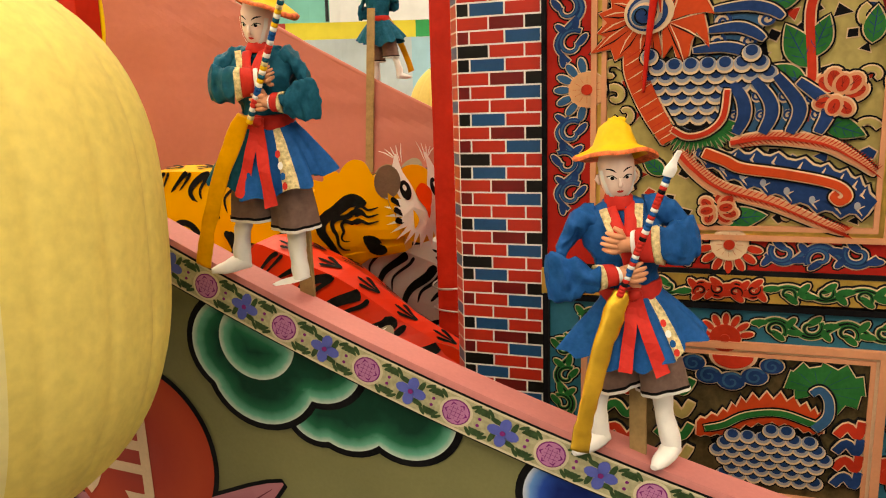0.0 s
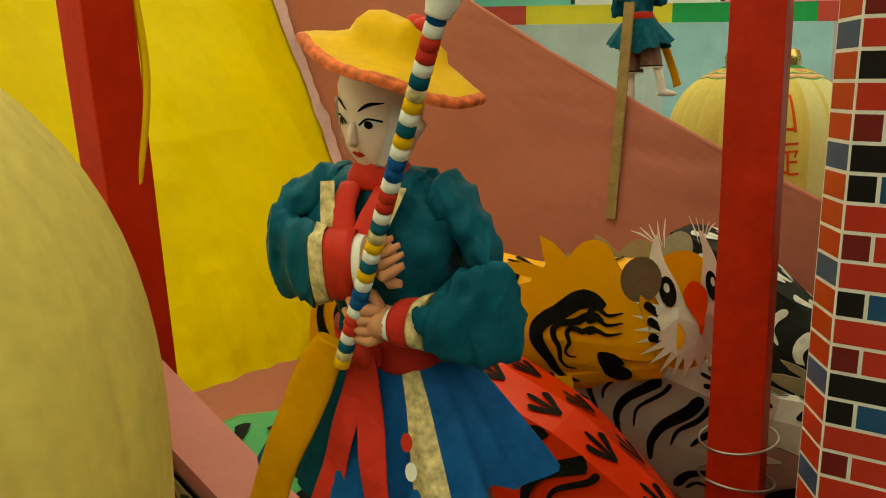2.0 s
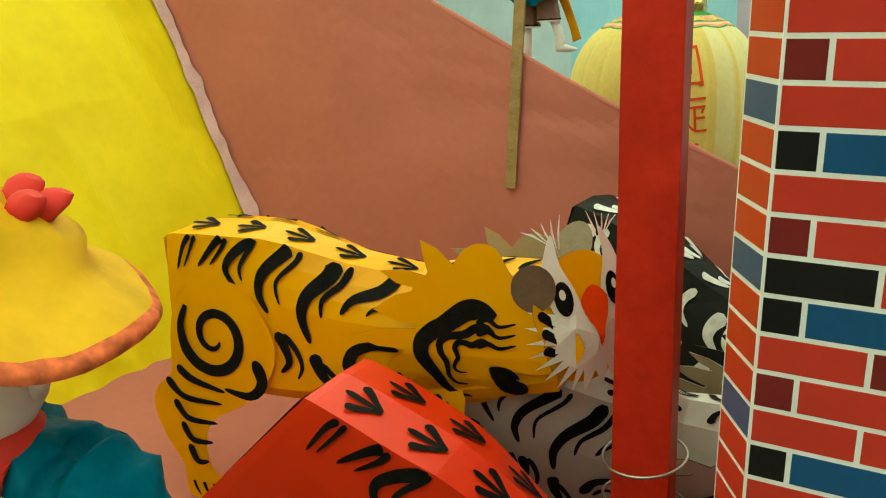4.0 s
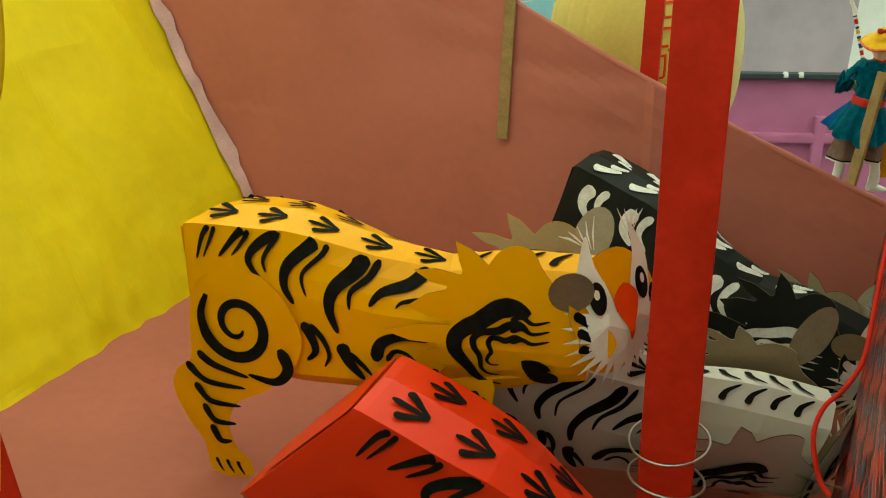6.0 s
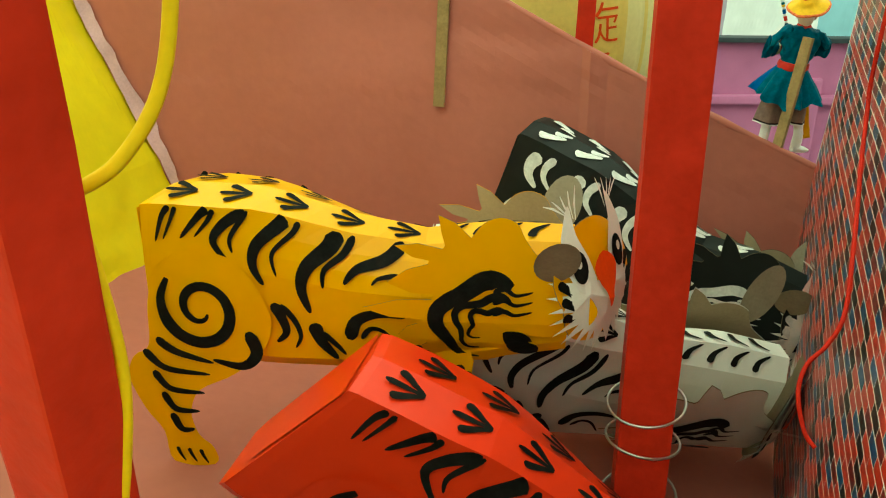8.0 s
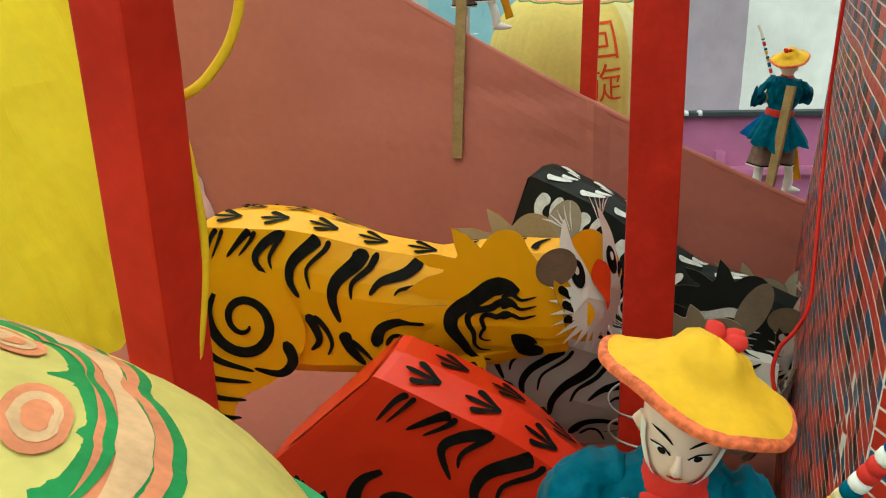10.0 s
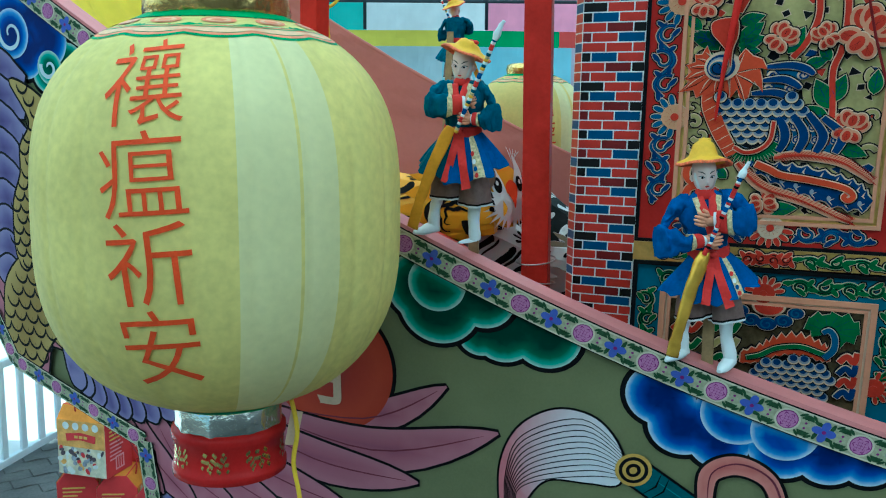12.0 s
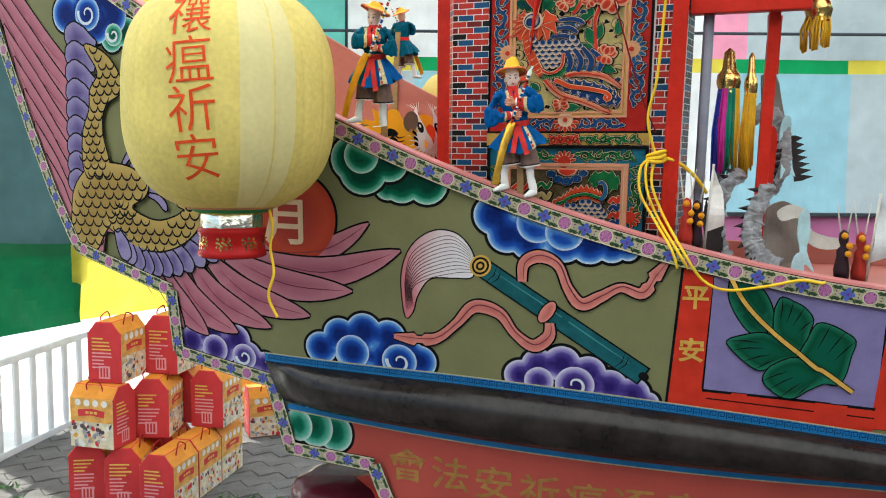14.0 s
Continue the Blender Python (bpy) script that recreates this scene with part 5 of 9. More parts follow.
def build_tiger(thing_ob, mats, hind=True, slant=0.0, skew=0.0, bold=1.0, sparse=False):
    """A folded-paper tiger: box body, leg cut-outs, spiky cheek sheets, ears and a face mask turned to its right; materials: paper, stripe, white, card, red, inner paper."""
    top = lambda x: interp(x, TX, TT)
    bot = lambda x: interp(x, TX, TB)
    wid = lambda x: interp(x, TX, TW)

    pend = []

    def add(name, bm, parent=thing_ob, label=""):
        ob = part(name, bm, mats, parent, label)
        for surf, p, w, off, mi in pend:
            sb = bmesh.new()
            shape(sb, ribbon(spline(p, 6), lambda t: w * (0.16 + 1.25 * min(1.0, t * 6 + 0.25) * max(0.0, 1 - t) ** 0.55)), surf, off, mi, step=0.3)
            part("stripe", sb, mats, ob)
        pend.clear()
        return ob

    slim = lambda x: interp(x, (0.0, 0.06, 0.14, 0.20, 0.27, 0.33), (0.97, 0.94, 0.66, 0.40, 0.50, 0.55))
    crest = lambda x: interp(x, (0.0, 0.08, 0.20, 0.30), (0.003, 0.004, 0.007, 0.006))

    def half(x, z):
        """Half the body's breadth at a height."""
        w, t, b = wid(x), top(x), bot(x)
        m = b + (t - b) * 0.62
        return w * (1.03 if z < m else 1.03 + (slim(x) - 1.03) * min(1.0, (z - m) / (t - 0.002 - m)) ** 1.4)

    def section(x):
        w, t, b = wid(x), top(x), bot(x)
        q = [(-w * 0.80, b), (-w, b + 0.010)] + [(-half(x, b + (t - b) * f), b + (t - b) * f) for f in (0.4, 0.62, 0.74, 0.86)] + [(-w * slim(x), t - 0.002), (0, t + crest(x))]
        q += [(-y, z) for y, z in q[-2::-1]]
        return [(x - slant * (t - z) / (t - b) * max(0.0, 1 - x / 0.08) + skew * (y / w + 1) / 2 * max(0.0, 1 - x / 0.07), y, z) for y, z in q]

    bm = bmesh.new()
    xs = [0.0, 0.006] + [0.03 + 0.29 * k / 16 for k in range(17)]
    rings = [[bm.verts.new(p) for p in section(x)] for x in xs]
    n = len(rings[0])
    for a, b in zip(rings, rings[1:]):
        for k in range(n):
            bm.faces.new((a[k], b[k], b[(k + 1) % n], a[(k + 1) % n]))
    bm.faces.new(rings[0])
    bm.faces.new(rings[-1][::-1])
    # the pasted end flap of the rump
    fs = slant / (top(0) - bot(0))
    mesh_from([(-0.0012 - 0.004 * fs, -0.036, top(0) - 0.004), (-0.0012 - 0.004 * fs + skew, 0.036, top(0) - 0.004), (-0.0012 - fs * 0.091 + skew * 0.92, 0.030, bot(0) + 0.03), (-0.0012 - fs * 0.091, -0.030, bot(0) + 0.03)], [(0, 1, 2, 3)], 0, bm)
    SD = lambda s: (lambda x, z, off: Vector((x, s * (half(x, z) + 0.0006 + off), z)))
    TP = lambda x, y, off: Vector((x, y * slim(x), top(x) + crest(x) - (crest(x) + 0.002) * min(1, abs(y) / wid(x)) + 0.0008 + off))

    def stroke(bm, surf, p, w, off=0.0012, mi=1):
        pend.append((surf, p, w * 1.3, off, mi))

    for s in (-1, 1):
        S = SD(s)
        # brushed pairs of stripes falling from the back
        if sparse:
            for k in range(5):
                x = 0.030 + 0.050 * k
                for dx, dz, w in ((0.0, 0.014, 0.0085), (0.016, 0.010, 0.0052), (0.006, 0.062, 0.0080), (0.024, 0.058, 0.0046)):
                    z = top(x + dx) - dz
                    stroke(bm, S, [(x + dx, z), (x + dx - 0.006, z - 0.012), (x + dx - 0.004, z - 0.024), (x + dx + 0.008, z - 0.034)], w)
            continue
        for p, w in (([(60, -17), (45, 13), (30, 58)], 0.0040), ([(72, -18), (63, 16), (45, 54)], 0.0030),
                     ([(132, -15), (115, 12), (78, 52)], 0.0058), ([(142, -14), (132, 20), (105, 50)], 0.0036),
                     ([(200, -19), (160, 28), (140, 60), (172, 104)], 0.0070), ([(204, -6), (172, 52), (175, 80)], 0.0036),
                     ([(272, -14), (260, 24), (220, 66), (212, 103), (230, 138)], 0.0094), ([(292, -8), (285, 33), (248, 76), (255, 116)], 0.0040),
                     ([(360, 2), (350, 46), (310, 88), (300, 130), (315, 174)], 0.0112), ([(390, 5), (375, 54), (342, 87), (340, 120)], 0.0052),
                     ([(480, 30), (450, 57), (400, 76), (378, 104)], 0.0084), ([(475, 80), (440, 88), (428, 100)], 0.0030),
                     ([(245, 171), (260, 195), (268, 224), (250, 248)], 0.0072), ([(260, 170), (285, 197), (295, 226), (285, 252)], 0.0042),
                     ([(320, 194), (335, 228), (365, 256)], 0.0090), ([(335, 208), (365, 230), (380, 244)], 0.0040),
                     ([(388, 211), (400, 172), (440, 153), (490, 154)], 0.0086), ([(410, 206), (425, 185), (450, 187), (480, 214)], 0.0036)):
            q = []
            for a, d in p:
                x = a / 2450
                q.append((x, min(top(x) - 0.003, top(x) - 0.008 - (d - 0.09 * a) / 2350)))
            stroke(bm, S, q, w / 1.35 * bold)
    if sparse:
        for k in range(6):
            x = 0.016 + 0.042 * k
            for s in (-1, 1):
                stroke(bm, TP, [(x, s * 0.026), (x + 0.010, s * 0.022), (x + 0.026, s * 0.012)], 0.0078, 0.0006)
                stroke(bm, TP, [(x + 0.012, s * 0.010), (x + 0.020, s * 0.008), (x + 0.030, s * 0.003)], 0.0050, 0.0006)
    for k in range(0 if sparse else 5):
        # three brushed leaves meeting at a point
        for s in (-1, 1):
            x, y = 0.014 + 0.042 * k + 0.012 * (s > 0), s * 0.0165
            for dy in (-0.0125, 0.0, 0.0125):
                stroke(bm, TP, [(x + 0.50 * abs(dy), y + 0.9 * dy), (x + 0.012, y + 0.68 * dy), (x + 0.018, y + 0.36 * dy), (x + 0.025, y + 0.05 * dy)], (0.0037 if dy else 0.0030) * bold, 0.0006)
    for k in range(0 if sparse else 4):
        for s in (-1, 1):
            stroke(bm, TP, [(0.229 + 0.020 * k, s * 0.026), (0.232 + 0.020 * k, s * 0.014), (0.242 + 0.020 * k, s * 0.004)], 0.0040 * bold, 0.0006)
    add("body", bm)

    for s in (-1, 1):
        S = SD(s)
        off = 0.002
        if hind and s < 0:
            bm = bmesh.new()
            leg = [(0.098, 0.150), (0.092, 0.118), (0.066, 0.092), (0.036, 0.074), (0.026, 0.052), (0.030, 0.030), (0.042, 0.018), (0.042, 0.002), (0.006, 0.0), (0.000, 0.028), (-0.014, 0.050), (-0.024, 0.078), (-0.018, 0.098), (-0.004, 0.110),
                   (0.0, 0.150), (0.012, 0.182), (0.040, 0.196), (0.075, 0.188)]
            for o in (off, off + 0.0012):
                shape(bm, spline(leg, 4, True), S, o, 0, step=0.05)
            stroke(bm, S, [(0.012 + 0.032 + (0.034 - 0.028 * t) * math.cos(2.4 + 9.6 * t), 0.148 + (0.036 - 0.029 * t) * math.sin(2.4 + 9.6 * t)) for t in (k / 18 for k in range(19))], 0.0062, off + 0.0022)
            stroke(bm, S, [(0.080, 0.132), (0.086, 0.114), (0.074, 0.101), (0.050, 0.104)], 0.0066, off + 0.0022)
            for k in range(4):
                stroke(bm, S, [(-0.008 + 0.006 * k, 0.106 - 0.019 * k), (0.008 + 0.003 * k, 0.092 - 0.019 * k), (0.046 - 0.006 * k, 0.090 - 0.018 * k)], 0.0046, off + 0.0022)
            stroke(bm, S, [(0.004, 0.118), (0.020, 0.108), (0.050, 0.101)], 0.005, off + 0.0022)
            for k in range(3):
                stroke(bm, S, [(0.011 + 0.010 * k, 0.016), (0.013 + 0.010 * k, 0.010), (0.017 + 0.010 * k, 0.003)], 0.0022, off + 0.0022)
            add("hind_leg", bm)
            bm = bmesh.new()
            fr = [(0.205, 0.125), (0.25, 0.125), (0.245, 0.085), (0.232, 0.05), (0.236, 0.025), (0.252, 0.012), (0.250, 0.0), (0.216, 0.0), (0.208, 0.03), (0.204, 0.07)]
            for o in (off, off + 0.0012):
                shape(bm, spline(fr, 4, True), S, o - 0.004, 0, step=0.05)
            for k in range(4):
                stroke(bm, S, [(0.207, 0.094 - 0.018 * k), (0.222, 0.084 - 0.018 * k), (0.240, 0.086 - 0.018 * k)], 0.006, off)
            add("fore_leg", bm)
        elif not hind:
            bm = bmesh.new()
            for o in (off, off + 0.0012):
                shape(bm, circle(0.048, 0.142, 0.048, 0.040, 30), S, o, 0, step=0.05)
            stroke(bm, S, [(0.048 + (0.033 - 0.027 * t) * math.cos(2.2 + 9.0 * t), 0.142 + (0.033 - 0.027 * t) * math.sin(2.2 + 9.0 * t)) for t in (k / 18 for k in range(19))], 0.0062, off + 0.0022)
            add("thigh", bm)
        # spiky cheek sheet, standing off the body
        bm = bmesh.new()
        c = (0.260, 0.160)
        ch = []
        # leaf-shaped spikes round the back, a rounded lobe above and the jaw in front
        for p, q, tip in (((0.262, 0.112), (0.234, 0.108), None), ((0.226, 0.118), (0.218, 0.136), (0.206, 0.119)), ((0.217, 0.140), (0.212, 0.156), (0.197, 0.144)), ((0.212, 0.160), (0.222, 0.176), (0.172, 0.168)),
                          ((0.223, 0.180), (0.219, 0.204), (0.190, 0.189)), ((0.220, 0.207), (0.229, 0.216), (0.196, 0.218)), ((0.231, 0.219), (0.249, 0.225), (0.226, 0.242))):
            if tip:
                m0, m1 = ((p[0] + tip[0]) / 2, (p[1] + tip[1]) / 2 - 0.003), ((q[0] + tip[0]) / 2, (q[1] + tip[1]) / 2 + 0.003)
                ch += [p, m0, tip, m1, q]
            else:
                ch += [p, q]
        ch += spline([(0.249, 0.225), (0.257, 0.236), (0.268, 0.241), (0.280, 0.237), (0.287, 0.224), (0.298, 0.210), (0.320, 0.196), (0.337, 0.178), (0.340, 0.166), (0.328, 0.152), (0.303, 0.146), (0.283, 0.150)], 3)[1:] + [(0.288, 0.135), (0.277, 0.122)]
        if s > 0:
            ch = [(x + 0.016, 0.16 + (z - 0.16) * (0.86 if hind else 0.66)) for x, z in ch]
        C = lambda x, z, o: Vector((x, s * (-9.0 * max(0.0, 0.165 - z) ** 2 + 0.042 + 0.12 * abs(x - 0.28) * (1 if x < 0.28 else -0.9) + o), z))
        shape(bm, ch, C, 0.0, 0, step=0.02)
        shape(bm, ch, C, -0.0008, 5, step=0.02)
        arc = lambda r, a0, a1, am, ph: [(c[0] + 0.004 + (r + am * math.sin(t * 15 + ph)) * 1.05 * math.cos(a0 + (a1 - a0) * t), c[1] - 0.004 + (r + am * math.sin(t * 15 + ph)) * math.sin(a0 + (a1 - a0) * t)) for t in (q / 12 for q in range(13))]
        stroke(bm, C, arc(0.035, 1.15, 4.5, 0.0030, 0.0), 0.0092 * bold, 0.0014)
        stroke(bm, C, arc(0.023, 1.0, 4.4, 0.0032, 0.6), 0.0040 * bold, 0.0016)
        stroke(bm, C, arc(0.014, 0.9, 4.2, 0.0028, 1.2), 0.0030 * bold, 0.0018)
        for k in range(3):
            stroke(bm, C, [(c[0] + 0.006, c[1] + 0.024 - 0.009 * k), (c[0] + 0.014, c[1] + 0.027 - 0.009 * k), (c[0] + 0.022, c[1] + 0.022 - 0.008 * k), (c[0] + 0.034, c[1] + 0.025 - 0.008 * k)], 0.0026 * bold, 0.0020)
        stroke(bm, C, [(c[0] + 0.016, c[1] - 0.022), (c[0] + 0.024, c[1] - 0.020), (c[0] + 0.030, c[1] - 0.026), (c[0] + 0.040, c[1] - 0.026)], 0.0150, 0.0016)
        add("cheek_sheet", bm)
        bm = bmesh.new()
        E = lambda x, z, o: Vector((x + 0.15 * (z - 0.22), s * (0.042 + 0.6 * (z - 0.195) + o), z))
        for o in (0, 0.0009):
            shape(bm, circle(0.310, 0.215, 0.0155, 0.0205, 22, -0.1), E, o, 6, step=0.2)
        add("ear", bm, label="ear of bare grey card, darkened for shade")
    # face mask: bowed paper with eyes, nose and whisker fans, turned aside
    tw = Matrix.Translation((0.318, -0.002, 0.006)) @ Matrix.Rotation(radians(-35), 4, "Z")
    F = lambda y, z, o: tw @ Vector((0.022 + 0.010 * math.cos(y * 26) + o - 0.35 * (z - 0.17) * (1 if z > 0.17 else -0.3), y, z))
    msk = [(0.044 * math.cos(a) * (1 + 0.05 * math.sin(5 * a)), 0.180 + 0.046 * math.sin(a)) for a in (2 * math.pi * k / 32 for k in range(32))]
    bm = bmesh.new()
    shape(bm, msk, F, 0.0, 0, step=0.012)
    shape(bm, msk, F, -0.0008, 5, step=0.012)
    for s in (-1, 1):
        for k in range(3):
            stroke(bm, F, [(s * 0.042, 0.190 - 0.012 * k), (s * 0.033, 0.182 - 0.010 * k), (s * 0.026, 0.172 - 0.006 * k)], 0.0042, 0.0016)
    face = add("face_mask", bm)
    for s in (-1, 1):
        bm = bmesh.new()
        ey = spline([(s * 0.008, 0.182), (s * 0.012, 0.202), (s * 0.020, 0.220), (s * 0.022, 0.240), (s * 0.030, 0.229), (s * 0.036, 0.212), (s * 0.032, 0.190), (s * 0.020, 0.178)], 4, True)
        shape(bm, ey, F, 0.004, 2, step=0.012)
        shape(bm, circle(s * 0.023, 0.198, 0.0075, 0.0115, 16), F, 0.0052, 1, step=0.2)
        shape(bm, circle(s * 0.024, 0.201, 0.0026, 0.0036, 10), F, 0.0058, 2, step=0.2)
        for k in range(5):
            line(bm, [(s * (0.018 + 0.002 * k), 0.230 + 0.001 * k), (s * (0.016 + 0.005 * k), 0.241), (s * (0.012 + 0.008 * k), 0.252 - 0.002 * k)], 0.0018, 0.0045, 2, F)
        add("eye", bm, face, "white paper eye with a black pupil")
        bm = bmesh.new()
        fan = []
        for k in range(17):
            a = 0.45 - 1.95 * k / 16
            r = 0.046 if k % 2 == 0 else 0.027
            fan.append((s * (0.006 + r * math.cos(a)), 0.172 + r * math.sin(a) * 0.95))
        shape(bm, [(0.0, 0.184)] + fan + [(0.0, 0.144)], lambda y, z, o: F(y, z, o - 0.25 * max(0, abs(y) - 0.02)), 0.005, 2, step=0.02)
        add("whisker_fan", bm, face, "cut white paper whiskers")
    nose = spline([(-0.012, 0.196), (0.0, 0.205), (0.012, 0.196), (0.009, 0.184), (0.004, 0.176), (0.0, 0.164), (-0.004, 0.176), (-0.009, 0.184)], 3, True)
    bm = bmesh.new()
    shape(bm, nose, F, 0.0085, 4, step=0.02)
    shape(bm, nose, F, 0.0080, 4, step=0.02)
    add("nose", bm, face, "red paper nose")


def tiger(label, paper, stripe, inner, anchor, world, ry, rz, hind=True, scale=1.0, roll=0.0, slant=0.0, long=1.0, skew=0.0, bold=1.0, sparse=False):
    """Puts the point anchor of a tiger at a place in the world."""
    eyew = mat("eye_white", (0.82, 0.80, 0.75), 0.5, vary=0.05)
    e = thing("paper_tiger", label, "paper tiger", "five paper tigers on the deck")
    # ears take a darker copy of the card, with shade put into its colour
    build_tiger(e, [paper, stripe, eyew, CARDB, mat("nose_red", (0.75, 0.06, 0.015), 0.4), inner, mat("ear_cardboard_shaded", (0.25, 0.205, 0.145), 0.7, vary=0.15, scale=50)], hind, slant, skew, bold, sparse)
    rot = Euler((radians(roll), radians(ry), radians(rz))).to_matrix().to_4x4()
    e.matrix_world = Matrix.Translation(Vector(world)) @ rot @ Matrix.Diagonal((scale * long, scale, scale, 1)) @ Matrix.Translation(-Vector(anchor))
    return e


def paper(name, col, rough=0.36):
    return mat(name, col, rough, vary=0.06, scale=14, bump=0.0005, fine=60, spec=0.3)


INK = mat("tiger_ink", (0.006, 0.006, 0.005), 0.5, vary=0.35, scale=90, spec=0.04)
INKW = mat("tiger_white_ink", (0.70, 0.70, 0.68), 0.5, vary=0.2, scale=120)
tiger("yellow folded-paper tiger with black brushed stripes on the deck", paper("paper_yellow", (0.84, 0.385, 0.009)), INK, CARDB, (0, -0.036, 0.228), (-0.372, 1.088, 1.823), 0, -10.6, skew=0.026)
tiger("red folded-paper tiger with black brushed stripes against the near rim", paper("paper_red", (0.70, 0.030, 0.010)), INK, CARDB, (0, 0.034, 0.229), (-0.189, 1.017, 1.755), 22, -16, False, 1.10, 0.0, 0.05, 1.05)
tiger("white folded-paper tiger with black brushed stripes beside the post", paper("paper_white", (0.66, 0.64, 0.60)), INK, CARDB, (0, -0.036, 0.228), (-0.159, 1.050, 1.750), 16, 2, False, 1.24, roll=30, long=0.80, bold=0.9)
tiger("black folded-paper tiger with white brushed stripes by the far side", mat("paper_black", (0.012, 0.014, 0.013), 0.5, vary=0.2, scale=14, bump=0.0005, fine=60, spec=0.12), INKW, CARDB, (0, 0.0, 0.230), (-0.040, 1.375, 1.800), 19, -29, False, bold=0.72, sparse=True)
tiger("green folded-paper tiger with black brushed stripes behind the near rim", paper("paper_green", (0.03, 0.30, 0.09)), INK, CARDB, (0, 0.0, 0.230), (-0.285, 0.783, 1.762), 14, -33, False, 1.2, 0.0, 0.0, 0.62, bold=1.35)


# ---- dolls ----
def doll_mesh(head_turn=-0.3, seed=0, high=-1, peak=0.0):
    """A costumed doll, 0.19 m high, facing -y: brimmed hat, coat with bag sleeves, sash, panelled skirt, knee breeches, white boots,
    beaded staff and scabbard. high: the side whose hand is uppermost; peak: how much the hat's crown rises."""
    bm = bmesh.new()
    SK, TE, BL, RD, BR, OR, HY, HT, CG, WH, BK, HD = range(12)

    def weave(rings, mi, close=True, caps=True):
        n = len(rings[0])
        for i, (a, b) in enumerate(zip(rings, rings[1:])):
            for k in range(n if close else n - 1):
                f = bm.faces.new((a[k], a[(k + 1) % n], b[(k + 1) % n], b[k]))
                f.smooth, f.material_index = True, mi(k / n, i) if callable(mi) else mi
        if caps:
            for q in (rings[0][::-1], rings[-1]):
                bm.faces.new(q).material_index = mi(0, 0) if callable(mi) else mi

    def crease(v, amp):
        """Sharp-edged folds of thin satin."""
        w = Vector((v.x * 95, v.y * 70, v.z * 60)) + Vector((seed * 3.1, seed, 0))
        return amp * (1.9 * (0.22 - abs(noise.noise(w))) + 1.0 * (0.2 - abs(noise.noise(w * 2.1 + Vector((5, 2, 1))))))

    def bag(secs, mi, n=28, amp=0.0, power=2.3, dense=6):
        """Cloth stretched over sections: centre, wide axis, flat axis."""
        flat = spline([(*c, *u, *v) for c, u, v in secs], dense)
        rings = []
        for p in flat:
            c, u, v = Vector(p[:3]), Vector(p[3:6]), Vector(p[6:])
            row = []
            for k in range(n):
                a = 2 * math.pi * k / n
                ca, sa = math.cos(a), math.sin(a)
                q = c + u * math.copysign(abs(ca) ** (2 / power), ca) + v * math.copysign(abs(sa) ** (2 / power), sa)
                row.append(bm.verts.new(q + (q - c).normalized() * crease(q, amp)))
            rings.append(row)
        weave(rings, mi)

    def loft(secs, mi, n=28, pleat=None, hem=None):
        rings = []
        for z, rx, ry, cx, cy in secs:
            row = []
            for k in range(n):
                a = 2 * math.pi * k / n
                q = 1 + (pleat(a, z) if pleat else 0)
                row.append(bm.verts.new((cx + rx * math.cos(a) * q, cy + ry * math.sin(a) * q, z + (hem(a, z) if hem else 0))))
            rings.append(row)
        weave(rings, mi, caps=False)

    # white cloth boots, both toes turned to the doll's right, one foot lower on the sloping rim
    for s, top, ankle, toe in ((-1, (-0.021, 0.0, 0.050), (-0.029, -0.001, 0.0165), (-0.0465, -0.013, 0.0075)), (1, (0.0125, 0.0, 0.046), (0.0115, 0.0, 0.0005), (-0.002, -0.016, -0.0070))):
        T, A, P = Vector(top), Vector(ankle), Vector(toe)
        mid = T.lerp(A, 0.55) + Vector((-0.002, 0.0015, 0))
        X, Y = Vector((1, 0, 0)), Vector((0, 1, 0))
        bag([(T, X * 0.0066, Y * 0.0062), (mid, X * 0.0056, Y * 0.0056), (A + Vector((0, 0, 0.004)), X * 0.0058, Y * 0.0060), (A - Vector((0, 0, 0.006)), X * 0.0055, Y * 0.0058)], WH, 16, 0.0010)
        d = (P - A).normalized()
        w = d.cross(Vector((0, 0, 1))).normalized()
        base = Vector((A.x, A.y, P.z + 0.0018))
        heel = base - Vector((d.x, d.y, 0)) * 0.0055
        bag([(heel, w * 0.0035, Vector((0, 0, 0.0035))), (base + Vector((0, 0, 0.0015)), w * 0.0060, Vector((0, 0, 0.0056))), (base.lerp(P, 0.55), w * 0.0056, Vector((0, 0, 0.0042))), (P, w * 0.0022, Vector((0, 0, 0.0016)))], WH, 14, 0.0006)
        # wide knee breeches with a patterned hem
        cx, hz = (-0.0165, 0.0415) if s < 0 else (0.0110, 0.0355)
        cut = lambda a, z: 0.10 * math.sin(4 * a + s + seed) * (z < 0.06) + 0.05 * math.sin(9 * a)
        loft([(hz, 0.0150, 0.0125, cx, 0), (hz + 0.012, 0.0142, 0.0122, cx * 0.95, 0), (0.082, 0.0120, 0.0115, cx * 0.7, 0)], BR, 30, cut)
        loft([(hz - 0.0006, 0.0153, 0.0128, cx, 0), (hz + 0.0012, 0.0153, 0.0128, cx, 0)], WH, 30, cut)
        loft([(hz + 0.0012, 0.0153, 0.0128, cx, 0), (hz + 0.0030, 0.0152, 0.0127, cx, 0)], BK, 30, cut)

    # skirt: flaring flaps at the sides, teal at the doll's right and back, blue at its left, a patterned band beside the front
    def panel(t, i):
        if 0.822 <= t < 0.862:
            return CG
        return BL if t > 0.70 or t < 0.04 else TE
    flare = lambda a, z: (0.10 * math.sin(7 * a + 0.8 + seed) + 0.05 * math.sin(17 * a + seed)) * max(0.0, (0.101 - z) / 0.040)
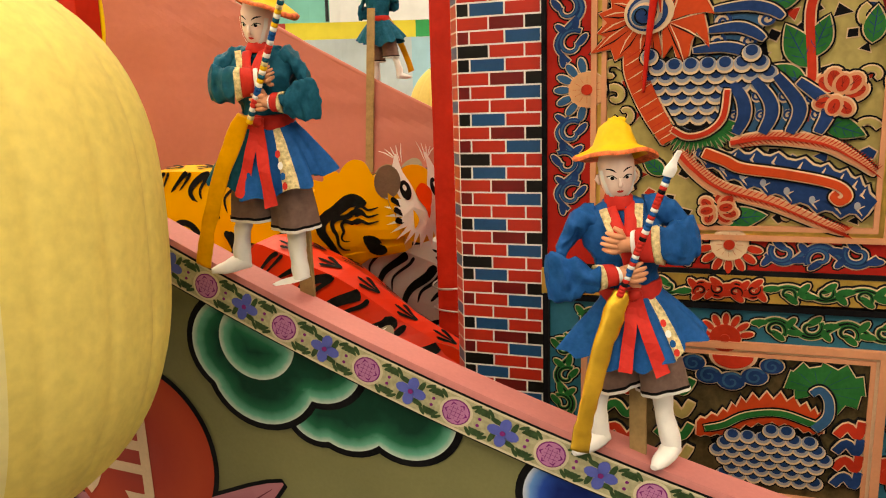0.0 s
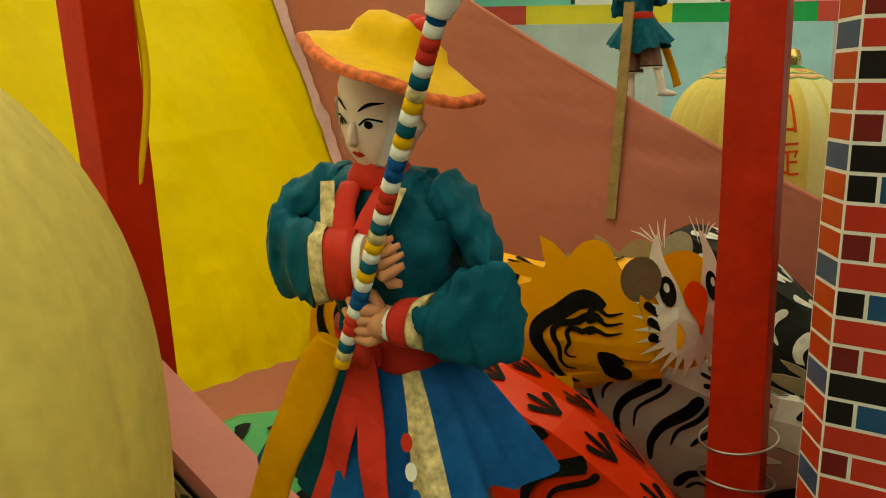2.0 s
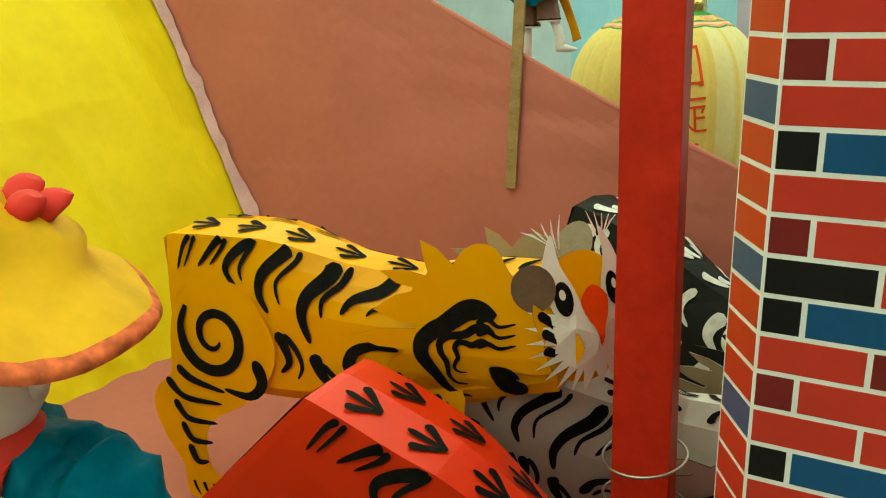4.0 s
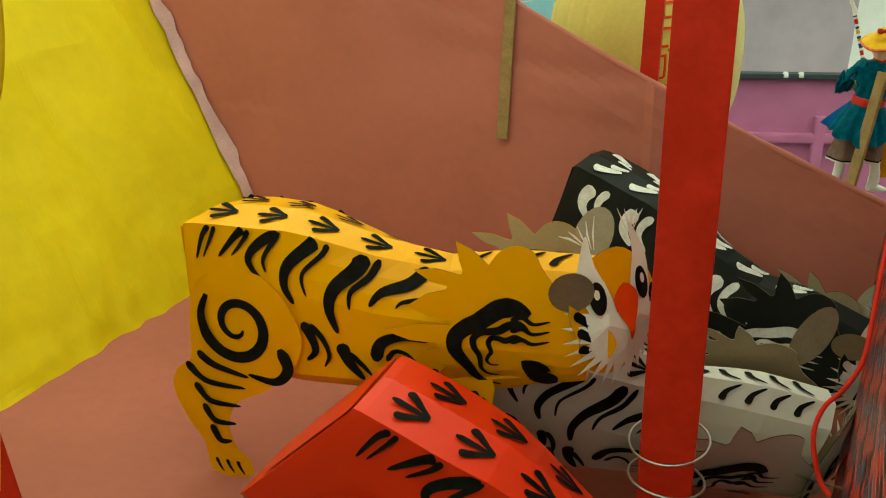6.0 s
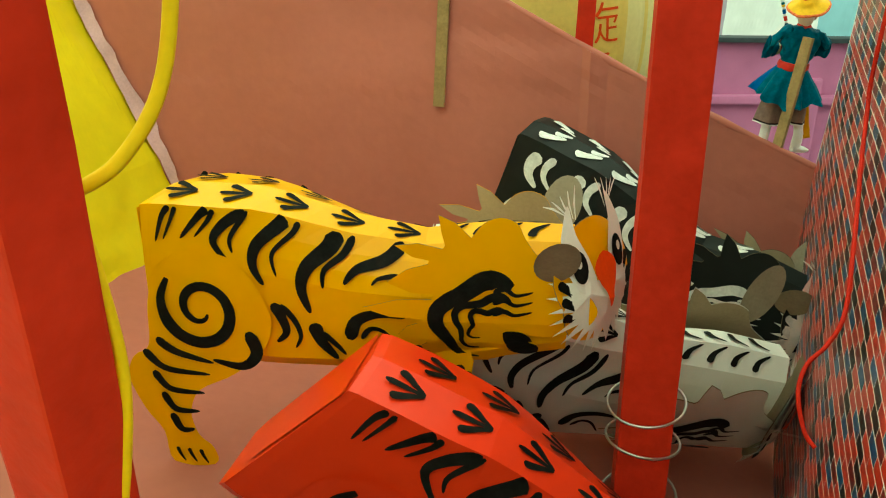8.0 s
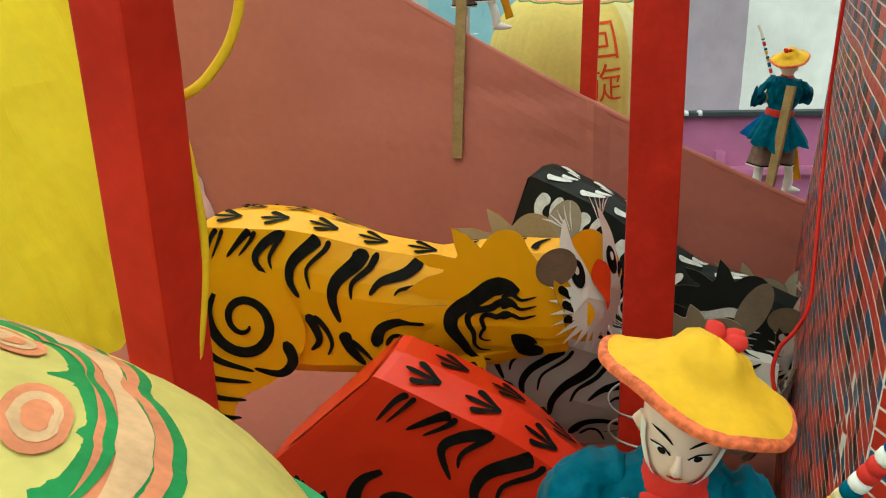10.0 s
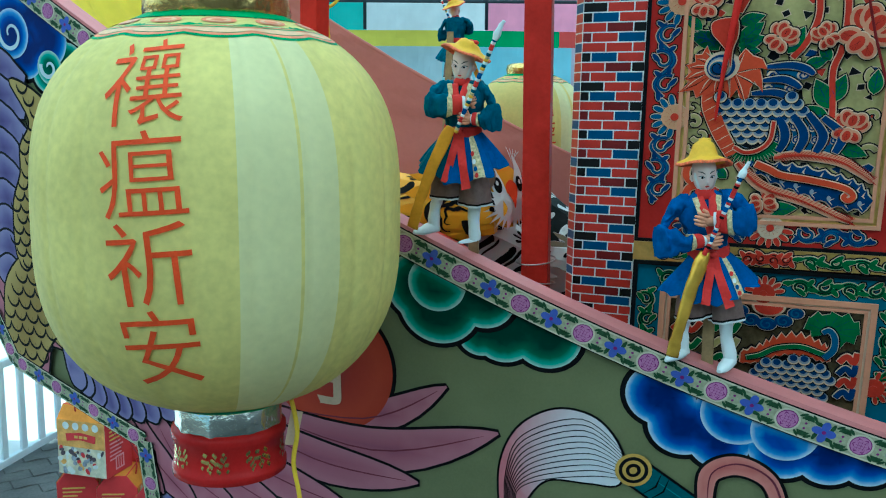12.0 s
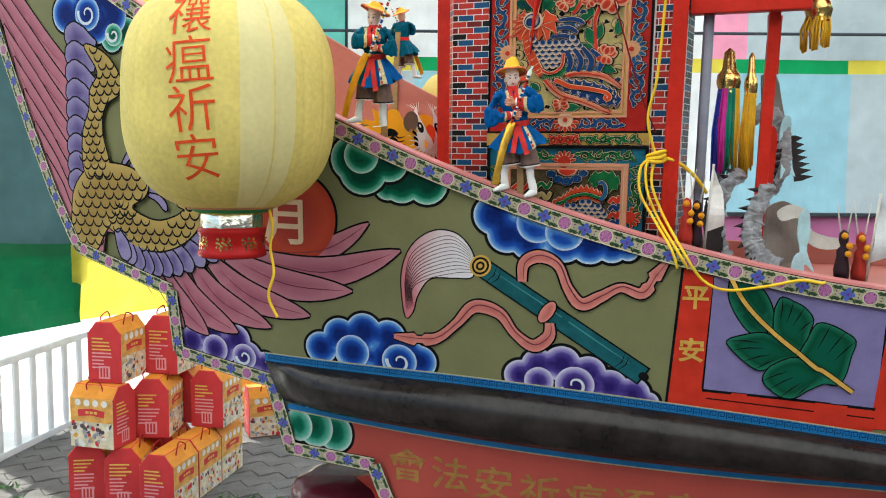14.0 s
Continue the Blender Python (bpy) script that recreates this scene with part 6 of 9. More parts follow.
    hem = lambda a, z: (0.010 * abs(math.cos(a)) ** 1.4 + 0.0016 * math.sin(11 * a + seed)) * max(0.0, (0.101 - z) / 0.040)
    secs = [(0.058, 0.0400, 0.0270, -0.002, 0), (0.064, 0.0372, 0.0250, -0.0015, 0), (0.074, 0.0318, 0.0220, -0.001, 0), (0.086, 0.0240, 0.0175, 0, 0), (0.094, 0.0185, 0.0140, 0, 0), (0.101, 0.0155, 0.0118, 0, 0)]
    loft(secs, panel, 96, flare, hem)
    loft([(z, rx * 0.965, ry * 0.96, cx, cy) for z, rx, ry, cx, cy in secs], lambda t, i: TE if 0.04 < t < 0.70 else BL, 96, flare, hem)

    # coat body and sash
    bag([((0, 0.000, 0.096), (0.0160, 0, 0), (0, 0.0118, 0)), ((0, 0, 0.108), (0.0165, 0, 0), (0, 0.0125, 0)), ((0, 0, 0.124), (0.0205, 0, 0), (0, 0.0135, 0)), ((0, 0.001, 0.138), (0.0225, 0, 0), (0, 0.0120, 0)), ((0, 0.001, 0.1475), (0.0170, 0, 0), (0, 0.0092, 0)), ((0, 0, 0.1530), (0.0070, 0, 0), (0, 0.0065, 0))], TE, 56, 0.0030, dense=7)
    bag([((0, 0, 0.0945), (0.0176, 0, 0), (0, 0.0134, 0)), ((0, 0, 0.0990), (0.0180, 0, 0), (0, 0.0138, 0)), ((0, 0, 0.1035), (0.0174, 0, 0), (0, 0.0132, 0))], RD, 30, 0.0009, dense=3)
    FR = lambda x, z, o: Vector((x, -0.0140 - 0.30 * max(0.0, 0.098 - z) - o - 0.0008 * math.sin(z * 260 + x * 200), z))
    for pts, w in (([(-0.001, 0.1015), (-0.004, 0.086), (-0.0115, 0.060)], 0.0074), ([(0.001, 0.1015), (0.003, 0.084), (0.0090, 0.0555)], 0.0080)):
        rb = ribbon(spline(pts, 5), lambda t: w * (0.75 + 0.3 * t))
        shape(bm, rb, FR, 0.0034, RD, step=0.006)
        shape(bm, rb, FR, 0.0030, RD, step=0.006)
    tube(bm, [(-0.004, -0.0150, 0.1005), (0.0, -0.0168, 0.1000), (0.004, -0.0150, 0.0995)], [0.0026, 0.0036, 0.0026], 10, RD)
    for x, z, c in ((0.0135, 0.083, RD), (0.0152, 0.077, WH), (0.0168, 0.0715, BL), (0.0182, 0.0665, RD)):
        shape(bm, circle(x, z, 0.0017, 0.0021, 10), lambda x, z, o: Vector((x, -0.0205 - 0.30 * (0.083 - z) - o, z)), 0.0012, c, step=0.1)

    # crossed collar with gold edges, and a knotted red scarf
    FT = lambda x, z, o: Vector((x, -0.0140 + 0.42 * max(0.0, z - 0.136) + 8 * x * x - o, z))
    for s in (-1, 1):
        shape(bm, ribbon(spline([(s * 0.0100, 0.1500), (s * 0.0072, 0.138), (s * 0.0015, 0.122)], 4), lambda t: 0.0046), FT, 0.0030, CG, step=0.006)
        bag([((s * 0.0050, -0.0065, 0.1500), (0.0030, 0, 0.001), (0, 0.0030, 0.001)), ((s * 0.0042, -0.0125, 0.1420), (0.0036, 0, 0), (0, 0.0026, 0)), ((s * 0.0012, -0.0175, 0.1300), (0.0034, 0, 0), (0, 0.0020, 0)), ((s * 0.0004 - 0.001, -0.0185, 0.1180), (0.0022, 0, 0), (0, 0.0012, 0))], RD, 12, 0.0008, dense=3)
    bag([((0, 0.0, 0.1470), (0.0098, 0, 0), (0, 0.0088, 0)), ((0, -0.001, 0.1515), (0.0085, 0, 0), (0, 0.0078, 0)), ((0, -0.001, 0.1560), (0.0064, 0, 0), (0, 0.0062, 0))], RD, 18, 0.0012, dense=3)

    # bag sleeves: shoulder to elbow, then a wide forearm to the chest
    arm0 = len(bm.verts)
    UP = Vector((0, 0, 1))
    for s in (-1, 1):
        hi = s == high
        el, lo = (0.134, 0.1120) if hi else (0.129, 0.0995)
        bag([((s * 0.013, 0.001, 0.1445), UP * 0.0062, (0, 0.0080, 0)), ((s * 0.0225, 0.001, 0.1420), UP * 0.0078, (0, 0.0080, 0)), ((s * 0.0315, -0.0005, el + 0.001), UP * 0.0086, (0, 0.0070, 0)), ((s * 0.0365, -0.003, el - 0.006), UP * 0.0060, (0, 0.0050, 0))], TE, 36, 0.0036, dense=8)
        if hi:
            cz, ch, cx = 0.1255, 0.0112, 0.0185
            S = [((s * 0.0395, -0.004, el - 0.008), 0.0050, 0.0022), ((s * 0.0360, -0.006, 0.1265), 0.0118, 0.0052), ((s * 0.0290, -0.0105, 0.1245), 0.0126, 0.0062), ((s * cx, -0.0155, cz), ch, 0.0068)]
            hand, way = Vector((-s * 0.0030, -0.0225, 0.1315)), Vector((-s * 1.0, 0.12, 0.38))
        else:
            cz, ch, cx = 0.1130, 0.0080, 0.0180
            S = [((s * 0.0435, -0.004, 0.1160), 0.0090, 0.0022), ((s * 0.0410, -0.006, 0.1140), 0.0145, 0.0052), ((s * 0.0320, -0.0110, 0.1135), 0.0128, 0.0062), ((s * cx, -0.0165, cz), ch, 0.0062)]
            hand, way = Vector((s * 0.0030, -0.0230, 0.1150)), Vector((-s * 1.0, 0.10, 0.02))
        bag([(c, (Vector((s * 0.0, 0, 1)) + Vector((-s * 0.10, 0, 0))) * h, Vector((0.35 * s, 0.94, 0)) * t) for c, h, t in S], TE, 40, 0.0036, dense=9)
        c0 = Vector((s * cx, -0.0155, cz))
        for f0, f1, h, t, m in ((0.02, 0.22, ch * 1.03, 0.0072, CG), (0.22, 0.62, ch * 0.90, 0.0066, RD), (0.62, 0.74, ch * 0.72, 0.0062, WH)):
            a, b = c0.lerp(hand, f0), c0.lerp(hand, f1)
            sc = 1.0 if hi else 0.92
            bag([(a, UP * h * sc, (0.3 * t * s, t, 0)), (b, UP * h * sc * 0.93, (0.3 * t * s, t * 0.95, 0))], m, 22, 0.0006, dense=3)
        # wrist, palm and separate fingers laid over the staff
        way.normalize()
        tube(bm, [c0.lerp(hand, 0.6), c0.lerp(hand, 0.85), hand, hand + way * 0.004], [0.0036, 0.0042, 0.0046, 0.0040], 12, HD)
        side = way.cross(Vector((0, -1, 0))).normalized() * (1 if hi else 1)
        for q in range(4):
            o = side * (0.0044 - 0.0029 * q) + Vector((0, -0.0012, 0))
            L = (0.0085, 0.0098, 0.0096, 0.0080)[q]
            tube(bm, [hand + o * 0.8, hand + o + way * L * 0.45 + Vector((0, -0.0024, 0)), hand + o * 1.05 + way * L * 0.85 + Vector((0, -0.0016, 0)), hand + o * 1.05 + way * (L + 0.001) + Vector((0, 0.0004, 0))], [0.0017, 0.00165, 0.00145, 0.0009], 8, HD)
        tube(bm, [hand + side * 0.003, hand + side * 0.0072 + way * 0.003 + Vector((0, -0.001, 0)), hand + side * 0.0085 + way * 0.0065 + Vector((0, -0.0012, 0))], [0.0018, 0.0016, 0.0010], 8, HD)

    bm.verts.ensure_lookup_table()
    for v in bm.verts[arm0:]:
        v.co.x *= 1.06 if peak > 0.5 else 0.90 if v.co.x < 0 else 0.84
        if peak < 0.5:
            v.co.x += 0.009 * max(0.0, 1 - abs(v.co.x) / 0.034) * min(1.0, max(0.0, -v.co.y - 0.004) / 0.012)
    if peak < 0.5:
        # a short torso with a high waist
        for v in bm.verts:
            v.co.z = float(np.interp(v.co.z, (0.0, 0.045, 0.058, 0.099, 0.115, 0.1315, 0.152, 0.3), (0.0, 0.045, 0.0605, 0.1075, 0.1215, 0.1375, 0.1525, 0.3)))
    # head: an egg with a narrow chin, nose, ears and painted features
    a0 = len(bm.verts)
    HC, n = 0.1690, 32
    rad = lambda z: float(np.interp(z, (0.1518, 0.1526, 0.1550, 0.1590, 0.1640, 0.1700, 0.1760, 0.1820, 0.1855, 0.1868), (0.0004, 0.0036, 0.0068, 0.0090, 0.0104, 0.0112, 0.0114, 0.0096, 0.0056, 0.0004)))
    zs = [0.1518, 0.1526, 0.1538, 0.1550, 0.1570, 0.1590, 0.1615, 0.1640, 0.1670, 0.1700, 0.1730, 0.1760, 0.1795, 0.1820, 0.1840, 0.1855, 0.1868]
    dep = lambda a, z: 1.08 if math.sin(a) < 0 else 1.14
    rings = [[bm.verts.new((rad(z) * math.cos(a), rad(z) * math.sin(a) * dep(a, z), z)) for a in (2 * math.pi * k / n for k in range(n))] for z in zs]
    weave(rings, SK, caps=False)
    fc = lambda x, zz, o: Vector((x, -1.08 * max(0.0, rad(zz) ** 2 - x * x) ** 0.5 - o, zz))
    tube(bm, [fc(0, 0.1672, 0.0002), fc(0, 0.1645, 0.0009), fc(0, 0.1622, 0.0016), fc(0, 0.1608, 0.0004)], [0.0006, 0.0011, 0.0017, 0.0008], 10, SK)
    for s in (-1, 1):
        shape(bm, ribbon(spline([(s * 0.0024, 0.1664), (s * 0.0046, 0.1676), (s * 0.0072, 0.1672)], 4), lambda t: 0.0017 * math.sin(2.9 * t + 0.12)), fc, 0.0003, WH, step=0.1)
        shape(bm, circle(s * 0.0046, 0.1669, 0.0011, 0.0011, 12), fc, 0.0005, BK, step=0.1)
        shape(bm, ribbon(spline([(s * 0.0022, 0.1666), (s * 0.0046, 0.1685), (s * 0.0078, 0.1679)], 4), lambda t: 0.0006), fc, 0.0006, BK, step=0.1)
        shape(bm, ribbon(spline([(s * 0.0020, 0.1702), (s * 0.0048, 0.1722), (s * 0.0082, 0.1728)], 4), lambda t: 0.0010 * math.sin(2.8 * t + 0.2)), fc, 0.0004, BK, step=0.1)
        tube(bm, [(s * 0.0112, 0.001, 0.1690), (s * 0.0120, 0.002, 0.1660), (s * 0.0108, 0.002, 0.1625)], [0.0010, 0.0018, 0.0008], 8, SK)
        shape(bm, ribbon([(s * 0.0106, 0.172), (s * 0.0098, 0.166), (s * 0.0072, 0.158), (s * 0.0034, 0.1532)], lambda t: 0.0016), lambda x, zz, o: Vector((x, -1.04 * max(0.0, (rad(zz) + 0.0008) ** 2 - x * x) ** 0.5 - o, zz)), 0.0006, WH, step=0.004)
    shape(bm, spline([(-0.0022, 0.1582), (-0.0008, 0.1590), (0.0, 0.1587), (0.0008, 0.1590), (0.0022, 0.1582), (0.0, 0.1572)], 3, True), fc, 0.0004, RD, step=0.1)

    # hat: broad tilted brim edged with tinsel, and a pinched crown
    b0 = len(bm.verts)
    wavy = lambda a: 0.0012 * math.sin(2 * a + 0.5 + seed) + 0.0007 * math.sin(5 * a)
    prof = [(0.0266, -0.0010), (0.0270, 0.0004), (0.0264, 0.0013), (0.0250, 0.0019), (0.0225, 0.0028), (0.0175, 0.0048), (0.0140, 0.0066 + 0.001 * peak), (0.0120, 0.0098 + 0.003 * peak), (0.0098, 0.0132 + 0.006 * peak), (0.0062 - 0.003 * peak, 0.0150 + 0.009 * peak), (0.0004, 0.0152 + 0.011 * peak)]
    nh = 56
    rings = []
    for r, z in prof:
        row = []
        for k in range(nh):
            a = 2 * math.pi * k / nh
            pinch = 1 - (0.16 * math.cos(2 * a + 0.6) * (r < 0.0135) * (1 - peak))
            row.append(bm.verts.new((r * pinch * math.cos(a), r * pinch * math.sin(a), z + wavy(a) * min(1, r / 0.02) - (0.0022 * (1 - peak) * max(0.0, math.cos(a - 0.9)) if r < 0.011 else 0) + 0.0005 * noise.noise((r * 300 * math.cos(a), r * 300 * math.sin(a), seed)))))
        rings.append(row)
    weave(rings, lambda t, i: HT if i < 3 else HY, caps=False)
    under = [[bm.verts.new((r * math.cos(a), r * math.sin(a), z + wavy(a) * min(1, r / 0.02))) for a in (2 * math.pi * k / nh for k in range(nh))] for r, z in ((0.0266, -0.0010), (0.0200, 0.0016), (0.0120, 0.0050), (0.0004, 0.0062))]
    weave(under, lambda t, i: HT if i == 0 else HY, caps=False)
    for a, rr in ((0.2, 0.0040), (0.9, 0.0062), (1.7, 0.0040)):
        bag([((rr * math.cos(a), rr * math.sin(a), 0.0125 + 0.008 * peak), (0.0022, 0.001, 0), (-0.001, 0.0022, 0)), ((rr * 1.25 * math.cos(a), rr * 1.25 * math.sin(a), 0.0158 + 0.009 * peak), (0.0026, 0.001, 0), (-0.001, 0.0020, 0.001)), ((rr * 1.5 * math.cos(a), rr * 1.5 * math.sin(a), 0.0172 + 0.008 * peak), (0.0008, 0, 0), (0, 0.0008, 0))], RD if peak < 0.5 else HY, 10, 0.0006, dense=3)
    bm.verts.ensure_lookup_table()
    tilt = Matrix.Translation((0.0005, 0.003, 0.1785)) @ Euler((radians(-13 if peak < 0.5 else -10), radians(12 if peak < 0.5 else 4), 0)).to_matrix().to_4x4()
    for v in bm.verts[b0:]:
        v.co = tilt @ v.co
    nod = Matrix.Translation((0, -0.0015, 0.152)) @ Matrix.Rotation(head_turn, 4, "Z") @ Euler((radians(-4), radians(4), 0)).to_matrix().to_4x4() @ Matrix.Scale(0.89, 4) @ Matrix.Translation((0, 0, -0.152))
    for v in bm.verts[a0:]:
        v.co = nod @ v.co

    # beaded staff with a white tuft, from below the low hand past the head
    p0, p1 = (Vector((-0.0085, -0.0245, 0.1030)), Vector((0.0290, -0.0330, 0.1760))) if peak > 0.5 else (Vector((-0.0015, -0.0245, 0.1090)), Vector((0.0410, -0.0340, 0.2050)))
    cols = (RD, RD, RD, BK, RD, WH, BL, BL, WH, RD, BL, WH, RD) if peak > 0.5 else (HY, CG, TE, WH, RD, RD, WH, BL, BL, WH, HY, TE, WH)
    nb = 34
    for k in range(nb):
        q0, q1 = p0.lerp(p1, k / nb * 0.88), p0.lerp(p1, (k + 1) / nb * 0.88)
        tube(bm, [q0, q0.lerp(q1, 0.15), q0.lerp(q1, 0.85), q1], [0.0017, 0.0021, 0.0021, 0.0017], 10, cols[k % 13], caps=(k in (0, nb - 1)))
    bag([(p0.lerp(p1, 0.87), (0.0024, 0, -0.001), (0, 0.0024, 0)), (p0.lerp(p1, 0.92), (0.0030, 0, -0.001), (0, 0.0022, 0)), (p0.lerp(p1, 0.96), (0.0022, 0, -0.001), (0, 0.0016, 0)), (p0.lerp(p1, 1.03) + Vector((0.0015, 0, 0.001)), (0.0016, 0, -0.0006), (0, 0.0008, 0))], WH, 12, 0.0012)
    # flat scabbard from the sash to the foot
    s0, s1 = Vector((-0.0065, -0.0200, 0.1050 if peak > 0.5 else 0.1130)), Vector((-0.0430, -0.0250, 0.0170))
    ax = (s1 - s0).normalized().cross(Vector((0, -1, 0))).normalized()
    bag([(s0.lerp(s1, t) + Vector((-0.003 * math.sin(3.1 * t), -0.007 * math.sin(2.6 * t), 0)), ax * w, Vector((0, 0.0014 + 0.0016 * peak, 0))) for t, w in ((0, 0.0042), (0.12, 0.0062), (0.4, 0.0054), (0.75, 0.0050), (1.0, 0.0056))], OR, 16, 0.0012 if peak > 0.5 else 0.0007)
    return bm


def doll(label, at, rz, turn=-0.3, orange=DORANGE, scale=1.0, ry=0.0, rx=0.0, seed=0, high=-1, peak=0.0, coat=TEAL):
    ob = obj("costumed_doll", doll_mesh(turn, seed, high, peak), [SKIN, coat, BLUEC, DRED, DBROWN, orange, HATY, HATR, CUFFG, WHITE, BLACK, HANDC])
    ob.matrix_world = Matrix.Translation(at) @ Euler((radians(rx), radians(ry), radians(rz))).to_matrix().to_4x4() @ Matrix.Scale(scale, 4)
    return tagged(ob, label, "doll", "costumed dolls on the boat's rims")


GOLDWRAP = mat("gold_wrap", (0.72, 0.42, 0.05), 0.25, metal=0.6, vary=0.3, scale=60, bump=0.002, fine=90)
doll("doll in a teal coat and straw hat with a beaded staff", (-0.1055, 0.5645, 1.7862), -12, -0.14, DORANGE, 0.985, 1.0, 10, 0)
doll("doll in a bright blue coat and straw hat with gold-wrapped scabbard", (0.122, 0.498, 1.690), -4, 0.06, GOLDWRAP, 1.0, -8, 5, 3, 1, 1.0, BLUEC)
doll("doll in a teal coat turned away on the far rim", (-0.112, 1.530, 1.935), 168, 0, DORANGE, 0.98, 2, 0, 5)
doll("doll in a teal coat turned away, leaning beside the cabin", (0.236, 1.425, 1.752), 165, 0, DORANGE, 0.93, -6, 0, 7)


def stick(label, p0, p1, w):
    e = thing("mounting_stick", label, "stick", "doll mounting sticks", at=p0)
    bm = bmesh.new()
    d = Vector(p1) - Vector(p0)
    box(bm, tuple(d / 2), (w, 0.004, d.length), d.to_track_quat("Z", "Y").to_matrix(), bevel=0.0006)
    part("lath", bm, WOODST, e)


stick("flat wooden lath holding up a doll on the far rim", (-0.136, 1.468, 1.79), (-0.126, 1.505, 2.055), 0.013)
stick("flat wooden lath tied to the doll on the far rim", (0.215, 1.385, 1.64), (0.250, 1.405, 1.885), 0.012)
stick("flat wooden lath holding up the doll on the near rim", (-0.094, 0.590, 1.70), (-0.096, 0.582, 1.84), 0.010)
stick("flat wooden lath behind the blue-coated doll", (0.116, 0.505, 1.63), (0.114, 0.500, 1.76), 0.010)

# ---- carved and painted panel of the cabin ----
carv = thing("carved_panel", "carved painted panel of a phoenix among peonies, framed red and teal", "carved panel")


def carved(bm, pts, mi, off=0.002, th=0.0025, rimw=0.0011, rimmi=0, step=0.03):
    """One carved motif with a pale cut edge."""
    if rimw:
        # black foot layer: the motif's dark outline and a painted shadow gap
        shape(bm, grow(pts, rimw + 0.0011), wall, 0.0006, 7, step=step, thick=off + th * 0.2 - 0.0006)
        shape(bm, grow(pts, rimw), wall, 0.001, rimmi, step=step, thick=off + th * 0.55 - 0.001)
    shape(bm, pts, wall, off, mi, step=step, thick=th)


def vine(bm, p, q, mi, n=3, amp=0.006, w=0.0036, rimmi=0, base=0.0):
    """A running scroll from p to q: a waving stem with curled side shoots and leaves."""
    p, q = np.array(p, float), np.array(q, float)
    d = q - p
    L = np.linalg.norm(d)
    d /= L
    nr = np.array((-d[1], d[0]))
    stem = [tuple(p + d * L * t + nr * amp * math.sin(t * n * math.pi)) for t in (k / (10 * n) for k in range(10 * n + 1))]
    core, mi = (3, 2) if mi == 3 else (7, mi)
    carved(bm, ribbon(stem, lambda t: w * (0.5 + 0.6 * math.sin(3.14 * min(1, t + 0.1)))), mi, 0.0025 + base, 0.0016, 0.0009, rimmi)
    line(bm, stem[2:-2], w * 0.42, 0.0043 + base, core, wall)
    for k in range(n):
        c = p + d * L * (k + 0.5) / n - nr * amp * 0.25 * (1 if k % 2 == 0 else -1)
        sg = 1 if k % 2 == 0 else -1
        r = min(amp * 1.25, L / n * 0.42)
        sp = [tuple(c + (d * math.cos(a) + nr * sg * math.sin(a)) * r * (1 - 0.72 * t)) for t, a in ((j / 16, -0.6 + 5.6 * j / 16) for j in range(17))]
        carved(bm, ribbon(sp, lambda t: w * (0.9 - 0.35 * t)), mi, 0.003 + base, 0.0018, 0.0008, rimmi)
        line(bm, sp, w * 0.36, 0.0050 + base, core, wall)
        for j, (u, v) in enumerate(((0.42, 1.0), (-0.45, 0.9), (0.1, -0.9))):
            cc = c + d * u * L / n + nr * sg * v * amp * 0.85
            carved(bm, circle(cc[0], cc[1], 0.0052, 0.0022, 12, math.atan2(d[1], d[0]) + sg * (0.9 - 0.8 * j)), mi, 0.0028 + base, 0.0016, 0.0007, rimmi)


def rosette(bm, cx, cz, r, facing, mi, heart):
    """A half sun with petals turned to one side."""
    for k in range(7):
        a = facing - 1.35 + 2.7 * k / 6
        carved(bm, circle(cx + r * 1.25 * math.cos(a), cz + r * 1.25 * math.sin(a), r * 0.42, r * 0.19, 12, a), mi, 0.003, 0.0016, 0.0008)
    carved(bm, circle(cx, cz, r * 0.92, None, 24), heart, 0.0034, 0.002, 0.0006)
    for k in range(12):
        a = k * math.pi / 6
        line(bm, [(cx + r * 0.35 * math.cos(a), cz + r * 0.35 * math.sin(a)), (cx + r * 0.7 * math.cos(a), cz + r * 0.7 * math.sin(a))], 0.0007, 0.0057, 1, wall)
    carved(bm, circle(cx, cz, r * 0.28, None, 16), 1, 0.0054, 0.001, 0.0)


def leafy(bm, cx, cz, L, a, mi=4):
    c, s = math.cos(a), math.sin(a)
    pts = [(cx + u * c - v * s, cz + u * s + v * c) for u, v in ((L * t, L * 0.26 * math.sin(math.pi * t ** 0.8) * sg) for sg, ts in ((1, [k / 9 for k in range(10)]), (-1, [1 - k / 9 for k in range(1, 9)])) for t in ts)]
    carved(bm, pts, mi, 0.003, 0.002, 0.0008)
    line(bm, [(cx + L * 0.1 * c, cz + L * 0.1 * s), (cx + L * 0.55 * c, cz + L * 0.55 * s), (cx + L * 0.95 * c, cz + L * 0.95 * s)], 0.0007, 0.0053, 2, wall)
    for k in range(1, 4):
        for sg in (-1, 1):
            b = (cx + L * 0.22 * k * c, cz + L * 0.22 * k * s)
            line(bm, [b, (b[0] + L * 0.10 * c - sg * L * 0.12 * s, b[1] + L * 0.10 * s + sg * L * 0.12 * c), (b[0] + L * 0.17 * c - sg * L * 0.17 * s, b[1] + L * 0.17 * s + sg * L * 0.17 * c)], 0.0005, 0.0053, 2, wall)


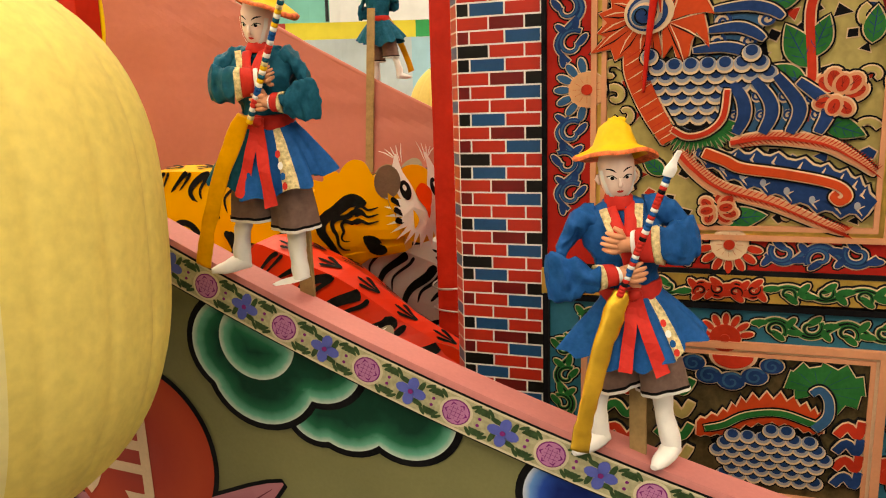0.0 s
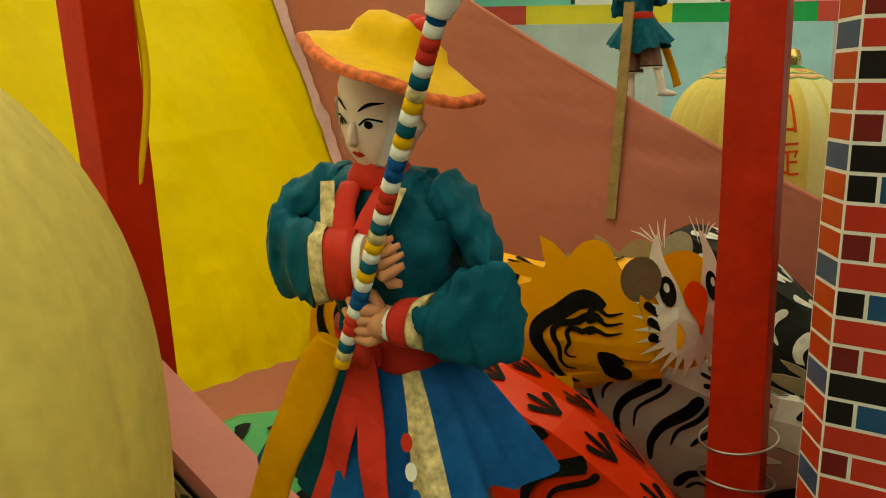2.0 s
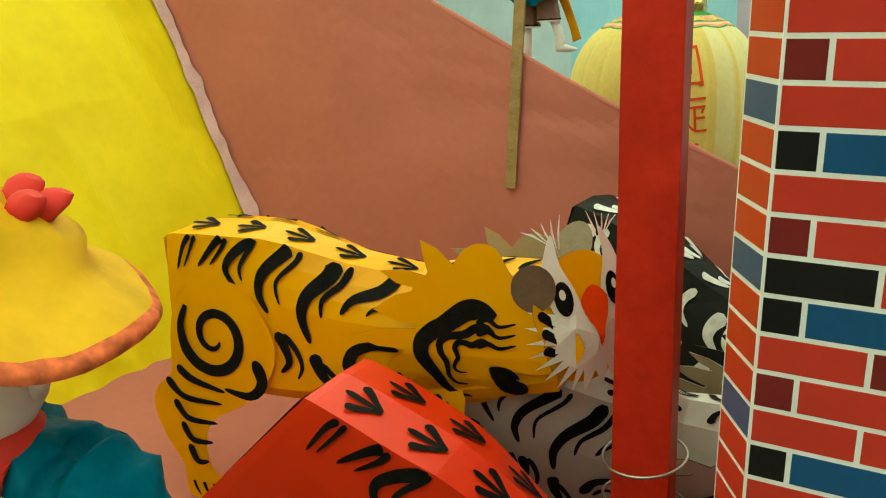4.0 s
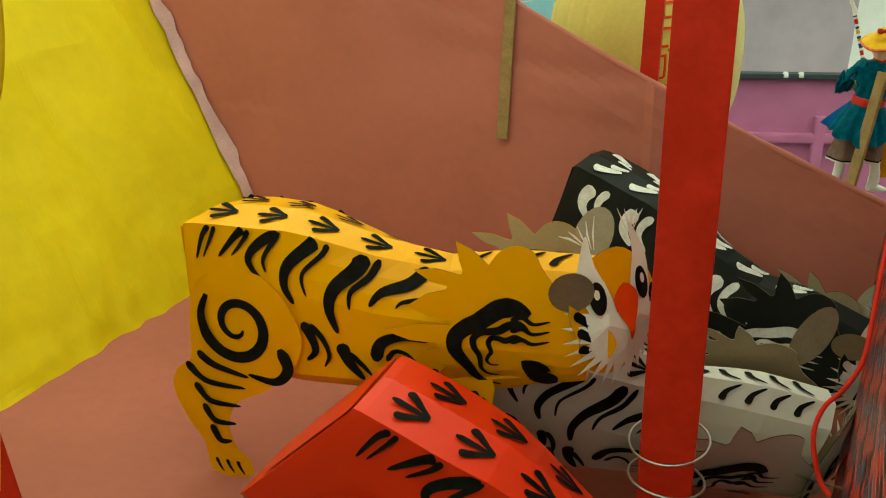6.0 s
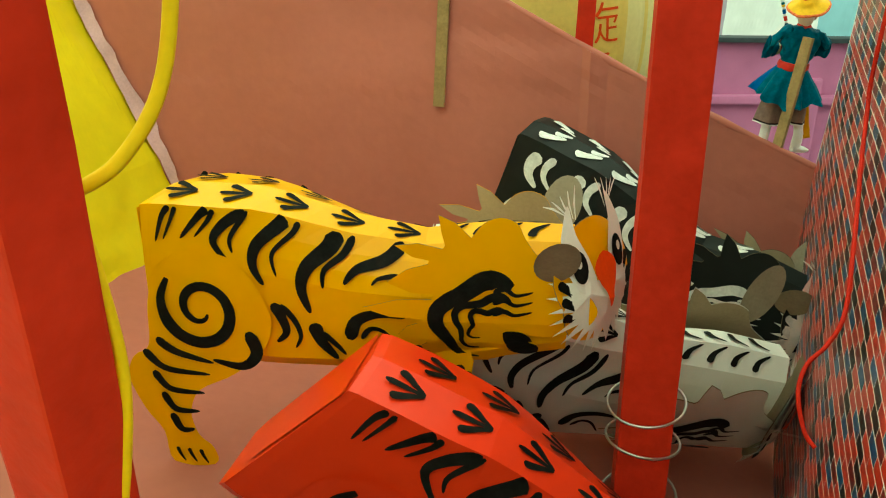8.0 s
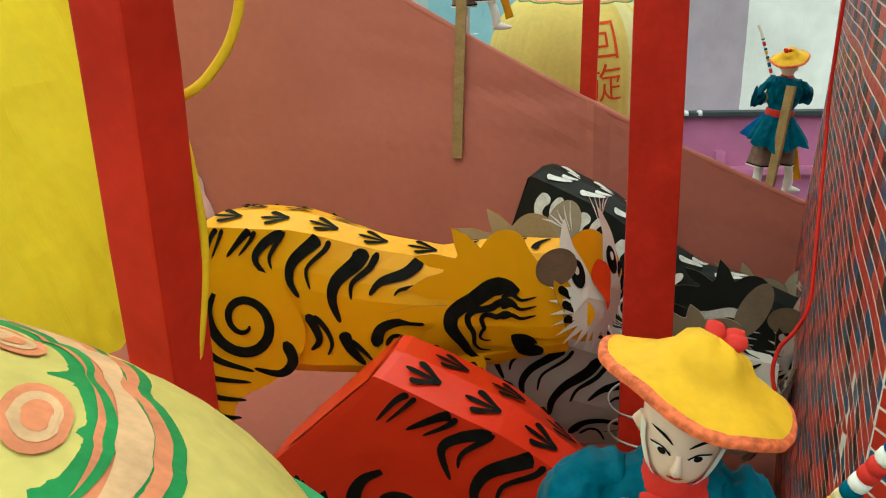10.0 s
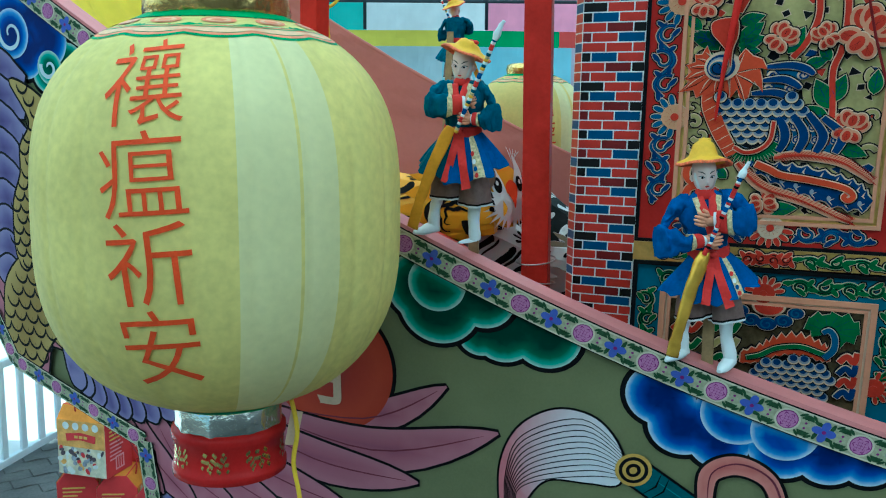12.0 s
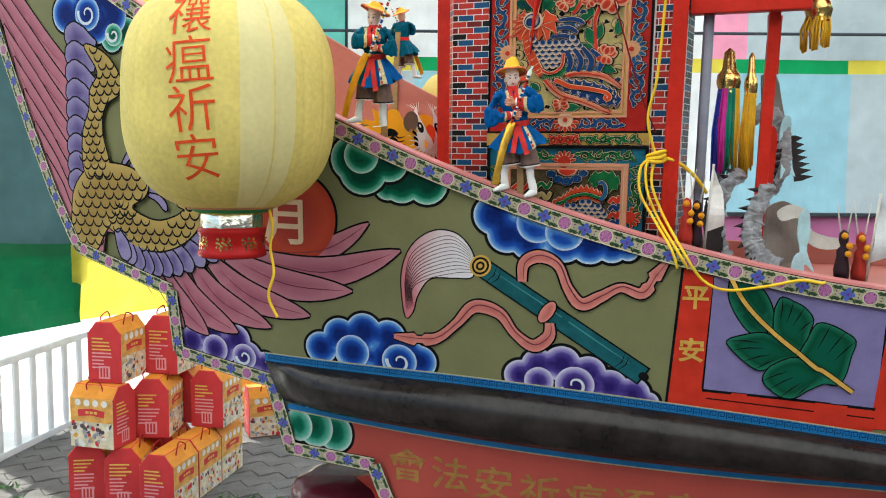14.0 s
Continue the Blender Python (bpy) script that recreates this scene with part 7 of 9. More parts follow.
CARVGREY = mat("carving_grey", (0.30, 0.31, 0.34), 0.45, vary=0.15)
GILT = mat("gilt_ground", (0.46, 0.37, 0.14), 0.42, metal=0.3, vary=0.3, scale=50, bump=0.001, fine=180)
FLAME = mat("carving_flame", (0.50, 0.055, 0.017), 0.45, vary=0.15)
CM = [CREAM, CARVRED, CARVBLUE, CARVMID, CARVGRN, GOLDM, SALMON, BLACK, CARVGREY, GILT, FLAME, mat("carving_peach", (0.58, 0.30, 0.15), 0.5, vary=0.15)]
X0, X1, ZB, ZT = 0.071, 0.311, 1.7775, 2.185
XM = (X0 + X1) / 2


def band_frame(bm, x0, x1, z0, z1, w, mi, off, th):
    for p in ([(x0, z0), (x1, z0), (x1, z0 + w), (x0, z0 + w)], [(x0, z1 - w), (x1, z1 - w), (x1, z1), (x0, z1)], [(x0, z0 + w), (x0 + w, z0 + w), (x0 + w, z1 - w), (x0, z1 - w)], [(x1 - w, z0 + w), (x1, z0 + w), (x1, z1 - w), (x1 - w, z1 - w)]):
        shape(bm, p, wall, off, mi, step=0.06, thick=th)


bm = bmesh.new()
band_frame(bm, X0, X1, ZB, ZT, 0.0034, 1, 0.0, 0.0045)
band_frame(bm, X0 + 0.0034, X1 - 0.0034, ZB + 0.0034, ZT - 0.0034, 0.0286, 0, 0.0, 0.0030)
part("upper_frame", bm, [PANELRED, BLACK], carv, "red field with a black edge")
bm = bmesh.new()
band_frame(bm, 0.1035, 0.2800, 1.8015, 2.158, 0.0036, 0, 0.0, 0.0062)
band_frame(bm, 0.1071, 0.2764, 1.8051, 2.1544, 0.0030, 1, 0.0, 0.0042)
band_frame(bm, 0.1101, 0.2734, 1.8081, 2.1514, 0.0030, 0, 0.0, 0.0058)
part("inner_frame", bm, [SALMON, GOLDM], carv, "salmon and gold moulding")
bm = bmesh.new()
for z0, z1 in ((1.8200, 1.8850), (1.9220, 1.9920), (2.0300, 2.0920), (2.1, 2.16)):
    vine(bm, (0.0890, z0), (0.0890, z1), 3, 3, 0.0080, 0.0036)
    vine(bm, (0.2925, z0), (0.2925, z1), 3, 3, 0.0080, 0.0036)
for z in (1.903, 2.011):
    rosette(bm, 0.1010, z, 0.0130, math.pi, 3, 11)
    rosette(bm, 0.2825, z, 0.0130, 0, 3, 11)
vine(bm, (0.110, 1.7925), (0.172, 1.7925), 3, 3, 0.0062, 0.0038)
vine(bm, (0.274, 1.7925), (0.212, 1.7925), 3, 3, 0.0062, 0.0038)
rosette(bm, XM, 1.7985, 0.0120, -math.pi / 2, 1, 0)
part("border_scroll", bm, CM, carv, "blue carved scrolls with pale edges")["kind"] = "stuff"

# gilded ground pierced by openings that show the brick print, with raised branches between them
bm = bmesh.new()
shape(bm, [(0.1131, 1.8111), (0.2704, 1.8111), (0.2704, 2.1484), (0.1131, 2.1484)], wall, 0.0, 9, step=0.03, thick=0.0014)
rnd = random.Random(11)
for j in range(26):
    for i in range(11):
        x, z = 0.121 + 0.0138 * (i + 0.5 * (j % 2)) + 0.005 * (rnd.random() - 0.5), 1.818 + 0.0128 * j + 0.005 * (rnd.random() - 0.5)
        if x > 0.266 or rnd.random() < 0.25:
            continue
        n, r, tw = rnd.choice((4, 4, 5, 3)), 0.0034 + 0.0022 * rnd.random(), rnd.random()
        hole = [(x + r * (0.8 + 0.4 * rnd.random()) * math.cos(6.283 * (q + tw) / n), z + 0.85 * r * math.sin(6.283 * (q + tw) / n)) for q in range(n)]
        shape(bm, grow(hole, 0.0011), wall, 0.0017, 0, step=0.2)
        shape(bm, hole, wall, 0.0020, rnd.choice((7, 7, 7, 1, 2)), step=0.2)
part("pierced_ground", bm, CM, carv, "gilded openwork over brick print")["kind"] = "stuff"
bm = bmesh.new()
for x, z, r, a0, L in ((0.116, 1.914, 0.006, 0.4, 1), (0.118, 1.898, 0.005, 2.0, -1), (0.124, 1.886, 0.006, 3.6, 1), (0.117, 1.874, 0.006, 0.9, -1), (0.126, 1.866, 0.005, 2.4, 1), (0.120, 1.962, 0.006, 1.2, 1), (0.117, 1.990, 0.006, 4.0, -1), (0.200, 1.958, 0.005, 1.0, 1), (0.262, 1.940, 0.006, 2.0, 1), (0.264, 1.905, 0.006, 4.0, -1), (0.262, 1.872, 0.006, 0.3, 1), (0.215, 1.882, 0.004, 0.2, 1), (0.118, 2.03, 0.007, 1.0, 1), (0.125, 2.07, 0.007, 2.0, -1), (0.262, 2.06, 0.007, 3.0, 1), (0.215, 2.12, 0.007, 0.0, -1), (0.185, 2.02, 0.006, 2.0, 1), (0.224, 1.818, 0.004, 0.0, 1)):
    sp = [(x + r * (1.25 - 0.9 * t) * math.cos(a0 + 4.6 * L * t), z + r * (1.25 - 0.9 * t) * math.sin(a0 + 4.6 * L * t)) for t in (q / 14 for q in range(15))]
    carved(bm, ribbon(sp, lambda t: 0.0040 - 0.0018 * t), 9, 0.0022, 0.0020, 0.0008)
part("branch", bm, CM, carv, "gilded branch curls with cream edges")["kind"] = "stuff"


def spiral(bm, x, z, r, a0, way, mi, off, w=0.0014):
    sp = [(x + r * (1 - 0.85 * t) * math.cos(a0 + way * 8.0 * t), z + r * (1 - 0.85 * t) * math.sin(a0 + way * 8.0 * t)) for t in (q / 18 for q in range(19))]
    shape(bm, ribbon(sp, lambda t: w * (1 - 0.4 * t)), wall, off, mi, step=0.2)


def scale_field(bm, poly, x0, x1, z0, z1, dx, dz, r, top=0.0062):
    """Overlapping scales, the upper rows over the lower: dark edge, pale crescent, grey heart."""
    rows = int((z1 - z0) / dz) + 1
    for j in range(rows):
        for i in range(int((x1 - x0) / dx) + 2):
            x, z = x0 + dx * (i + 0.5 * (j % 2)), z1 - dz * j
            if inside((x, z), poly):
                o = top + 0.0036 - 0.0010 * j
                for rr, dz2, m, e in ((r * 1.16, 0, 7, 0.0), (r, 0, 0, 0.0002), (r * 0.86, r * 0.16, 8, 0.0004), (r * 0.62, r * 0.32, 2, 0.0006)):
                    shape(bm, circle(x, z + dz2, rr, rr * 0.98, 14), wall, o + e, m, step=0.2)


# the phoenix: flame collar, ringed eye, red beak and neck
HX, HZ = 0.1390, 1.951
bm = bmesh.new()
left = [(0.128, 1.962), (0.1251, 1.9693), (0.1215, 1.962), (0.1155, 1.9614), (0.1165, 1.955), (0.1083, 1.9521), (0.1135, 1.946), (0.1072, 1.9394), (0.1130, 1.937), (0.1031, 1.9266), (0.1160, 1.929), (0.1185, 1.9215), (0.1265, 1.926), (0.1330, 1.921), (0.1432, 1.9100), (0.1470, 1.925), (0.1440, 1.940)]
right = [(0.1500, 1.948), (0.1530, 1.960), (0.1574, 1.9665), (0.1640, 1.9600), (0.1720, 1.9570), (0.1769, 1.9475), (0.1705, 1.9490), (0.1730, 1.938), (0.1748, 1.9265), (0.1670, 1.9370), (0.1640, 1.9310), (0.1612, 1.9118), (0.1560, 1.9220), (0.1530, 1.930), (0.1480, 1.921), (0.1470, 1.938)]
carved(bm, left, 10, 0.0042, 0.0028, 0.0009)
carved(bm, right, 10, 0.0048, 0.0030, 0.0009)
for x1, z1 in ((0.1240, 1.964), (0.1175, 1.958), (0.1115, 1.950), (0.1100, 1.9395), (0.1075, 1.9290), (0.1215, 1.9250), (0.1340, 1.9245), (0.1425, 1.9150)):
    for k in (-1, 1):
        ax, az = HX + (x1 - HX) * 0.42, HZ + (z1 - HZ) * 0.42
        line(bm, [(ax - 0.0010 * k, az + 0.0014 * k), ((ax + x1) / 2 - 0.0012 * k, (az + z1) / 2 + 0.0016 * k), (x1, z1)], 0.0009, 0.0072, 0 if k > 0 else 7, wall)
for x1, z1 in ((0.1572, 1.9640), (0.1745, 1.9490), (0.1735, 1.9300), (0.1612, 1.9160)):
    for k in (-1, 1):
        line(bm, [(0.1500 + 0.001 * k, 1.944), ((0.150 + x1) / 2 + 0.001 * k, (1.944 + z1) / 2 + 0.001), (x1, z1)], 0.0009, 0.0080, 0 if k > 0 else 7, wall)
part("crest_flame", bm, CM, carv, "orange-red carved flame collar with cream edges")
bm = bmesh.new()
for k, (r, mi) in enumerate(((0.0150, 0), (0.0122, 2), (0.0100, 8), (0.0084, 0), (0.0070, 3), (0.0046, 2))):
    carved(bm, circle(HX - 0.0008 * k, HZ - 0.0005 * k, r, r * 0.92, 22, 0.3), mi, 0.0072 + 0.0005 * k, 0.0018, 0)
spiral(bm, HX - 0.003, HZ - 0.001, 0.0085, 1.0, -1, 7, 0.0120, 0.0012)
part("phoenix_eye", bm, CM, carv, "ringed blue and white eye")
bm = bmesh.new()
carved(bm, spline([(0.1300, 1.992), (0.1480, 1.994), (0.1505, 1.980), (0.1470, 1.966), (0.1462, 1.950), (0.1440, 1.962), (0.1370, 1.972), (0.1290, 1.982)], 4, True), 1, 0.0085, 0.0030, 0.0008)
part("beak", bm, CM, carv, "deep red carved beak")
bm = bmesh.new()
for x, z, L, a in ((0.137, 1.970, 0.030, 2.75), (0.135, 1.966, 0.026, 2.35), (0.133, 1.961, 0.020, 3.5), (0.136, 1.974, 0.028, 2.95), (0.151, 1.969, 0.024, 0.35), (0.151, 1.972, 0.027, 0.75), (0.152, 1.966, 0.018, -0.1)):
    leafy(bm, x, z, L, a)
part("crest_leaf", bm, CM, carv, "green carved crest leaves")["kind"] = "stuff"
bm = bmesh.new()
nk = spline([(0.1315, 1.926), (0.1318, 1.914), (0.1365, 1.900), (0.1430, 1.886), (0.1500, 1.874), (0.1535, 1.868)], 6)
carved(bm, ribbon(nk, lambda t: 0.0150 - 0.004 * t), 10, 0.0036, 0.0036, 0.0010)
for k in range(2, len(nk) - 2, 2):
    x, z = nk[k]
    line(bm, [(x - 0.0062, z - 0.0010), (x - 0.001, z + 0.0022), (x + 0.0050, z + 0.0062)], 0.0008, 0.0074, 1 if k % 4 else 0, wall)
part("phoenix_neck", bm, CM, carv, "orange carved neck")
breast = [(0.1400, 1.9290), (0.1360, 1.9160), (0.1450, 1.8980), (0.1530, 1.8850), (0.1580, 1.8775), (0.1680, 1.8735), (0.1780, 1.8770), (0.1840, 1.8870), (0.1850, 1.9000), (0.2000, 1.8990), (0.2110, 1.9030), (0.2080, 1.9170), (0.2060, 1.9290), (0.1960, 1.9210), (0.1800, 1.9180), (0.1700, 1.9190), (0.1600, 1.9170), (0.1480, 1.9230)]
bm = bmesh.new()
carved(bm, [(x, z) for x, z in breast], 7, 0.0014, 0.0012, 0)
scale_field(bm, breast, 0.135, 0.212, 1.872, 1.929, 0.0098, 0.0066, 0.0056)
part("phoenix_breast", bm, CM, carv, "grey and white carved scales")["kind"] = "stuff"
bm = bmesh.new()
carved(bm, ribbon(spline([(0.1545, 1.8755), (0.1640, 1.8705), (0.1760, 1.8735), (0.1842, 1.8830), (0.1860, 1.9000)], 6), lambda t: 0.0030), 1, 0.0062, 0.0020, 0.0010)
part("breast_edge", bm, CM, carv, "red carved edge of the breast")
# the wing: three swept rows of curls, and four hanging blades
bm = bmesh.new()
for z, x0, x1 in ((1.9470, 0.1765, 0.2135), (1.9345, 0.1740, 0.2040), (1.9225, 0.1655, 0.2000)):
    carved(bm, [(x0, z - 0.0095), (x1 - 0.010, z - 0.0095), (x1 - 0.004, z), (x1 - 0.010, z + 0.004), (x0, z + 0.004)], 3, 0.0036, 0.0014, 0.0006)
    carved(bm, ribbon(spline([(x0, z + 0.0030), ((x0 + x1) / 2, z + 0.0042), (x1 - 0.006, z + 0.0012), (x1 + 0.001, z - 0.0040)], 6), lambda t: 0.0062 - 0.0030 * abs(2 * t - 1) ** 2), 2, 0.0052, 0.0024, 0.0008)
    n = max(2, int((x1 - x0) / 0.0125))
    for k in range(n):
        cx = x0 + 0.0055 + k * (x1 - x0 - 0.013) / max(1, n - 1)
        shape(bm, circle(cx, z - 0.0045, 0.0052, 0.0046, 14), wall, 0.0054, 0, step=0.2)
        spiral(bm, cx, z - 0.0045, 0.0046, 1.2, -1, 2, 0.0062, 0.0020)
for k in range(4):
    x, sw = 0.1905 + 0.0122 * k, 0.0040 + 0.0030 * k
    top, bot = 1.9040 + 0.002 * min(k, 2) - 0.004 * (k == 3), 1.8720
    cl = spline([(x - 0.002, top), (x + sw, 1.894 - 0.001 * k), (x + sw + 0.0015, 1.883), (x + sw - 0.003, bot)], 6)
    carved(bm, ribbon([(px - 0.0052, pz) for px, pz in cl], lambda t: 0.0078), 3, 0.0034 + 0.0002 * k, 0.0012, 0.0006)
    carved(bm, ribbon(cl, lambda t: 0.0064 * (0.75 + 0.4 * math.sin(3.0 * t))), 2, 0.0046 + 0.0002 * k, 0.0024, 0.0008)
    for q in (0.30, 0.72):
        px, pz = cl[int(q * (len(cl) - 1))]
        shape(bm, circle(px - 0.0058, pz, 0.0034, 0.0040, 12), wall, 0.0050 + 0.0002 * k, 0, step=0.2)
        spiral(bm, px - 0.0058, pz, 0.0034, 0.4, 1, 2, 0.0056 + 0.0002 * k, 0.0016)
part("phoenix_wing", bm, CM, carv, "deep blue carved wing feathers")["kind"] = "stuff"
bm = bmesh.new()
for k in range(22):
    a = -2.75 + 2.45 * k / 21
    x, z = 0.169 + 0.016 * math.cos(a), 1.884 + 0.013 * math.sin(a)
    L = 0.0125 + 0.002 * math.sin(k * 2.3)
    plume_pts = ribbon([(x, z), (x + L * 0.5 * math.cos(a), z + L * 0.45 * math.sin(a)), (x + L * math.cos(a), z + L * math.sin(a) * 0.9)], lambda t: 0.0034 * (1 - 0.75 * t))
    carved(bm, plume_pts, 4, 0.0040 + 0.0002 * (k % 2), 0.0018, 0.0005)
part("leg_feather", bm, CM, carv, "green carved leg feathers")["kind"] = "stuff"
# tail plumes
bm = bmesh.new()
up = spline([(0.168, 1.8600), (0.190, 1.8590), (0.212, 1.8570), (0.240, 1.8500), (0.259, 1.8425), (0.2675, 1.8330)], 6)
dn = spline([(0.2665, 1.8205), (0.244, 1.8230), (0.216, 1.8335), (0.192, 1.8430), (0.170, 1.8570)], 6)
tooth = lambda pts, d: [(x, z + (d if i % 3 == 1 else 0.0)) for i, (x, z) in enumerate(pts)]
edge = tooth(up, 0.0032) + [(0.2715, 1.8290), (0.2690, 1.8250)] + tooth(dn, -0.0036)
carved(bm, edge, 2, 0.0036, 0.0026, 0.0013)
for i in range(1, len(up) - 1, 3):
    x, z = up[i]
    line(bm, [(x - 0.001, z + 0.0010), (x - 0.0030, z - 0.0030), (x - 0.001, z - 0.0050)], 0.0018, 0.0064, 0, wall)
for i in range(1, len(dn) - 1, 3):
    x, z = dn[i]
    line(bm, [(x, z - 0.0010), (x - 0.0030, z + 0.0030), (x + 0.0010, z + 0.0052)], 0.0018, 0.0064, 0, wall)
    shape(bm, circle(x - 0.003, z + 0.0052, 0.0018, 0.0026, 10), wall, 0.0066, 8, step=0.2)
part("tail_plume", bm, CM, carv, "jagged dark blue tail plume with pale tips")
bm = bmesh.new()
carved(bm, ribbon(spline([(0.1740, 1.8600), (0.1860, 1.8550), (0.1960, 1.8500), (0.2185, 1.8465), (0.2414, 1.8418), (0.2520, 1.8375), (0.2555, 1.8320), (0.2515, 1.8285), (0.2480, 1.8315), (0.2500, 1.8345)], 6), lambda t: 0.0062 - 0.0026 * t), 10, 0.0070, 0.0020, 0.0009)
part("quill", bm, CM, carv, "red carved quill ending in a curl")
for path, w in (([(0.1890, 1.8660), (0.2112, 1.8690), (0.2400, 1.8650), (0.2570, 1.8555), (0.2690, 1.8460)], 0.0088), ([(0.1585, 1.8600), (0.1690, 1.8480), (0.1849, 1.8360), (0.2145, 1.8265), (0.2440, 1.8130), (0.2560, 1.8085)], 0.0092)):
    bm = bmesh.new()
    c = spline(path, 10)
    carved(bm, ribbon(c, lambda t: w * (0.55 + 0.6 * math.sin(3.0 * t)) * (1.05 - 0.5 * t)), 6, 0.0042, 0.0022, 0.0010)
    carved(bm, ribbon(c, lambda t: 0.0026 * (1.1 - t)), 1, 0.0062, 0.0014, 0.0)
    for k in range(2, len(c) - 2):
        for sg in (-1, 1):
            x, z = c[k]
            line(bm, [(x, z), (x + 0.003, z + sg * w * 0.25), (x + 0.005, z + sg * w * 0.45)], 0.0008, 0.0066, 1, wall)
    part("tail_plume", bm, CM, carv, "orange fringed tail plume")
bm = bmesh.new()
for z in (1.872, 1.846):
    sp = spline([(0.130, z - 0.008), (0.118, z - 0.012), (0.115, z - 0.026), (0.124, z - 0.034), (0.132, z - 0.027), (0.126, z - 0.020)], 6)
    carved(bm, ribbon(sp, lambda t: 0.0062 * (1.1 - 0.5 * t)), 10, 0.004, 0.003, 0.0012)
part("curl", bm, CM, carv, "red carved scroll")["kind"] = "stuff"


def bloom(x, z, r, a0=1.2):
    """A carved peony seen from the side: overlapping cupped petals."""
    bm = bmesh.new()
    for k, (a, q, s) in enumerate(((a0 + 0.9, 0.62, 0.62), (a0 - 0.9, 0.62, 0.62), (a0 + 0.45, 0.72, 0.60), (a0 - 0.45, 0.72, 0.60), (a0, 0.55, 0.56), (a0 + 2.2, 0.45, 0.5), (a0 - 2.2, 0.45, 0.5), (a0 + 3.14, 0.30, 0.52))):
        px, pz = x + r * q * math.cos(a), z + r * q * math.sin(a)
        carved(bm, circle(px, pz, r * s * 0.80, r * s * 0.62, 16, a), 6, 0.0034 + 0.0004 * k, 0.0022, 0.0010)
        shape(bm, circle(px + r * 0.03 * math.cos(a), pz + r * 0.03 * math.sin(a), r * s * 0.58, r * s * 0.40, 14, a), wall, 0.0059 + 0.0004 * k, 1, step=0.2)
        for o in (-0.35, 0, 0.35):
            line(bm, [(px - r * 0.1 * math.cos(a + o), pz - r * 0.1 * math.sin(a + o)), (px + r * s * 0.55 * math.cos(a + o), pz + r * s * 0.55 * math.sin(a + o))], 0.0006, 0.0061 + 0.0004 * k, 7, wall)
    part("peony", bm, CM, carv, "red carved peony with cream edges")


for x, z, r, a in ((0.250, 1.976, 0.024, 0.9), (0.246, 1.893, 0.0155, 1.3), (0.222, 1.975, 0.012, 2.2), (0.184, 1.974, 0.014, 0.9), (0.181, 1.8225, 0.0125, 0.2), (0.121, 2.006, 0.014, 1.4), (0.240, 2.045, 0.020, 1.2), (0.165, 2.055, 0.020, 1.8), (0.200, 2.105, 0.019, 1.0), (0.134, 2.105, 0.016, 1.8), (0.255, 2.122, 0.014, 0.6)):
    bloom(x, z, r, a)
bm = bmesh.new()
for st in ([(0.2295, 1.879), (0.232, 1.905), (0.229, 1.945), (0.234, 1.965), (0.236, 1.995), (0.232, 2.04)], [(0.2295, 1.890), (0.222, 1.900)], [(0.196, 1.958), (0.206, 1.972), (0.214, 2.00), (0.205, 2.05), (0.20, 2.1)], [(0.15, 2.00), (0.158, 2.03), (0.14, 2.08)]):
    carved(bm, ribbon(spline(st, 6), lambda t: 0.0048), 1, 0.0030, 0.0022, 0.0009)
part("stem", bm, CM, carv, "red carved stems")
for x, z, L, a in ((0.230, 1.912, 0.030, 2.05), (0.229, 1.903, 0.026, 2.75), (0.231, 1.918, 0.026, 1.25), (0.206, 1.950, 0.020, 0.35), (0.226, 1.955, 0.018, 2.1), (0.262, 1.925, 0.022, 1.5), (0.240, 1.878, 0.024, -0.35), (0.186, 1.8155, 0.026, 0.12), (0.192, 1.962, 0.026, 1.1), (0.150, 1.990, 0.022, 0.3), (0.119, 1.985, 0.020, 2.4),
                   (0.222, 2.02, 0.022, 2.6), (0.255, 2.02, 0.020, 0.6), (0.18, 2.07, 0.022, 0.4), (0.142, 2.06, 0.020, 2.7), (0.225, 2.09, 0.022, -0.4), (0.150, 1.845, 0.018, 2.4), (0.168, 2.12, 0.022, 0.2)):
    bm = bmesh.new()
    leafy(bm, x, z, L, a)
    part("leaf", bm, CM, carv, "green carved leaf")
bm = bmesh.new()
tube(bm, spline([tuple(wall(0.150, 2.02, 0.012)), tuple(wall(0.146, 1.985, 0.014)), tuple(wall(0.142, 1.955, 0.013)), tuple(wall(0.139, 1.925, 0.012)), tuple(wall(0.137, 1.900, 0.010))], 6), [0.004 - 0.003 * k / 24 for k in range(25)], 8)
part("red_cloth_bow", bm, REDCORD, carv, "red cloth strip tied over the carving")

# gold band between the panels
bm = bmesh.new()
shape(bm, [(X0, 1.7585), (X1 + 0.002, 1.7600), (X1 + 0.002, 1.7775), (X0, 1.7775)], wall, 0.0, 0, step=0.06, thick=0.006)
part("middle_band", bm, GOLDM, carv, "gilded middle band")
bm = bmesh.new()
vine(bm, (0.166, 1.768), (0.100, 1.768), 4, 3, 0.0040, 0.0026, 0, 0.004)
vine(bm, (0.216, 1.768), (0.300, 1.768), 4, 4, 0.0040, 0.0026, 0, 0.004)
vine(bm, (XM, 1.768), (0.170, 1.768), 1, 2, 0.0045, 0.0034, 0, 0.004)
vine(bm, (XM, 1.768), (0.212, 1.768), 1, 2, 0.0045, 0.0034, 0, 0.004)
part("band_scroll", bm, CM, carv, "green and red carved scrolls")["kind"] = "stuff"

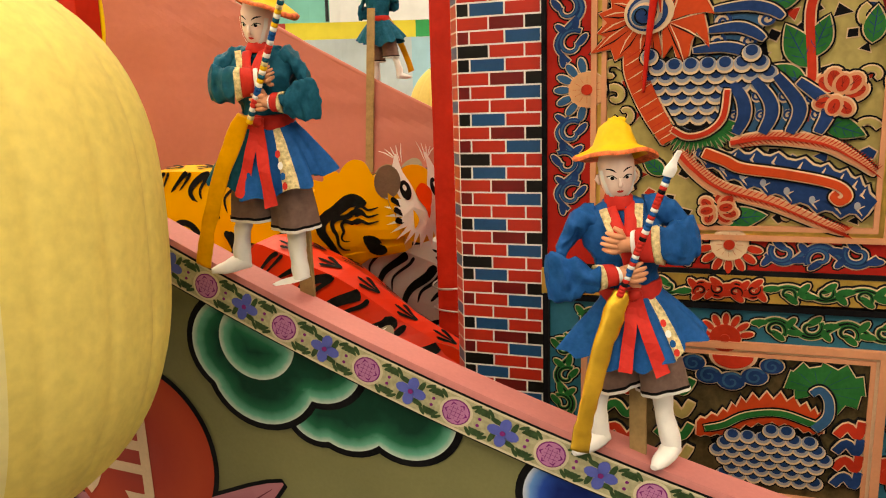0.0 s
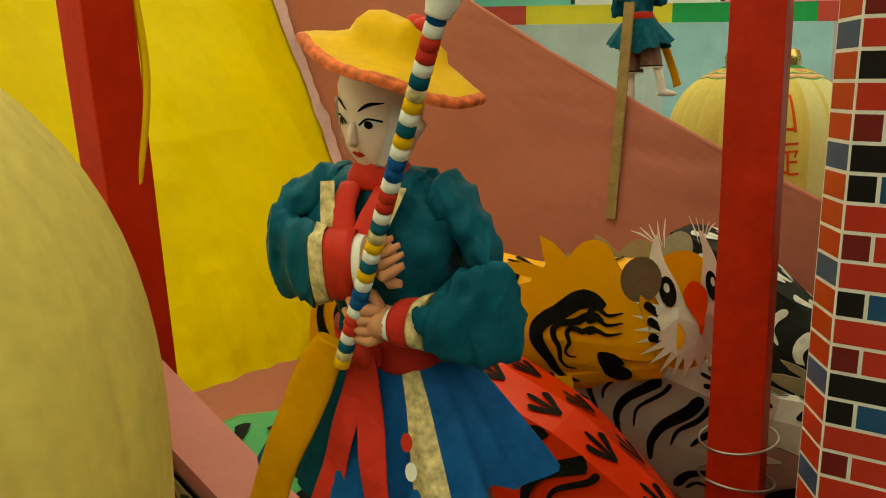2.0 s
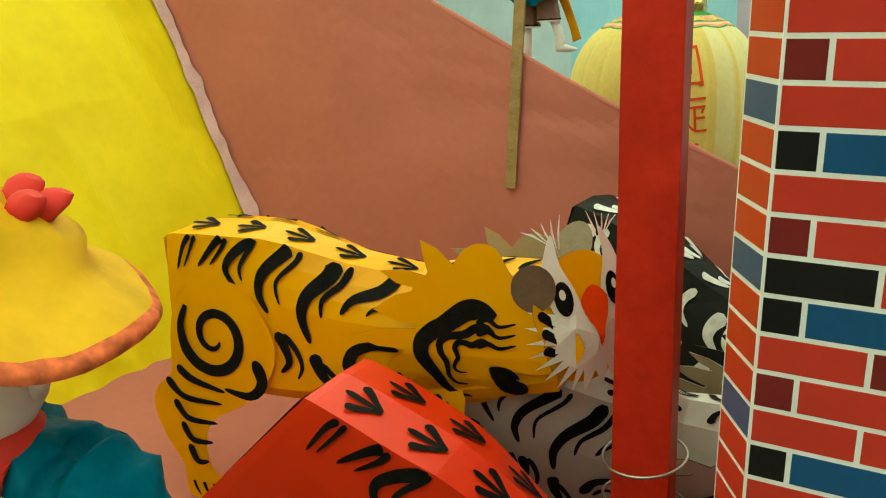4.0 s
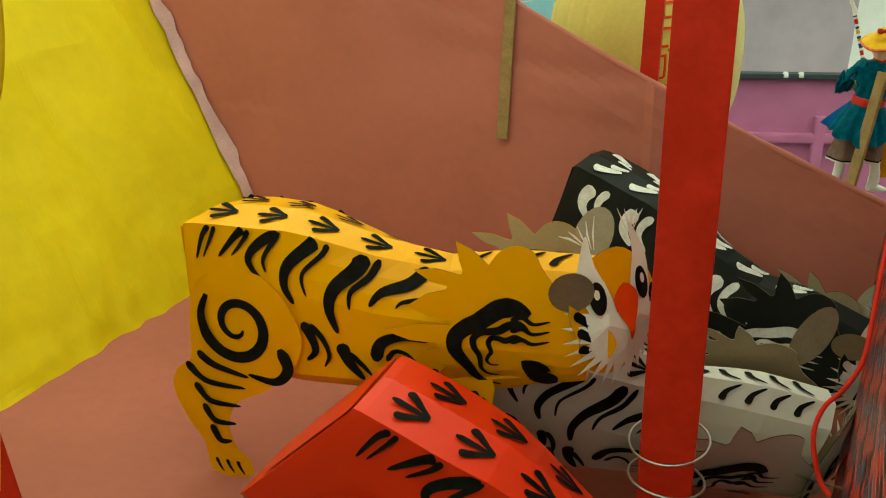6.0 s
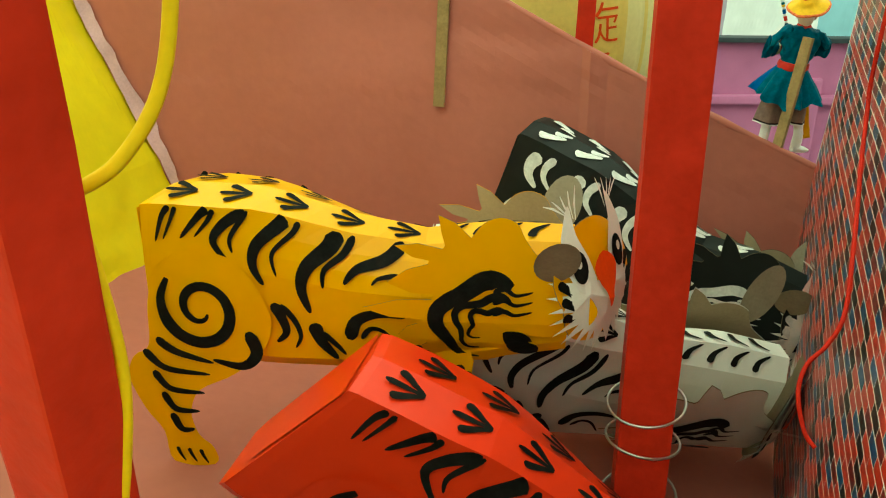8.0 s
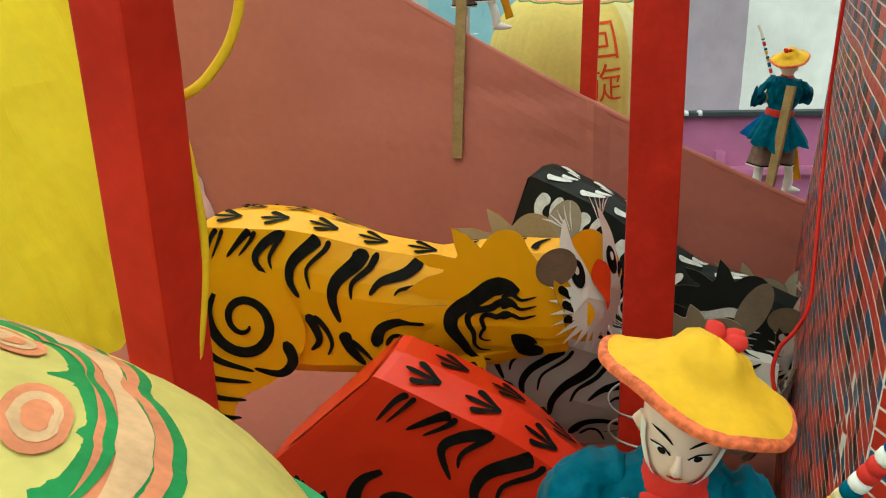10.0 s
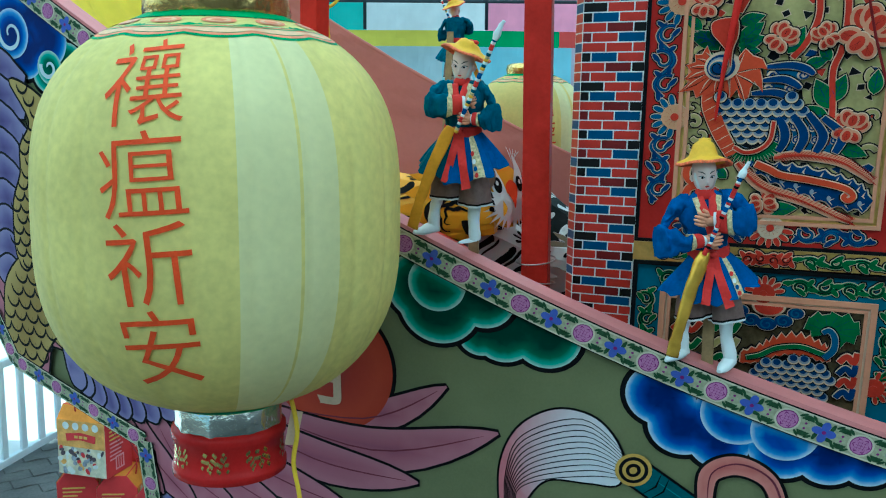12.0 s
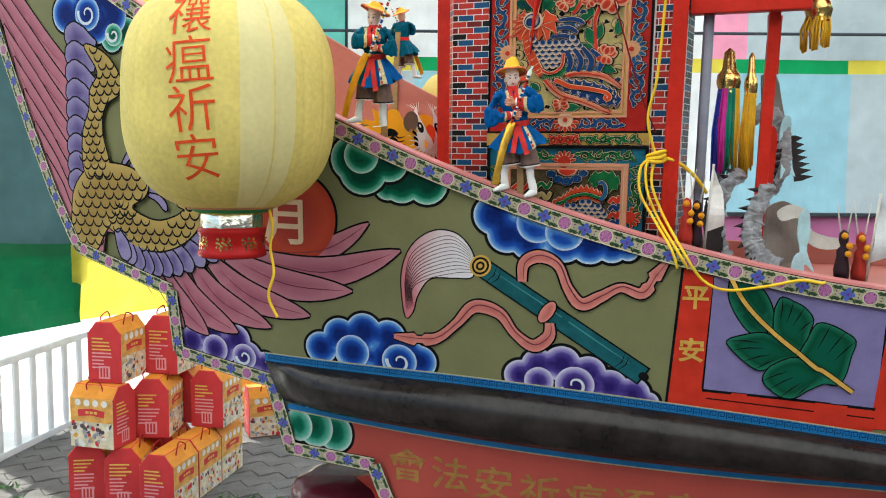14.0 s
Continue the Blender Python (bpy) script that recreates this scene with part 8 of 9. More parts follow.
# lower panel
bm = bmesh.new()
Z0 = 1.585
band_frame(bm, X0 + 0.001, X1 + 0.002, Z0, 1.7580, 0.0040, 1, 0.0, 0.007)
band_frame(bm, X0 + 0.005, X1 - 0.002, Z0 + 0.004, 1.7540, 0.0235, 0, 0.0, 0.0030)
part("lower_frame", bm, [PANELTEAL, BLACK], carv, "teal field with a black edge")
bm = bmesh.new()
band_frame(bm, 0.0985, 0.2860, 1.6105, 1.7310, 0.0052, 0, 0.0, 0.0064)
band_frame(bm, 0.1037, 0.2808, 1.6157, 1.7258, 0.0022, 1, 0.0, 0.0040)
band_frame(bm, 0.1059, 0.2786, 1.6179, 1.7236, 0.0028, 0, 0.0, 0.0056)
part("lower_inner_frame", bm, [SALMON, CREAM], carv, "salmon moulding")
bm = bmesh.new()
shape(bm, [(0.1085, 1.6205), (0.2760, 1.6205), (0.2760, 1.7210), (0.1085, 1.7210)], wall, 0.0, 0, step=0.06, thick=0.0012)
part("lower_ground", bm, mat("dark_gilding", (0.10, 0.07, 0.03), 0.5, metal=0.3, vary=0.5, scale=80), carv, "dark gilded ground")
bm = bmesh.new()
vine(bm, (0.0865, 1.640), (0.0865, 1.728), 4, 4, 0.0060, 0.0032)
vine(bm, (0.2975, 1.640), (0.2975, 1.728), 4, 4, 0.0060, 0.0032)
vine(bm, (0.172, 1.7425), (0.096, 1.7425), 4, 4, 0.0055, 0.0032)
vine(bm, (0.210, 1.7425), (0.292, 1.7425), 4, 4, 0.0055, 0.0032)
rosette(bm, XM, 1.7330, 0.0105, math.pi / 2, 1, 1)
rosette(bm, 0.2900, 1.6480, 0.0100, 0, 1, 1)
part("lower_scroll", bm, CM, carv, "green carved scrolls")["kind"] = "stuff"
bm = bmesh.new()
shape(bm, circle(0.1965, 1.7215, 0.0150, 0.0110, 24)[12:] + [(0.2115, 1.7212)], wall, 0.0035, 0, step=0.05, thick=0.0026)
shape(bm, circle(0.1965, 1.7212, 0.0125, 0.0088, 24)[12:] + [(0.2090, 1.7210)], wall, 0.0045, 1, step=0.05, thick=0.0030)
part("carved_sun", bm, CM, carv, "red half sun with a cream edge")
for x, z, r in ((0.172, 1.7135, 0.0075), (0.182, 1.7050, 0.0080), (0.196, 1.7020, 0.0085), (0.210, 1.7065, 0.0080), (0.220, 1.7150, 0.0070)):
    bm = bmesh.new()
    carved(bm, circle(x, z, r, r * 0.75, 16), 2, 0.0030, 0.0016, 0.0008)
    spiral(bm, x, z, r * 0.8, 0.5, 1, 3, 0.0052, 0.0018)
    part("carved_cloud", bm, CM, carv, "dark blue carved cloud")
# the water bird: spiked red back, green spine, blue neck, green fan crest, scaled side
bm = bmesh.new()
spine = spline([(0.1760, 1.6650), (0.1920, 1.6700), (0.2060, 1.6790), (0.2260, 1.6830), (0.2440, 1.6780), (0.2520, 1.6760)], 5)
upper = [(x, z + 0.0040 + (0.0105 if i % 2 else 0.0045) * math.sin(0.25 + 2.7 * i / len(spine))) for i, (x, z) in enumerate(spine)]
lower = [(x, z - 0.0040 - (0.0060 if i % 2 else 0.0030) * math.sin(0.25 + 2.7 * i / len(spine))) for i, (x, z) in enumerate(spine)]
carved(bm, upper + lower[::-1], 10, 0.0035, 0.0028, 0.0012)
part("bird_back", bm, CM, carv, "spiked orange-red back")
bm = bmesh.new()
carved(bm, ribbon(spine[2:], lambda t: 0.0040), 4, 0.0066, 0.0016, 0.0005)
part("bird_spine", bm, CM, carv, "green carved spine")
side = [(0.1850, 1.6560), (0.2060, 1.6680), (0.2270, 1.6720), (0.2500, 1.6680), (0.2560, 1.6520), (0.2500, 1.6280), (0.1950, 1.6280)]
bm = bmesh.new()
carved(bm, side, 7, 0.0014, 0.0012, 0)
scale_field(bm, side, 0.185, 0.256, 1.628, 1.670, 0.0092, 0.0064, 0.0053, 0.0054)
part("bird_flank", bm, CM, carv, "grey and white carved scales")["kind"] = "stuff"
for k in range(9):
    bm = bmesh.new()
    a = -0.75 + 0.50 * k
    L = (0.020, 0.024, 0.026, 0.025, 0.022, 0.020, 0.022, 0.020, 0.014)[k]
    fan = ribbon([(0.2480 + 0.004 * math.cos(a), 1.7010 + 0.003 * math.sin(a)), (0.2480 + L * 0.55 * math.cos(a), 1.7010 + L * 0.5 * math.sin(a)), (0.2480 + L * math.cos(a), 1.7010 + L * 0.78 * math.sin(a))], lambda t: 0.0065 + 0.0065 * t)
    carved(bm, fan, 4, 0.0030 + 0.0001 * k, 0.0020, 0.0007)
    line(bm, [(0.2480 + 0.005 * math.cos(a), 1.7010 + 0.004 * math.sin(a)), (0.2480 + L * 0.9 * math.cos(a), 1.7010 + L * 0.7 * math.sin(a))], 0.0010, 0.0054 + 0.0001 * k, 2, wall)
    part("fan_feather", bm, CM, carv, "green carved fan feather")
bm = bmesh.new()
carved(bm, ribbon(spline([(0.2470, 1.6740), (0.2540, 1.6830), (0.2540, 1.6950), (0.2490, 1.7020), (0.2440, 1.6990)], 6), lambda t: 0.0062 - 0.002 * t), 3, 0.0062, 0.0022, 0.0006)
part("bird_neck", bm, CM, carv, "blue carved neck")
for k in range(4):
    for path, m in (([(0.260, 1.634 + 0.012 * k), (0.266, 1.641 + 0.012 * k), (0.272, 1.635 + 0.012 * k), (0.274, 1.645 + 0.012 * k)], (2, 1)[k % 2]), ([(0.112, 1.634 + 0.018 * k), (0.122, 1.642 + 0.018 * k), (0.130, 1.634 + 0.018 * k), (0.138, 1.644 + 0.018 * k)], (4, 1)[k % 2]), ([(0.150, 1.640 + 0.017 * k), (0.158, 1.648 + 0.017 * k), (0.166, 1.640 + 0.017 * k), (0.172, 1.650 + 0.017 * k)], (9, 4)[k % 2])):
        bm = bmesh.new()
        carved(bm, ribbon(spline(path, 5), lambda t: 0.0052), m, 0.0036, 0.002, 0.0009)
        part("wave_curl", bm, CM, carv, "carved wave curl")

# ---- gift boxes ----
GRED = mat("carton_red", (0.56, 0.045, 0.05), 0.4, vary=0.12, scale=12)
GORG = mat("carton_orange", (0.62, 0.24, 0.03), 0.42, vary=0.2, scale=20)
GWHT = mat("carton_print", (0.68, 0.60, 0.42), 0.42, vary=0.35, scale=22)
GPNK = mat("carton_text", (0.72, 0.32, 0.34), 0.45)
GYEL = mat("carton_gold_text", (0.70, 0.46, 0.10), 0.45)
GDRK = mat("carton_dark_print", (0.10, 0.07, 0.08), 0.5, vary=0.5, scale=60)
GCORD = mat("carton_cord", (0.35, 0.02, 0.02), 0.5)


def gift_box(at, rz, closed=True):
    """A handled gift carton: upright body, gabled top, cord handles, printed faces."""
    e = thing("gift_box", "red handled gift carton with printed white face in a stack", "gift box", "stack of gift boxes", at=at)
    e.rotation_euler = (0, 0, radians(rz))
    W, D, Hh, T = 0.250, 0.180, 0.245, 0.060
    rnd = random.Random(int(at[0] * 1000) + int(at[2] * 100))
    bm = bmesh.new()
    v = [(-W / 2, -D / 2, 0), (W / 2, -D / 2, 0), (W / 2, D / 2, 0), (-W / 2, D / 2, 0), (-W / 2, -D / 2, Hh), (W / 2, -D / 2, Hh), (W / 2, D / 2, Hh), (-W / 2, D / 2, Hh),
         (-W / 2, -D * 0.24, Hh + T), (W / 2, -D * 0.24, Hh + T), (W / 2, D * 0.24, Hh + T), (-W / 2, D * 0.24, Hh + T)]
    mesh_from(v, [(0, 3, 2, 1), (0, 1, 5, 4), (2, 3, 7, 6), (4, 5, 9, 8), (6, 7, 11, 10), (8, 9, 10, 11), (1, 2, 6, 10, 9, 5), (3, 0, 4, 8, 11, 7)], 0, bm)
    bm.normal_update()
    for f in bm.faces:
        if abs(f.normal.y) > 0.5 and abs(f.normal.x) < 0.3:
            f.material_index = 1 if abs(f.normal.z) < 0.3 else 2
        if f.normal.z > 0.9:
            f.material_index = 2
    bmesh.ops.bevel(bm, geom=bm.edges[:], offset=0.003, segments=1, affect="EDGES")
    part("carton", bm, [GRED, GWHT, GORG], e)
    for s in (-1, 1):
        bm = bmesh.new()
        P = lambda x, z, o: Vector((x, s * (D / 2 + 0.001 + o), z))
        shape(bm, [(-W / 2 + 0.004, 0.130), (W / 2 - 0.004, 0.130), (W / 2 - 0.004, 0.250), (-W / 2 + 0.004, 0.250)], P, 0.0, 4, step=0.5)
        for k in range(4):
            shape(bm, circle(-0.075 + 0.05 * k, 0.225, 0.017, None, 14), P, 0.0008, 1, step=0.5)
        shape(bm, ribbon([(-0.075, 0.172), (0, 0.182), (0.075, 0.172)], lambda t: 0.034), P, 0.0010, 0, step=0.5)
        for k in range(3):
            shape(bm, [(-0.032 + 0.024 * k, 0.172), (-0.014 + 0.024 * k, 0.172), (-0.014 + 0.024 * k, 0.184), (-0.032 + 0.024 * k, 0.184)], P, 0.0016, 3, step=0.5)
        for k in range(46):
            x, z = -W / 2 + 0.012 + (W - 0.024) * rnd.random(), 0.010 + 0.115 * rnd.random()
            shape(bm, circle(x, z, 0.006 + 0.010 * rnd.random(), 0.006 + 0.008 * rnd.random(), 9, rnd.random() * 3), P, 0.0006 + 0.0006 * rnd.random(), rnd.choice((2, 1, 5, 0, 1, 4)), step=0.5)
        part("printed_face", bm, [GRED, mat("carton_white", (0.74, 0.72, 0.66), 0.45), GDRK, GYEL, mat("carton_gold_print", (0.68, 0.36, 0.09), 0.42, vary=0.3, scale=30), mat("carton_grey_print", (0.30, 0.30, 0.34), 0.45, vary=0.5, scale=40)], e)
        bm = bmesh.new()
        Q = lambda y, z, o: Vector((s * (W / 2 + 0.001 + o), y * s, z))
        for k in range(9):
            z = 0.225 - 0.018 * k
            L = 0.05 + 0.06 * rnd.random()
            shape(bm, [(-0.065, z), (-0.065 + L, z), (-0.065 + L, z - 0.007), (-0.065, z - 0.007)], Q, 0.0, (0 if k > 3 else 1), step=0.5)
        shape(bm, [(-0.03, 0.022), (0.03, 0.022), (0.03, 0.085), (-0.03, 0.085)], Q, 0.0006, 0, step=0.5)
        for k in range(3):
            shape(bm, [(-0.022 + 0.016 * k, 0.03), (-0.012 + 0.016 * k, 0.03), (-0.012 + 0.016 * k, 0.076), (-0.022 + 0.016 * k, 0.076)], Q, 0.0012, 2, step=0.5)
        part("printed_side", bm, [GPNK, GYEL, GRED], e)["kind"] = "stuff"
        bm = bmesh.new()
        tube(bm, spline([(-0.045, s * D * 0.33, Hh + T * 0.55), (-0.040, s * D * 0.36, Hh + T * 1.15), (0, s * D * 0.30, Hh + T * 1.5), (0.040, s * D * 0.36, Hh + T * 1.15), (0.045, s * D * 0.33, Hh + T * 0.55)], 5), 0.0035, 6)
        part("cord_handle", bm, GCORD, e, "dark red cord handle")
    return e


BH = 0.307
for x, y, z, r in ((-1.80, 3.66, 0, 98), (-1.59, 3.60, 0, 93), (-1.36, 3.50, 0, 78), (-1.306, 3.752, 0, 78), (-1.252, 4.004, 0, 77), (-1.48, 3.87, 0, 88), (-1.68, 3.93, 0, 92),
                   (-1.70, 3.55, BH, -16), (-1.49, 3.76, BH, 90), (-1.425, 4.03, BH, 86), (-1.235, 3.95, BH, 79),
                   (-1.66, 3.66, 2 * BH, 80), (-1.44, 3.86, 2 * BH, 78)):
    gift_box((x, y, z), r)
gift_box((-1.29, 5.05, 0), 30)
gift_box((-1.13, 4.75, 0), 22)

# maroon stool beside the hull
MAR = mat("maroon_plastic", (0.075, 0.008, 0.016), 0.22, vary=0.1)
st = thing("stool", "glossy maroon moulded plastic stool by the hull", "stool", at=(-0.175, 0.86, 0))
bm = bmesh.new()
for k in range(1):
    pr = [(0.001, 1.118), (0.085, 1.118), (0.100, 1.112), (0.108, 1.098), (0.110, 1.075), (0.106, 1.070)]
    lathe(bm, pr, n=4 * 10, wob=lambda a, z: 1 + 0.10 * math.cos(4 * a) ** 2)
part("seat", bm, MAR, st)
for a in range(4):
    bm = bmesh.new()
    c, s = math.cos(a * 1.5708 + 0.785), math.sin(a * 1.5708 + 0.785)
    tube(bm, [(0.095 * c, 0.095 * s, 1.09), (0.12 * c, 0.12 * s, 0.55), (0.150 * c, 0.150 * s, 0.0)], [0.026, 0.021, 0.018], 10)
    part("leg", bm, MAR, st)
bm = bmesh.new()
box(bm, (-0.10, 0.83, 0.56), (0.10, 0.10, 1.12), Euler((0, 0, 0.5)).to_matrix(), bevel=0.004)
tagged(obj("hull_support", bm, REDP), "red-painted wooden support under the hull", "support")


# ---- ropes and cords ----
def cord(name, label, pts, r, m, cat="rope"):
    bm = bmesh.new()
    tube(bm, spline(pts, 8), r, 8)
    return tagged(obj(name, bm, m), label, cat)


cord("yellow_cable", "yellow cable hanging in a loop from the red post", [(-0.214, 0.610, 2.32), (-0.222, 0.640, 2.10), (-0.2215, 0.645, 2.06), (-0.226, 0.645, 2.03), (-0.236, 0.642, 2.013), (-0.247, 0.640, 2.006)], 0.0017, ROPEY, "cable")
cord("yellow_cable", "yellow cable strand running down the red post", [(-0.247, 0.638, 2.008), (-0.2435, 0.640, 1.985), (-0.2430, 0.644, 1.955), (-0.248, 0.644, 1.92), (-0.256, 0.645, 1.89), (-0.263, 0.647, 1.86), (-0.268, 0.66, 1.80)], 0.0017, ROPEY, "cable")
cord("red_cable", "thin red cable running down the cabin's papered aft wall", [tuple(stern_wall(0.460, 2.200, 0.012)), tuple(stern_wall(0.440, 1.960, 0.012)), tuple(stern_wall(0.414, 1.895, 0.010)), tuple(stern_wall(0.328, 1.836, 0.010)), tuple(stern_wall(0.296, 1.803, 0.010)), tuple(stern_wall(0.285, 1.784, 0.017)), tuple(stern_wall(0.280, 1.770, 0.026)), tuple(stern_wall(0.270, 1.753, 0.028)), tuple(stern_wall(0.260, 1.731, 0.020)), tuple(stern_wall(0.255, 1.723, 0.012))], 0.0016, REDCORD, "cable")
cord("red_cable", "thin red cable slung across the stern", [(-0.62, 1.05, 2.20), (-0.50, 1.0, 2.08), (-0.42, 0.93, 2.055), (-0.34, 0.86, 2.10), (-0.28, 0.78, 2.2)], 0.0025, REDCORD, "cable")
cord("red_cable", "dark red cord slanting over the carved panel", [tuple(wall(0.235, 2.10, 0.02)), tuple(wall(0.252, 2.0, 0.020)), tuple(wall(0.275, 1.92, 0.022)), tuple(wall(0.300, 1.84, 0.024)), tuple(wall(0.325, 1.78, 0.026))], 0.0013, mat("dark_red_cord", (0.16, 0.01, 0.012), 0.5), "cable")
KN = Vector((0.316, 0.500, 1.742))
for k in range(2):
    o = 0.007 * (k - 1)
    cord("yellow_rope", "yellow rope loop hanging from the doorway post", [tuple(KN), (0.300 + o, 0.492, 1.728), (0.302 + 1.6 * o, 0.488, 1.690), (0.318 + o, 0.480, 1.650), tuple(hull(0.335 + o, 1.612, 0.012)), tuple(hull(0.352 + 2 * o, 1.585, 0.014))], 0.0021, ROPEY)
cord("yellow_rope", "yellow rope swept across the painted border", [tuple(KN), (0.308, 0.490, 1.705), (0.322, 0.478, 1.660), tuple(hull(0.345, 1.608, 0.012)), tuple(hull(0.372, 1.570, 0.014)), tuple(hull(0.405, 1.556, 0.014)), tuple(hull(0.455, 1.563, 0.014)), tuple(hull(0.500, 1.574, 0.016)), tuple(hull(0.530, 1.570, 0.012)), (0.545, 0.42, 1.572)], 0.0021, ROPEY)
cord("yellow_rope", "yellow rope tied from the post to the rigging", [tuple(KN), (0.345, 0.50, 1.735), (0.375, 0.51, 1.715), (0.400, 0.525, 1.688)], 0.0030, ROPEY)
cord("yellow_rope", "yellow rope running down the doorway post", [tuple(wall(0.336, 2.2, 0.032)), tuple(wall(0.330, 1.98, 0.032)), tuple(wall(0.324, 1.86, 0.034)), tuple(wall(0.314, 1.80, 0.032)), tuple(KN)], 0.0021, ROPEY)
bm = bmesh.new()
for k in range(3):
    tube(bm, [KN + Vector((0.013 * math.cos(a), 0.010 * math.sin(a), 0.004 * (k - 1) + 0.004 * math.sin(a + k))) for a in (2 * math.pi * q / 16 for q in range(17))], 0.0028, 8)
tagged(obj("rope_knot", bm, ROPEY), "yellow rope knot round the doorway post", "rope")

# ---- paper rigging in the doorway ----
CARDG = mat("grey_paper_card", (0.20, 0.17, 0.145), 0.6, vary=0.25, scale=30, bump=0.001)
CRINK = mat("crinkled_grey_paper", (0.27, 0.27, 0.28), 0.5, vary=0.35, scale=60, bump=0.004, fine=120)
CARDL = mat("pale_paper_card", (0.55, 0.52, 0.46), 0.55, vary=0.2, scale=30)
DARKC = mat("dark_card", (0.03, 0.022, 0.022), 0.5, vary=0.3)


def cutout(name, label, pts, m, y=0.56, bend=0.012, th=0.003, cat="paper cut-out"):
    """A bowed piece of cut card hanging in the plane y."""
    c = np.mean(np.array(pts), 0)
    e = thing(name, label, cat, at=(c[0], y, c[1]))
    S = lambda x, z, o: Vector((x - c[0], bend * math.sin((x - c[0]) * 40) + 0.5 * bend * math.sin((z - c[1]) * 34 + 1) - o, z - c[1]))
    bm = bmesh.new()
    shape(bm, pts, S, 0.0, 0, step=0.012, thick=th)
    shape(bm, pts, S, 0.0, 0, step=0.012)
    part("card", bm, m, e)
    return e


def band(name, label, path, w0, w1, m, y=0.56, cat="paper cut-out"):
    """A curved crinkled paper body along path, round in section."""
    e = thing(name, label, cat, at=(path[0][0], y, path[0][1]))
    c = spline([(x - path[0][0], 0.012 * math.sin(k * 1.3), z - path[0][1]) for k, (x, z) in enumerate(path)], 10)
    n = len(c) - 1
    bm = bmesh.new()
    tube(bm, c, [(w0 + (w1 - w0) * k / n) / 2 * (1 + 0.10 * (k % 2) + 0.10 * noise.noise((k * 0.9, 0, 1))) for k in range(n + 1)], 14)
    for v in bm.verts:
        v.co += Vector((noise.noise(v.co * 90), 0, noise.noise(v.co * 90 + Vector((5, 0, 0))))) * 0.006
        v.co.y = v.co.y * 0.45 + 0.006 * noise.noise(v.co * 60 + Vector((0, 4, 0)))
    for f in bm.faces:
        f.smooth = False
    part("paper_skin", bm, m, e)
    fin = bmesh.new()
    for k in range(3, n - 2, 3):
        p, d = Vector(c[k]), (Vector(c[k + 1]) - Vector(c[k])).normalized()
        o = Vector((d.z, 0, -d.x))
        h = w0 * (0.55 + 0.3 * (k % 2))
        mesh_from([p + o * w0 * 0.3 - d * 0.006, p + o * (w0 * 0.4 + h) + d * 0.006, p + o * w0 * 0.3 + d * 0.006, p + o * w0 * 0.3 + Vector((0, -0.004, 0))], [(0, 1, 2), (0, 3, 1), (3, 2, 1)], 0, fin)
    part("scale_fringe", fin, DARKC, e, "dark pointed paper scales")["kind"] = "stuff"
    return e


def saw(x0, z0, x1, z1, w, n):
    d = np.array((x1 - x0, z1 - z0))
    L = np.linalg.norm(d)
    d /= L
    nr = np.array((-d[1], d[0]))
    a = [tuple(np.array((x0, z0)) + d * L * k / (2 * n) + nr * (w if k % 2 else w * 0.35) * (0.6 + 0.5 * k / n / 2)) for k in range(2 * n + 1)]
    return a + [(x1, z1), (x0, z0)]


band("paper_dragon_neck", "crinkled grey paper dragon neck arched in the doorway", [(0.476, 1.800), (0.496, 1.815), (0.520, 1.795), (0.526, 1.755), (0.518, 1.715), (0.506, 1.690)], 0.020, 0.026, CRINK)
band("paper_coil", "crinkled grey paper dragon body curling down to the rim", [(0.452, 1.718), (0.432, 1.695), (0.420, 1.655), (0.424, 1.615), (0.436, 1.590)], 0.022, 0.018, CRINK, 0.53)
band("paper_coil", "crinkled grey paper coil resting on the rim", [(0.484, 1.700), (0.470, 1.660), (0.464, 1.620), (0.478, 1.590), (0.500, 1.575)], 0.022, 0.034, CRINK, 0.50)
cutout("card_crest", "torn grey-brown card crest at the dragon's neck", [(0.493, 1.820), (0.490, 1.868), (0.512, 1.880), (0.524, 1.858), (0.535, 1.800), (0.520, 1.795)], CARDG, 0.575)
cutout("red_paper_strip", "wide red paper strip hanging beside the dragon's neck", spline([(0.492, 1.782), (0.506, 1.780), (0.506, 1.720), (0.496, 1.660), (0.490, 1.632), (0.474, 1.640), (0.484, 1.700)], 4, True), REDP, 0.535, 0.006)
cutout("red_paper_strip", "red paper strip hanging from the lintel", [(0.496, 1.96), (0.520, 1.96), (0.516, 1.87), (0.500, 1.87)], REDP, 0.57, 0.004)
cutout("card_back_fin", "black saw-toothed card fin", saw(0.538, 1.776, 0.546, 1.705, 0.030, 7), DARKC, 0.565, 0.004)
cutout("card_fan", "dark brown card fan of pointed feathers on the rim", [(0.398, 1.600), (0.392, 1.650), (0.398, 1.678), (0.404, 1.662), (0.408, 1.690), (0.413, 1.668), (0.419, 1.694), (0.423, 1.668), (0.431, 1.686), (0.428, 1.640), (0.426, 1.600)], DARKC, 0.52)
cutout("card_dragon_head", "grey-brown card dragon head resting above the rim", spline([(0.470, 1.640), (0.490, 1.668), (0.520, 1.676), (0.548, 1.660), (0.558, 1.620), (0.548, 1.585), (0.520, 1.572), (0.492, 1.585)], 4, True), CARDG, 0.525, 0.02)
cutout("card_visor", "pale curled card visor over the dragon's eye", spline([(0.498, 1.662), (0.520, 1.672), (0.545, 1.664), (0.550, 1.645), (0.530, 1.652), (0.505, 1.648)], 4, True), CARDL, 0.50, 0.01)
